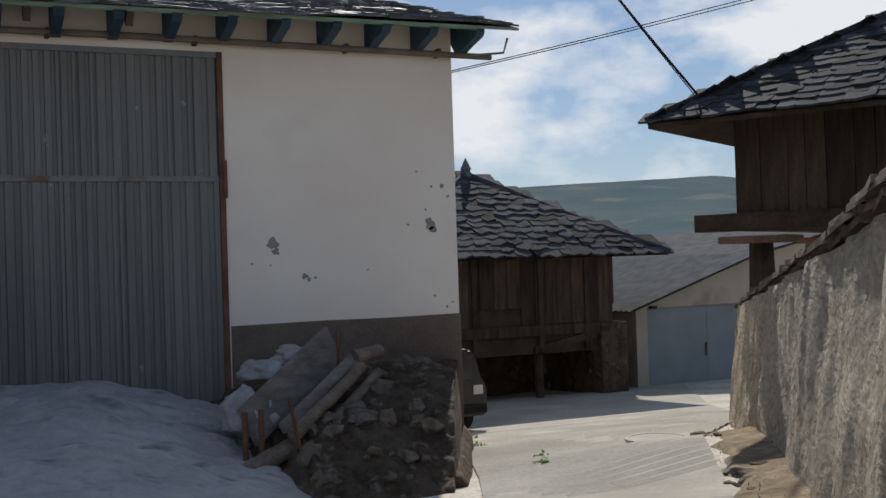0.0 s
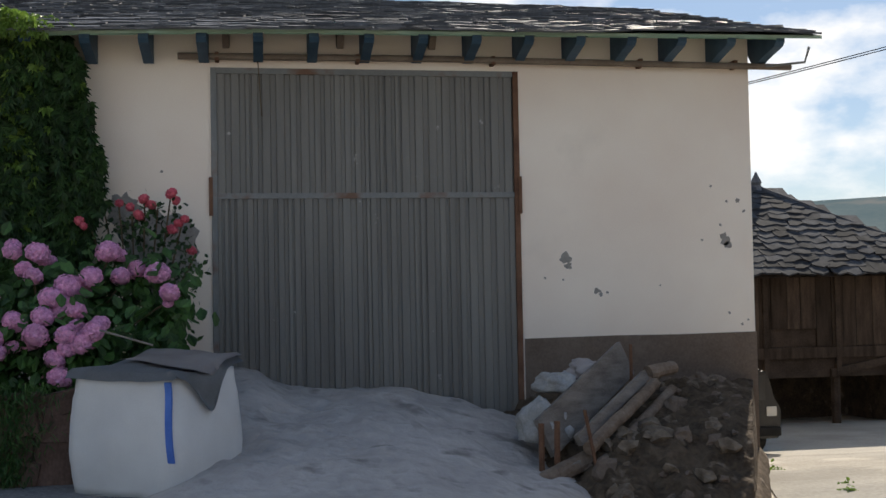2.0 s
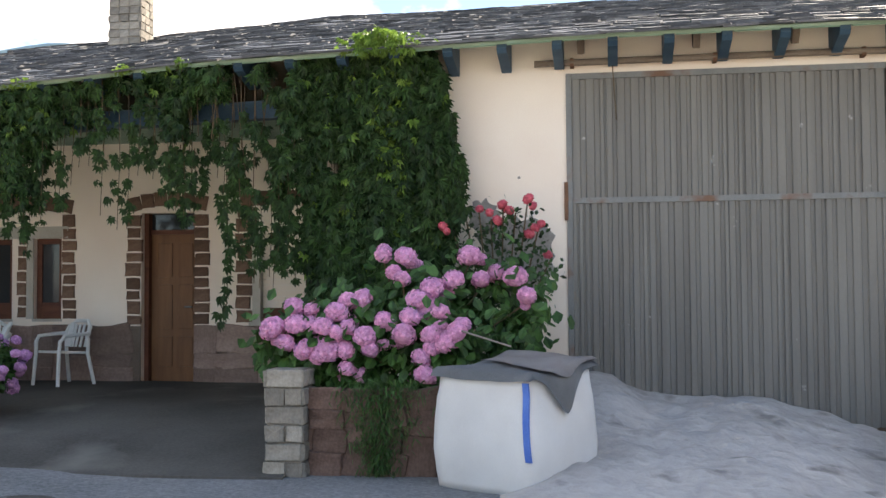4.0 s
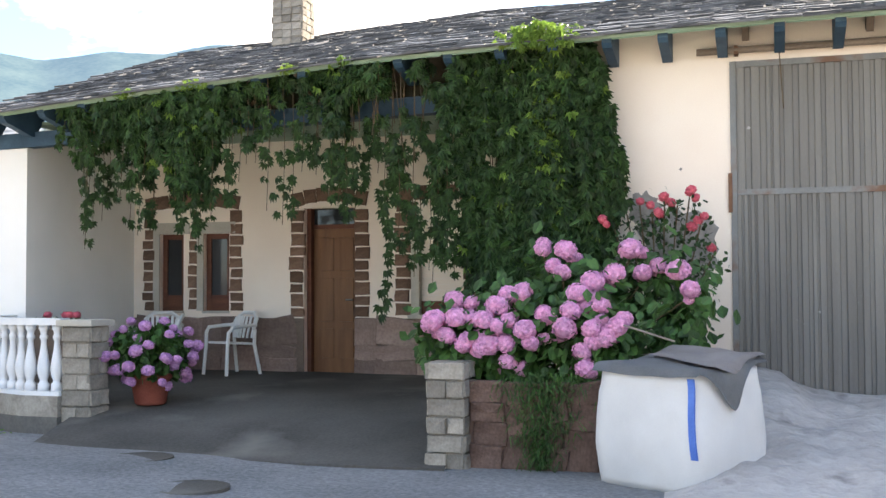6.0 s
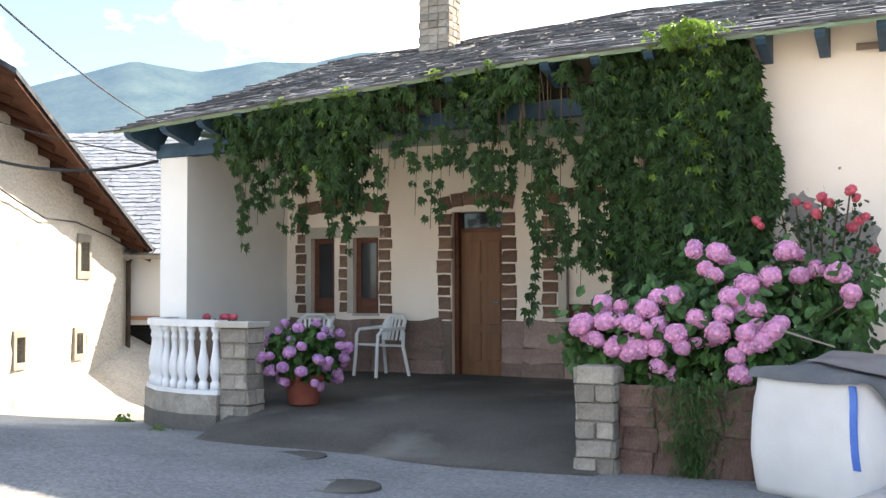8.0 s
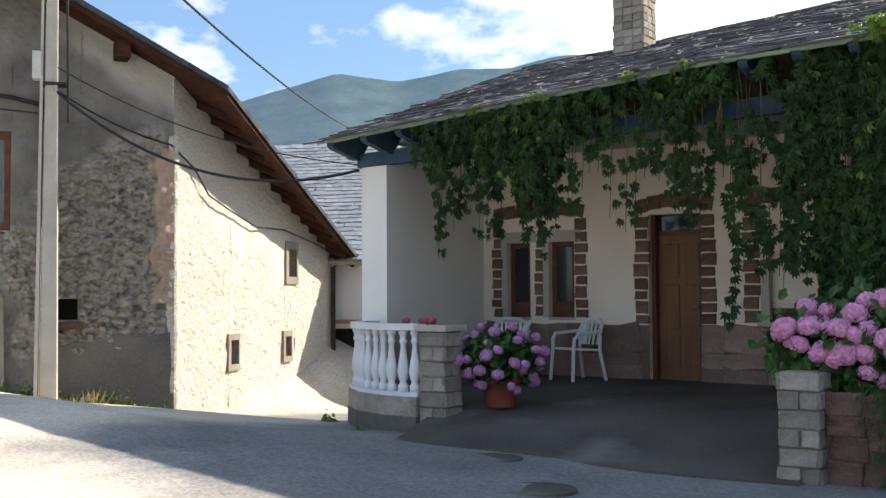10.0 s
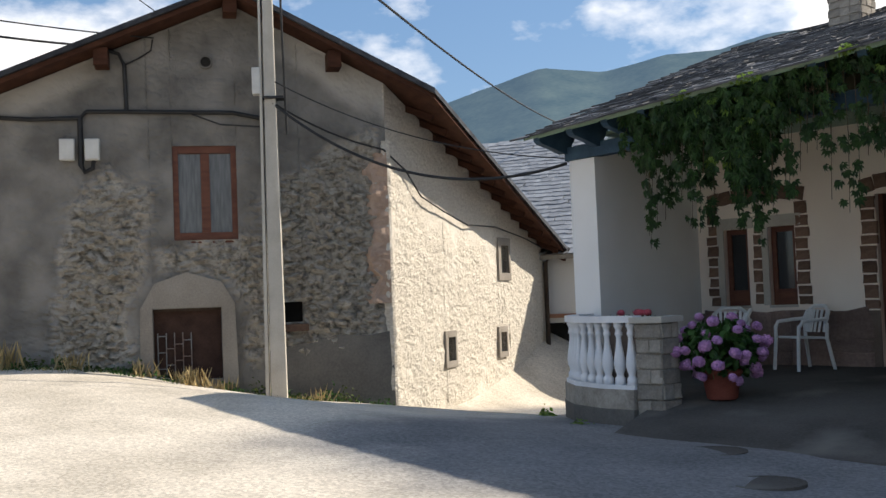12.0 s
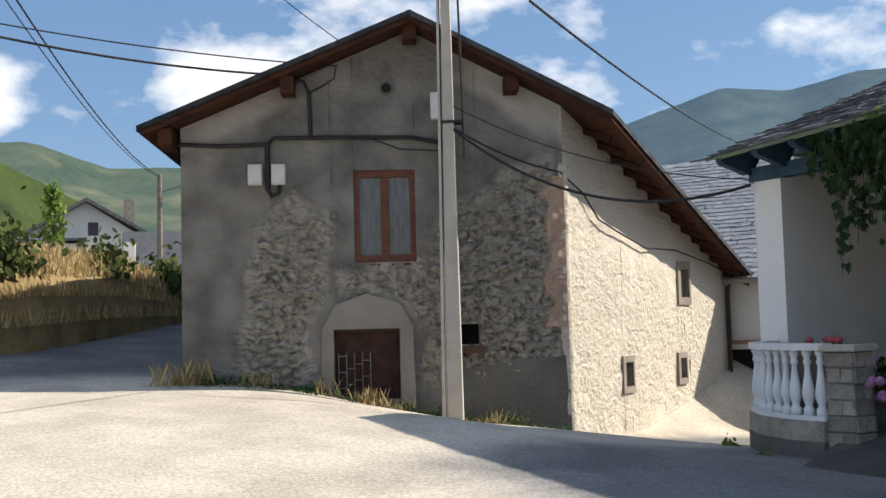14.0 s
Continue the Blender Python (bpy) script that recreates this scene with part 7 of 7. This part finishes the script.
part("brace_beam", prism([(11.0, -0.35), (12.94, 0.02), (12.94, 0.16), (11.0, -0.2)], 0.12, pose(0, OY0 - 0.05, 0)), OLD_BEAM, old_house)
part("stone_end", between(12.55, 13.2, OY0 - 0.1, OY1, -2.0, 0.22, 0.05), EARTH, old_house, "rough stone end pier")
part("stone_back", between(OX0, 12.3, 22.0, 22.4, -2.0, -0.3), EARTH, old_house, "dark stone wall of an open undercroft")
part("stone_front", between(OX0, 9.3, OY0, OY0 + 0.4, -2.0, -0.6), QUOIN, old_house)
for x in (9.5, 11.2):
    part("prop", tube([(x, OY0 + 0.2, -2), (x, OY0 + 0.2, -0.3)], 0.09, 8), OLD_BEAM, old_house)
RX0, RX1, RY0, RY1 = 7.2, 14.0, 19.35, 25.5
OT = Vector((10.75, 22.4, 3.50))
bm = bmesh.new()
ring = [bm.verts.new((x, y, 1.60)) for x, y in ((RX0, RY0), (RX1, RY0), (RX1, RY1), (RX0, RY1))]
tip = bm.verts.new(OT)
for k in range(4):
    bm.faces.new((ring[k], ring[(k + 1) % 4], tip))
bm.faces.new(ring[::-1])
part("roof", bm, OLD_BEAM, old_house)
for x in (RX0, RX1):
    part("hip_cap", tube([(x, RY0, 1.66), ((x + OT.x) / 2, (RY0 + OT.y) / 2, (1.66 + OT.z) / 2 - 0.02), (OT.x, OT.y, OT.z + 0.05)], 0.09, 6), SLATE_DARK, old_house)
part("finial", lathe([(0.20, 0), (0.14, 0.10), (0.10, 0.14), (0.13, 0.2), (0.05, 0.36), (0.01, 0.44)], pose(OT.x, OT.y, OT.z - 0.02), 8), SLATE, old_house, "stone finial")

# ---- garage ----
garage = thing("garage", "low garage with a corrugated roof and a pale metal gate", "garage")
GG = pose(14.05, 20.75, 0, 0, 0, 2)
set_at(part("front_wall", wall_with_holes([(0, -2.2), (6.4, -2.2), (6.4, 2.15), (3.2, 1.50), (0, 0.46)], [(0.30, 5.2, -2.2, 0.42)], 0.25, Matrix()), GARAGE_WALL, garage), GG)
gate = set_at(part("gate", between(0.30, 2.05, 0.10, 0.14, -2.2, 0.42), GATE, garage, "pale blue-grey metal gate"), GG)
part("leaf", between(2.06, 5.2, 0.10, 0.14, -2.2, 0.42), GATE, gate)
part("gate_handle", between(1.98, 2.02, 0.06, 0.1, -0.75, -0.45), RUST, gate)
set_at(part("side_wall", between(0, 0.25, 0.25, 9, -2.2, 0.46), GARAGE_WALL, garage), GG)
set_at(part("soffit", between(0.35, 0.5, -0.12, 0.0, 0.40, 0.46), OLD_BEAM, garage), GG)
bm = bmesh.new()
nr, rows2 = 90, []
for i in range(nr + 1):
    y = -0.35 + 9.3 * i / nr
    wv = 0.02 * math.cos(i * math.pi)
    rows2.append([bm.verts.new((x, y, (0.50 + 0.325 * x) + h + wv)) for x, h in ((-0.35, 0.0), (3.3, 0.0), (6.6, -0.4), (6.6, -0.44), (3.3, -0.04), (-0.35, -0.04))])
for a0, b0 in zip(rows2, rows2[1:]):
    for k in range(6):
        bm.faces.new((a0[k], b0[k], b0[(k + 1) % 6], a0[(k + 1) % 6]))
bmesh.ops.recalc_face_normals(bm, faces=bm.faces)
set_at(part("roof", bm, FIBRO, garage, "grey corrugated cement roof"), GG)

# ---- parked vehicle behind the barn corner ----
car = thing("parked_car", "black off-road car parked behind the barn corner", "car", at=(6.75, 15.2, ground_z(6.5, 15.4)))
car.scale = (0.86, 0.92, 0.78)
bm = bmesh.new()
prism([(-1.0, 0.35), (1.0, 0.35), (1.02, 0.95), (0.92, 1.05), (0.80, 1.55), (0.70, 1.66), (-0.70, 1.66), (-0.80, 1.55), (-0.92, 1.05), (-1.02, 0.95)], 3.9, None, bm)
bmesh.ops.bevel(bm, geom=bm.edges, offset=0.04, segments=2, affect="EDGES")
body = part("body", bm, CAR_BLACK, car)
part("windscreen", between(-0.72, 0.72, -0.012, -0.002, 1.08, 1.55, 0.002), GLASS, body)
for s in (-0.82, 0.82):
    part("lamp", between(s - 0.09, s + 0.09, -0.03, -0.003, 0.78, 0.96, 0.01), BOX_GREY, body, "square glass lamp")
    for y in (0.7, 3.1):
        w = part("wheel", lathe([(0.0, -0.11), (0.30, -0.11), (0.36, -0.08), (0.36, 0.08), (0.30, 0.11), (0.0, 0.11)], pose(s * 1.0, y, 0.36, 0, 90, 0), 20), TYRE, car)
        part("rim", lathe([(0.0, -0.005), (0.2, -0.005), (0.2, 0.005), (0.0, 0.005)], pose(s * 1.0 + math.copysign(0.12, s), y, 0.36, 0, 90, 0), 16), GREY_PAINT, w)
part("bumper", between(-0.95, 0.95, -0.10, -0.005, 0.42, 0.58, 0.02), TYRE, car)

# ---- concrete lane and covers ----


def lane_patch():
    bm = bmesh.new()
    nu, nv = 40, 150
    g = []
    for i in range(nu + 1):
        col = []
        for j in range(nv + 1):
            y = 4.0 + 16.4 * j / nv
            left = curve((5, 7, 9, 11.5, 14, 20.4), (3.0, 3.6, 4.5, 5.5, 5.6, 5.6), y)
            right = curve((5, 6.5, 8.5, 10.3, 12, 20.4), (4.6, 5.3, 6.6, 8.0, 10.0, 15.0), y)
            x = left + (right - left) * i / nu
            groove = 0.020 if (j % 2 and 7.0 < y < 14.5 and noise.noise((x * 1.1, y * 1.1, 3)) > -0.35) else 0.0
            col.append(bm.verts.new((x, y, ground_z(x, y) + 0.030 - groove)))
        g.append(col)
    for i in range(nu):
        for j in range(nv):
            bm.faces.new((g[i][j], g[i + 1][j], g[i + 1][j + 1], g[i][j + 1]))
    return tagged(part("road", bm, LANE), "ribbed pale concrete lane running downhill", "road", kind="structure")


lane_patch()


def cover(x, y, r, lift, mat, label):
    c = thing("manhole_cover", label, "manhole cover", at=(x, y, ground_z(x, y) + lift))
    part("ring", lathe([(r, -0.03), (r, 0.004), (r * 0.88, 0.004), (r * 0.88, 0.0), (r * 0.1, 0.001)], None, 28), mat, c)


cover(6.85, 9.6, 0.34, 0.045, CONCRETE, "round pale manhole cover in a concrete lane")
cover(-5.43, 8.6, 0.30, 0.002, PORCH_FLOOR, "round dark manhole cover in the road")
cover(-4.31, 7.52, 0.30, 0.002, PORCH_FLOOR, "round dark manhole cover in the road")

# ---- up the road: bank, hedge and far houses ----
bm = bmesh.new()
line = [(-19.9, 1.5, 1.0, 2.2), (-20.9, 3.8, 1.05, 2.3), (-22.3, 6.0, 1.2, 2.35), (-25.2, 8.4, 1.4, 2.2), (-28.2, 10.7, 1.6, 1.7), (-33, 14.2, 1.9, 0.7)]
rows3 = []
for k in range(41):
    f = k / 40 * (len(line) - 1)
    i = min(int(f), len(line) - 2)
    t = f - i
    x, y, z, h = (line[i][c] * (1 - t) + line[i + 1][c] * t for c in range(4))
    row = []
    for j, (dx, dz) in enumerate(((0, -0.3), (0.15, 0.25), (0.5, 0.55), (0.9, 0.75), (1.8, 0.92), (4, 1.0), (12, 1.15), (30, 1.3))):
        nz = 0.25 * noise.noise((x * 0.6, y * 0.6, j))
        row.append(bm.verts.new((x - dx + nz, y + dx * 0.25, z + dz * h + nz * (0.6 if j else 0))))
    rows3.append(row)
for a0, b0 in zip(rows3, rows3[1:]):
    for j in range(7):
        bm.faces.new((a0[j], a0[j + 1], b0[j + 1], b0[j]))
bmesh.ops.recalc_face_normals(bm, faces=bm.faces)
tagged(part("grassy_bank", bm, BANK, smooth=True), "steep bank of dry grass beside the road", "bank")
gf, gg = Foliage("blade"), Foliage("broad")
for _ in range(9000):
    k = rr.uniform(0, 1)
    i = min(int(k * 5), 4)
    t = k * 5 - i
    x, y, z, h = (line[i][c] * (1 - t) + line[i + 1][c] * t for c in range(4))
    dx, dz = rr.choice(((0.2, 0.28), (0.5, 0.52), (0.9, 0.72), (1.3, 0.82), (1.8, 0.9), (3.0, 0.95)))
    gf.add((x - dx + rr.uniform(-0.3, 0.2), y + dx * 0.25 + rr.uniform(-0.3, 0.3), z + dz * h - 0.05), rr.uniform(0.14, 0.38), rr.uniform(-180, 180), rr.uniform(-30, 15), rr.uniform(-20, 20))
for _ in range(2600):
    k = rr.choice((0.30, 0.36, 0.62, 0.84, 0.88, 0.9)) + rr.gauss(0, 0.018)
    i = min(int(k * 5), 4)
    t = k * 5 - i
    x, y, z, h = (line[i][c] * (1 - t) + line[i + 1][c] * t for c in range(4))
    gg.add((x - 0.9 + rr.gauss(0, 0.35), y + rr.gauss(0, 0.3), z + 0.75 * h + abs(rr.gauss(0.25, 0.35))), rr.uniform(0.12, 0.25), rr.uniform(-180, 180), rr.uniform(-70, 10), rr.uniform(-40, 40))
grass = thing("bank_grass", "tall dry grass and green brambles on a road bank", "grass", kind="stuff")
gf.make("dry_blades", DRY_GRASS, grass)
gg.make("brambles", GREEN_GRASS, grass)

far_house = thing("far_house", "white house with a low slate gable roof up the road", "house", at=(-66.5, 20.5, 0))
far_house.rotation_euler = (0, 0, radians(74))
part("wall", prism([(-3.6, 0.5), (3.4, 0.5), (3.4, 7.6), (0.2, 9.6), (-3.6, 7.4)], 8), FAR_WHITE, far_house)
part("roof", prism([(-4.2, 7.25), (0.2, 9.85), (4.3, 7.5), (4.3, 7.3), (0.2, 9.62), (-4.2, 7.05)], 9, pose(0, -0.7, 0)), SLATE, far_house)
part("porch_roof", prism([(-4.4, 7.0), (0.2, 7.2), (0.2, 7.35), (-4.4, 7.15)], 2.0, pose(0, -1.6, 0)), SLATE, far_house)
part("annex", between(-3.6, -0.2, -1.4, 0, 0.5, 7.0), FAR_WHITE, far_house)
part("chimney", between(2.6, 3.2, 3, 3.6, 8.2, 10.2), GREY_STONE, far_house)
for x, z0, z1, w in ((1.3, 4.6, 6.4, 1.7), (0.6, 7.6, 8.4, 0.6), (-2.3, 4.9, 6.3, 0.9), (-1.0, 4.9, 6.3, 0.5)):
    y = -1.42 if x < -0.2 else -0.02
    w2 = part("window", between(x - w / 2, x + w / 2, y, y + 0.05, z0, z1), GLASS, far_house)
    part("window_frame", between(x - 0.04, x + 0.04, y - 0.02, y - 0.002, z0, z1), RED_WOOD, w2)
low_house = thing("low_white_house", "low white house with a grey slate roof", "house", at=(-43.5, 16.8, 0))
low_house.rotation_euler = (0, 0, radians(70))
part("wall", between(-1.5, 5, 0, 5, 1.6, 4.2), FAR_WHITE, low_house)
part("roof", prism([(0, 0), (6, 2.0), (6, 2.12), (0, 0.12)], 7.2, pose(5.4, -0.4, 4.15, 0, 0, 90)), SLATE, low_house)
part("gate_pier", between(-1.7, -1.2, -0.3, 0.2, 2.2, 5.3, 0.03), FAR_WHITE, low_house)
street = thing("street_lamp", "slim grey concrete street lamp pole by the road", "street lamp", at=(-42.05, 16.0, 2.0))
part("pole", tube([(0, 0, -0.5), (0, 0, 5.9)], 0.14, 8, taper=0.7), DRIFT, street)
part("arm", tube([(0, 0, 5.2), (0.5, 0.9, 5.5)], 0.04, 6), GREY_PAINT, street)
part("lamp_head", block(pose(0.6, 1.1, 5.5, 0, 0, -60), 0.5, 0.18, 0.1, 0.03), BOX_GREY, street)


def young_tree(x, y, z, h, seed):
    rt = random.Random(seed)
    tr = thing("young_tree", "slender young tree with light green leaves", "tree", at=(x, y, z))
    bm = tube([(0, 0, -0.3), (0.1, 0, h * 0.5), (0.2, 0.1, h)], 0.09, 7, taper=0.3)
    f = Foliage("broad")
    for k in range(14):
        t = 0.4 + 0.6 * k / 14
        a0 = k * 2.4
        end = Vector((0.2 * t + math.cos(a0) * 0.75 * (1.2 - t), math.sin(a0) * 0.75 * (1.2 - t), h * t + 0.55))
        tube([(0.2 * t, 0, h * t), end], 0.03, 5, bm, 0.4)
        for _ in range(45):
            p = Vector((0.2 * t, 0, h * t)).lerp(end, rt.uniform(0.4, 1.1)) + Vector((rt.gauss(0, 0.12), rt.gauss(0, 0.12), rt.gauss(0, 0.12)))
            f.add(p, rt.uniform(0.14, 0.25), rt.uniform(-180, 180), rt.uniform(-70, 10), 0)
    part("trunk", bm, STEM, tr)
    f.make("crown", LEAF_BRIGHT, tr)


young_tree(-47.0, 13.2, 3.6, 4.0, 3)


def dark_tree(x, y, z, h, r, seed):
    rt = random.Random(seed)
    tr = thing("broadleaf_tree", "dark green broadleaf tree behind the village houses", "tree", "far trees", at=(x, y, z))
    bm = tube([(0, 0, -1), (0.1, 0, h * 0.4), (0, 0.2, h * 0.8)], r * 0.09, 7, taper=0.3)
    f = Foliage("broad")
    for k in range(9):
        a0 = k * 2.4
        c = Vector((math.cos(a0) * r * 0.55, math.sin(a0) * r * 0.55, h * (0.45 + 0.5 * rt.random())))
        tube([(0, 0, h * 0.35), c], r * 0.04, 5, bm, 0.4)
        for _ in range(130):
            d = Vector((rt.gauss(0, 1), rt.gauss(0, 1), rt.gauss(0, 0.8))).normalized() * r * 0.5 * rt.uniform(0.5, 1.0)
            f.add(c + d, r * rt.uniform(0.10, 0.20), rt.uniform(-180, 180), rt.uniform(-80, 10), 0)
    part("trunk", bm, STEM, tr)
    f.make("crown", LEAF_SHRUB, tr)


for i, (x, y, z, h, r) in enumerate(((-72, 9, 4, 6, 2.6), (-75, 12, 2.5, 7, 2.6), (-69, 30, 3, 5.5, 2.4), (-58, 24, 2.5, 4.5, 2.0), (-64, 31, 3, 5, 2.4), (-60, 6, 3.6, 3.2, 1.8))):
    dark_tree(x, y, z, h, r, i)

# ---- slates, piece by piece ----


def farm_roof(u, v):
    x, y = -9.55 + u * 15.65, EAVE_Y - 0.07 + v * (16.75 - EAVE_Y)
    return Vector((x, y, roof_at(x, y) + 0.03 * noise.noise((x * 0.6, y * 0.6, 5))))


slate_roof(farm_deck, farm_roof, 52, 26, 0.30, 0.23, 0.018, 260, 1)
slate_roof(old_house, lambda u, v: Vector((RX0 + (RX1 - RX0) * u, RY0 - 0.05 + (OT.y - RY0) * v, 1.62 + (OT.z - 1.60) * v)), 20, 15, 0.36, 0.30, 0.028, 60, 2,
           inside=lambda u, v: RX0 + (OT.x - RX0) * v <= RX0 + (RX1 - RX0) * u <= RX1 - (RX1 - OT.x) * v, mat=SLATE_DARK)
slate_roof(granary, lambda u, v: GR @ Vector((size * u, -0.04 + size / 2 * v, 3.16 + (AP.z - 3.16) * v)), 20, 16, 0.28, 0.18, 0.022, 100, 4, inside=lambda u, v: v / 2 <= u <= 1 - v / 2, mat=SLATE_DARK)
slate_roof(granary, lambda u, v: GR @ Vector((-0.04 + size / 2 * v, size * (1 - u), 3.16 + (AP.z - 3.16) * v)), 20, 16, 0.28, 0.18, 0.022, 0, 5, inside=lambda u, v: v / 2 <= u <= 1 - v / 2, mat=SLATE_DARK)
slate_roof(behind, behind_roof, 36, 30, 0.27, 0.25, 0.010, 0, 6, mat=PALE_SLATE)
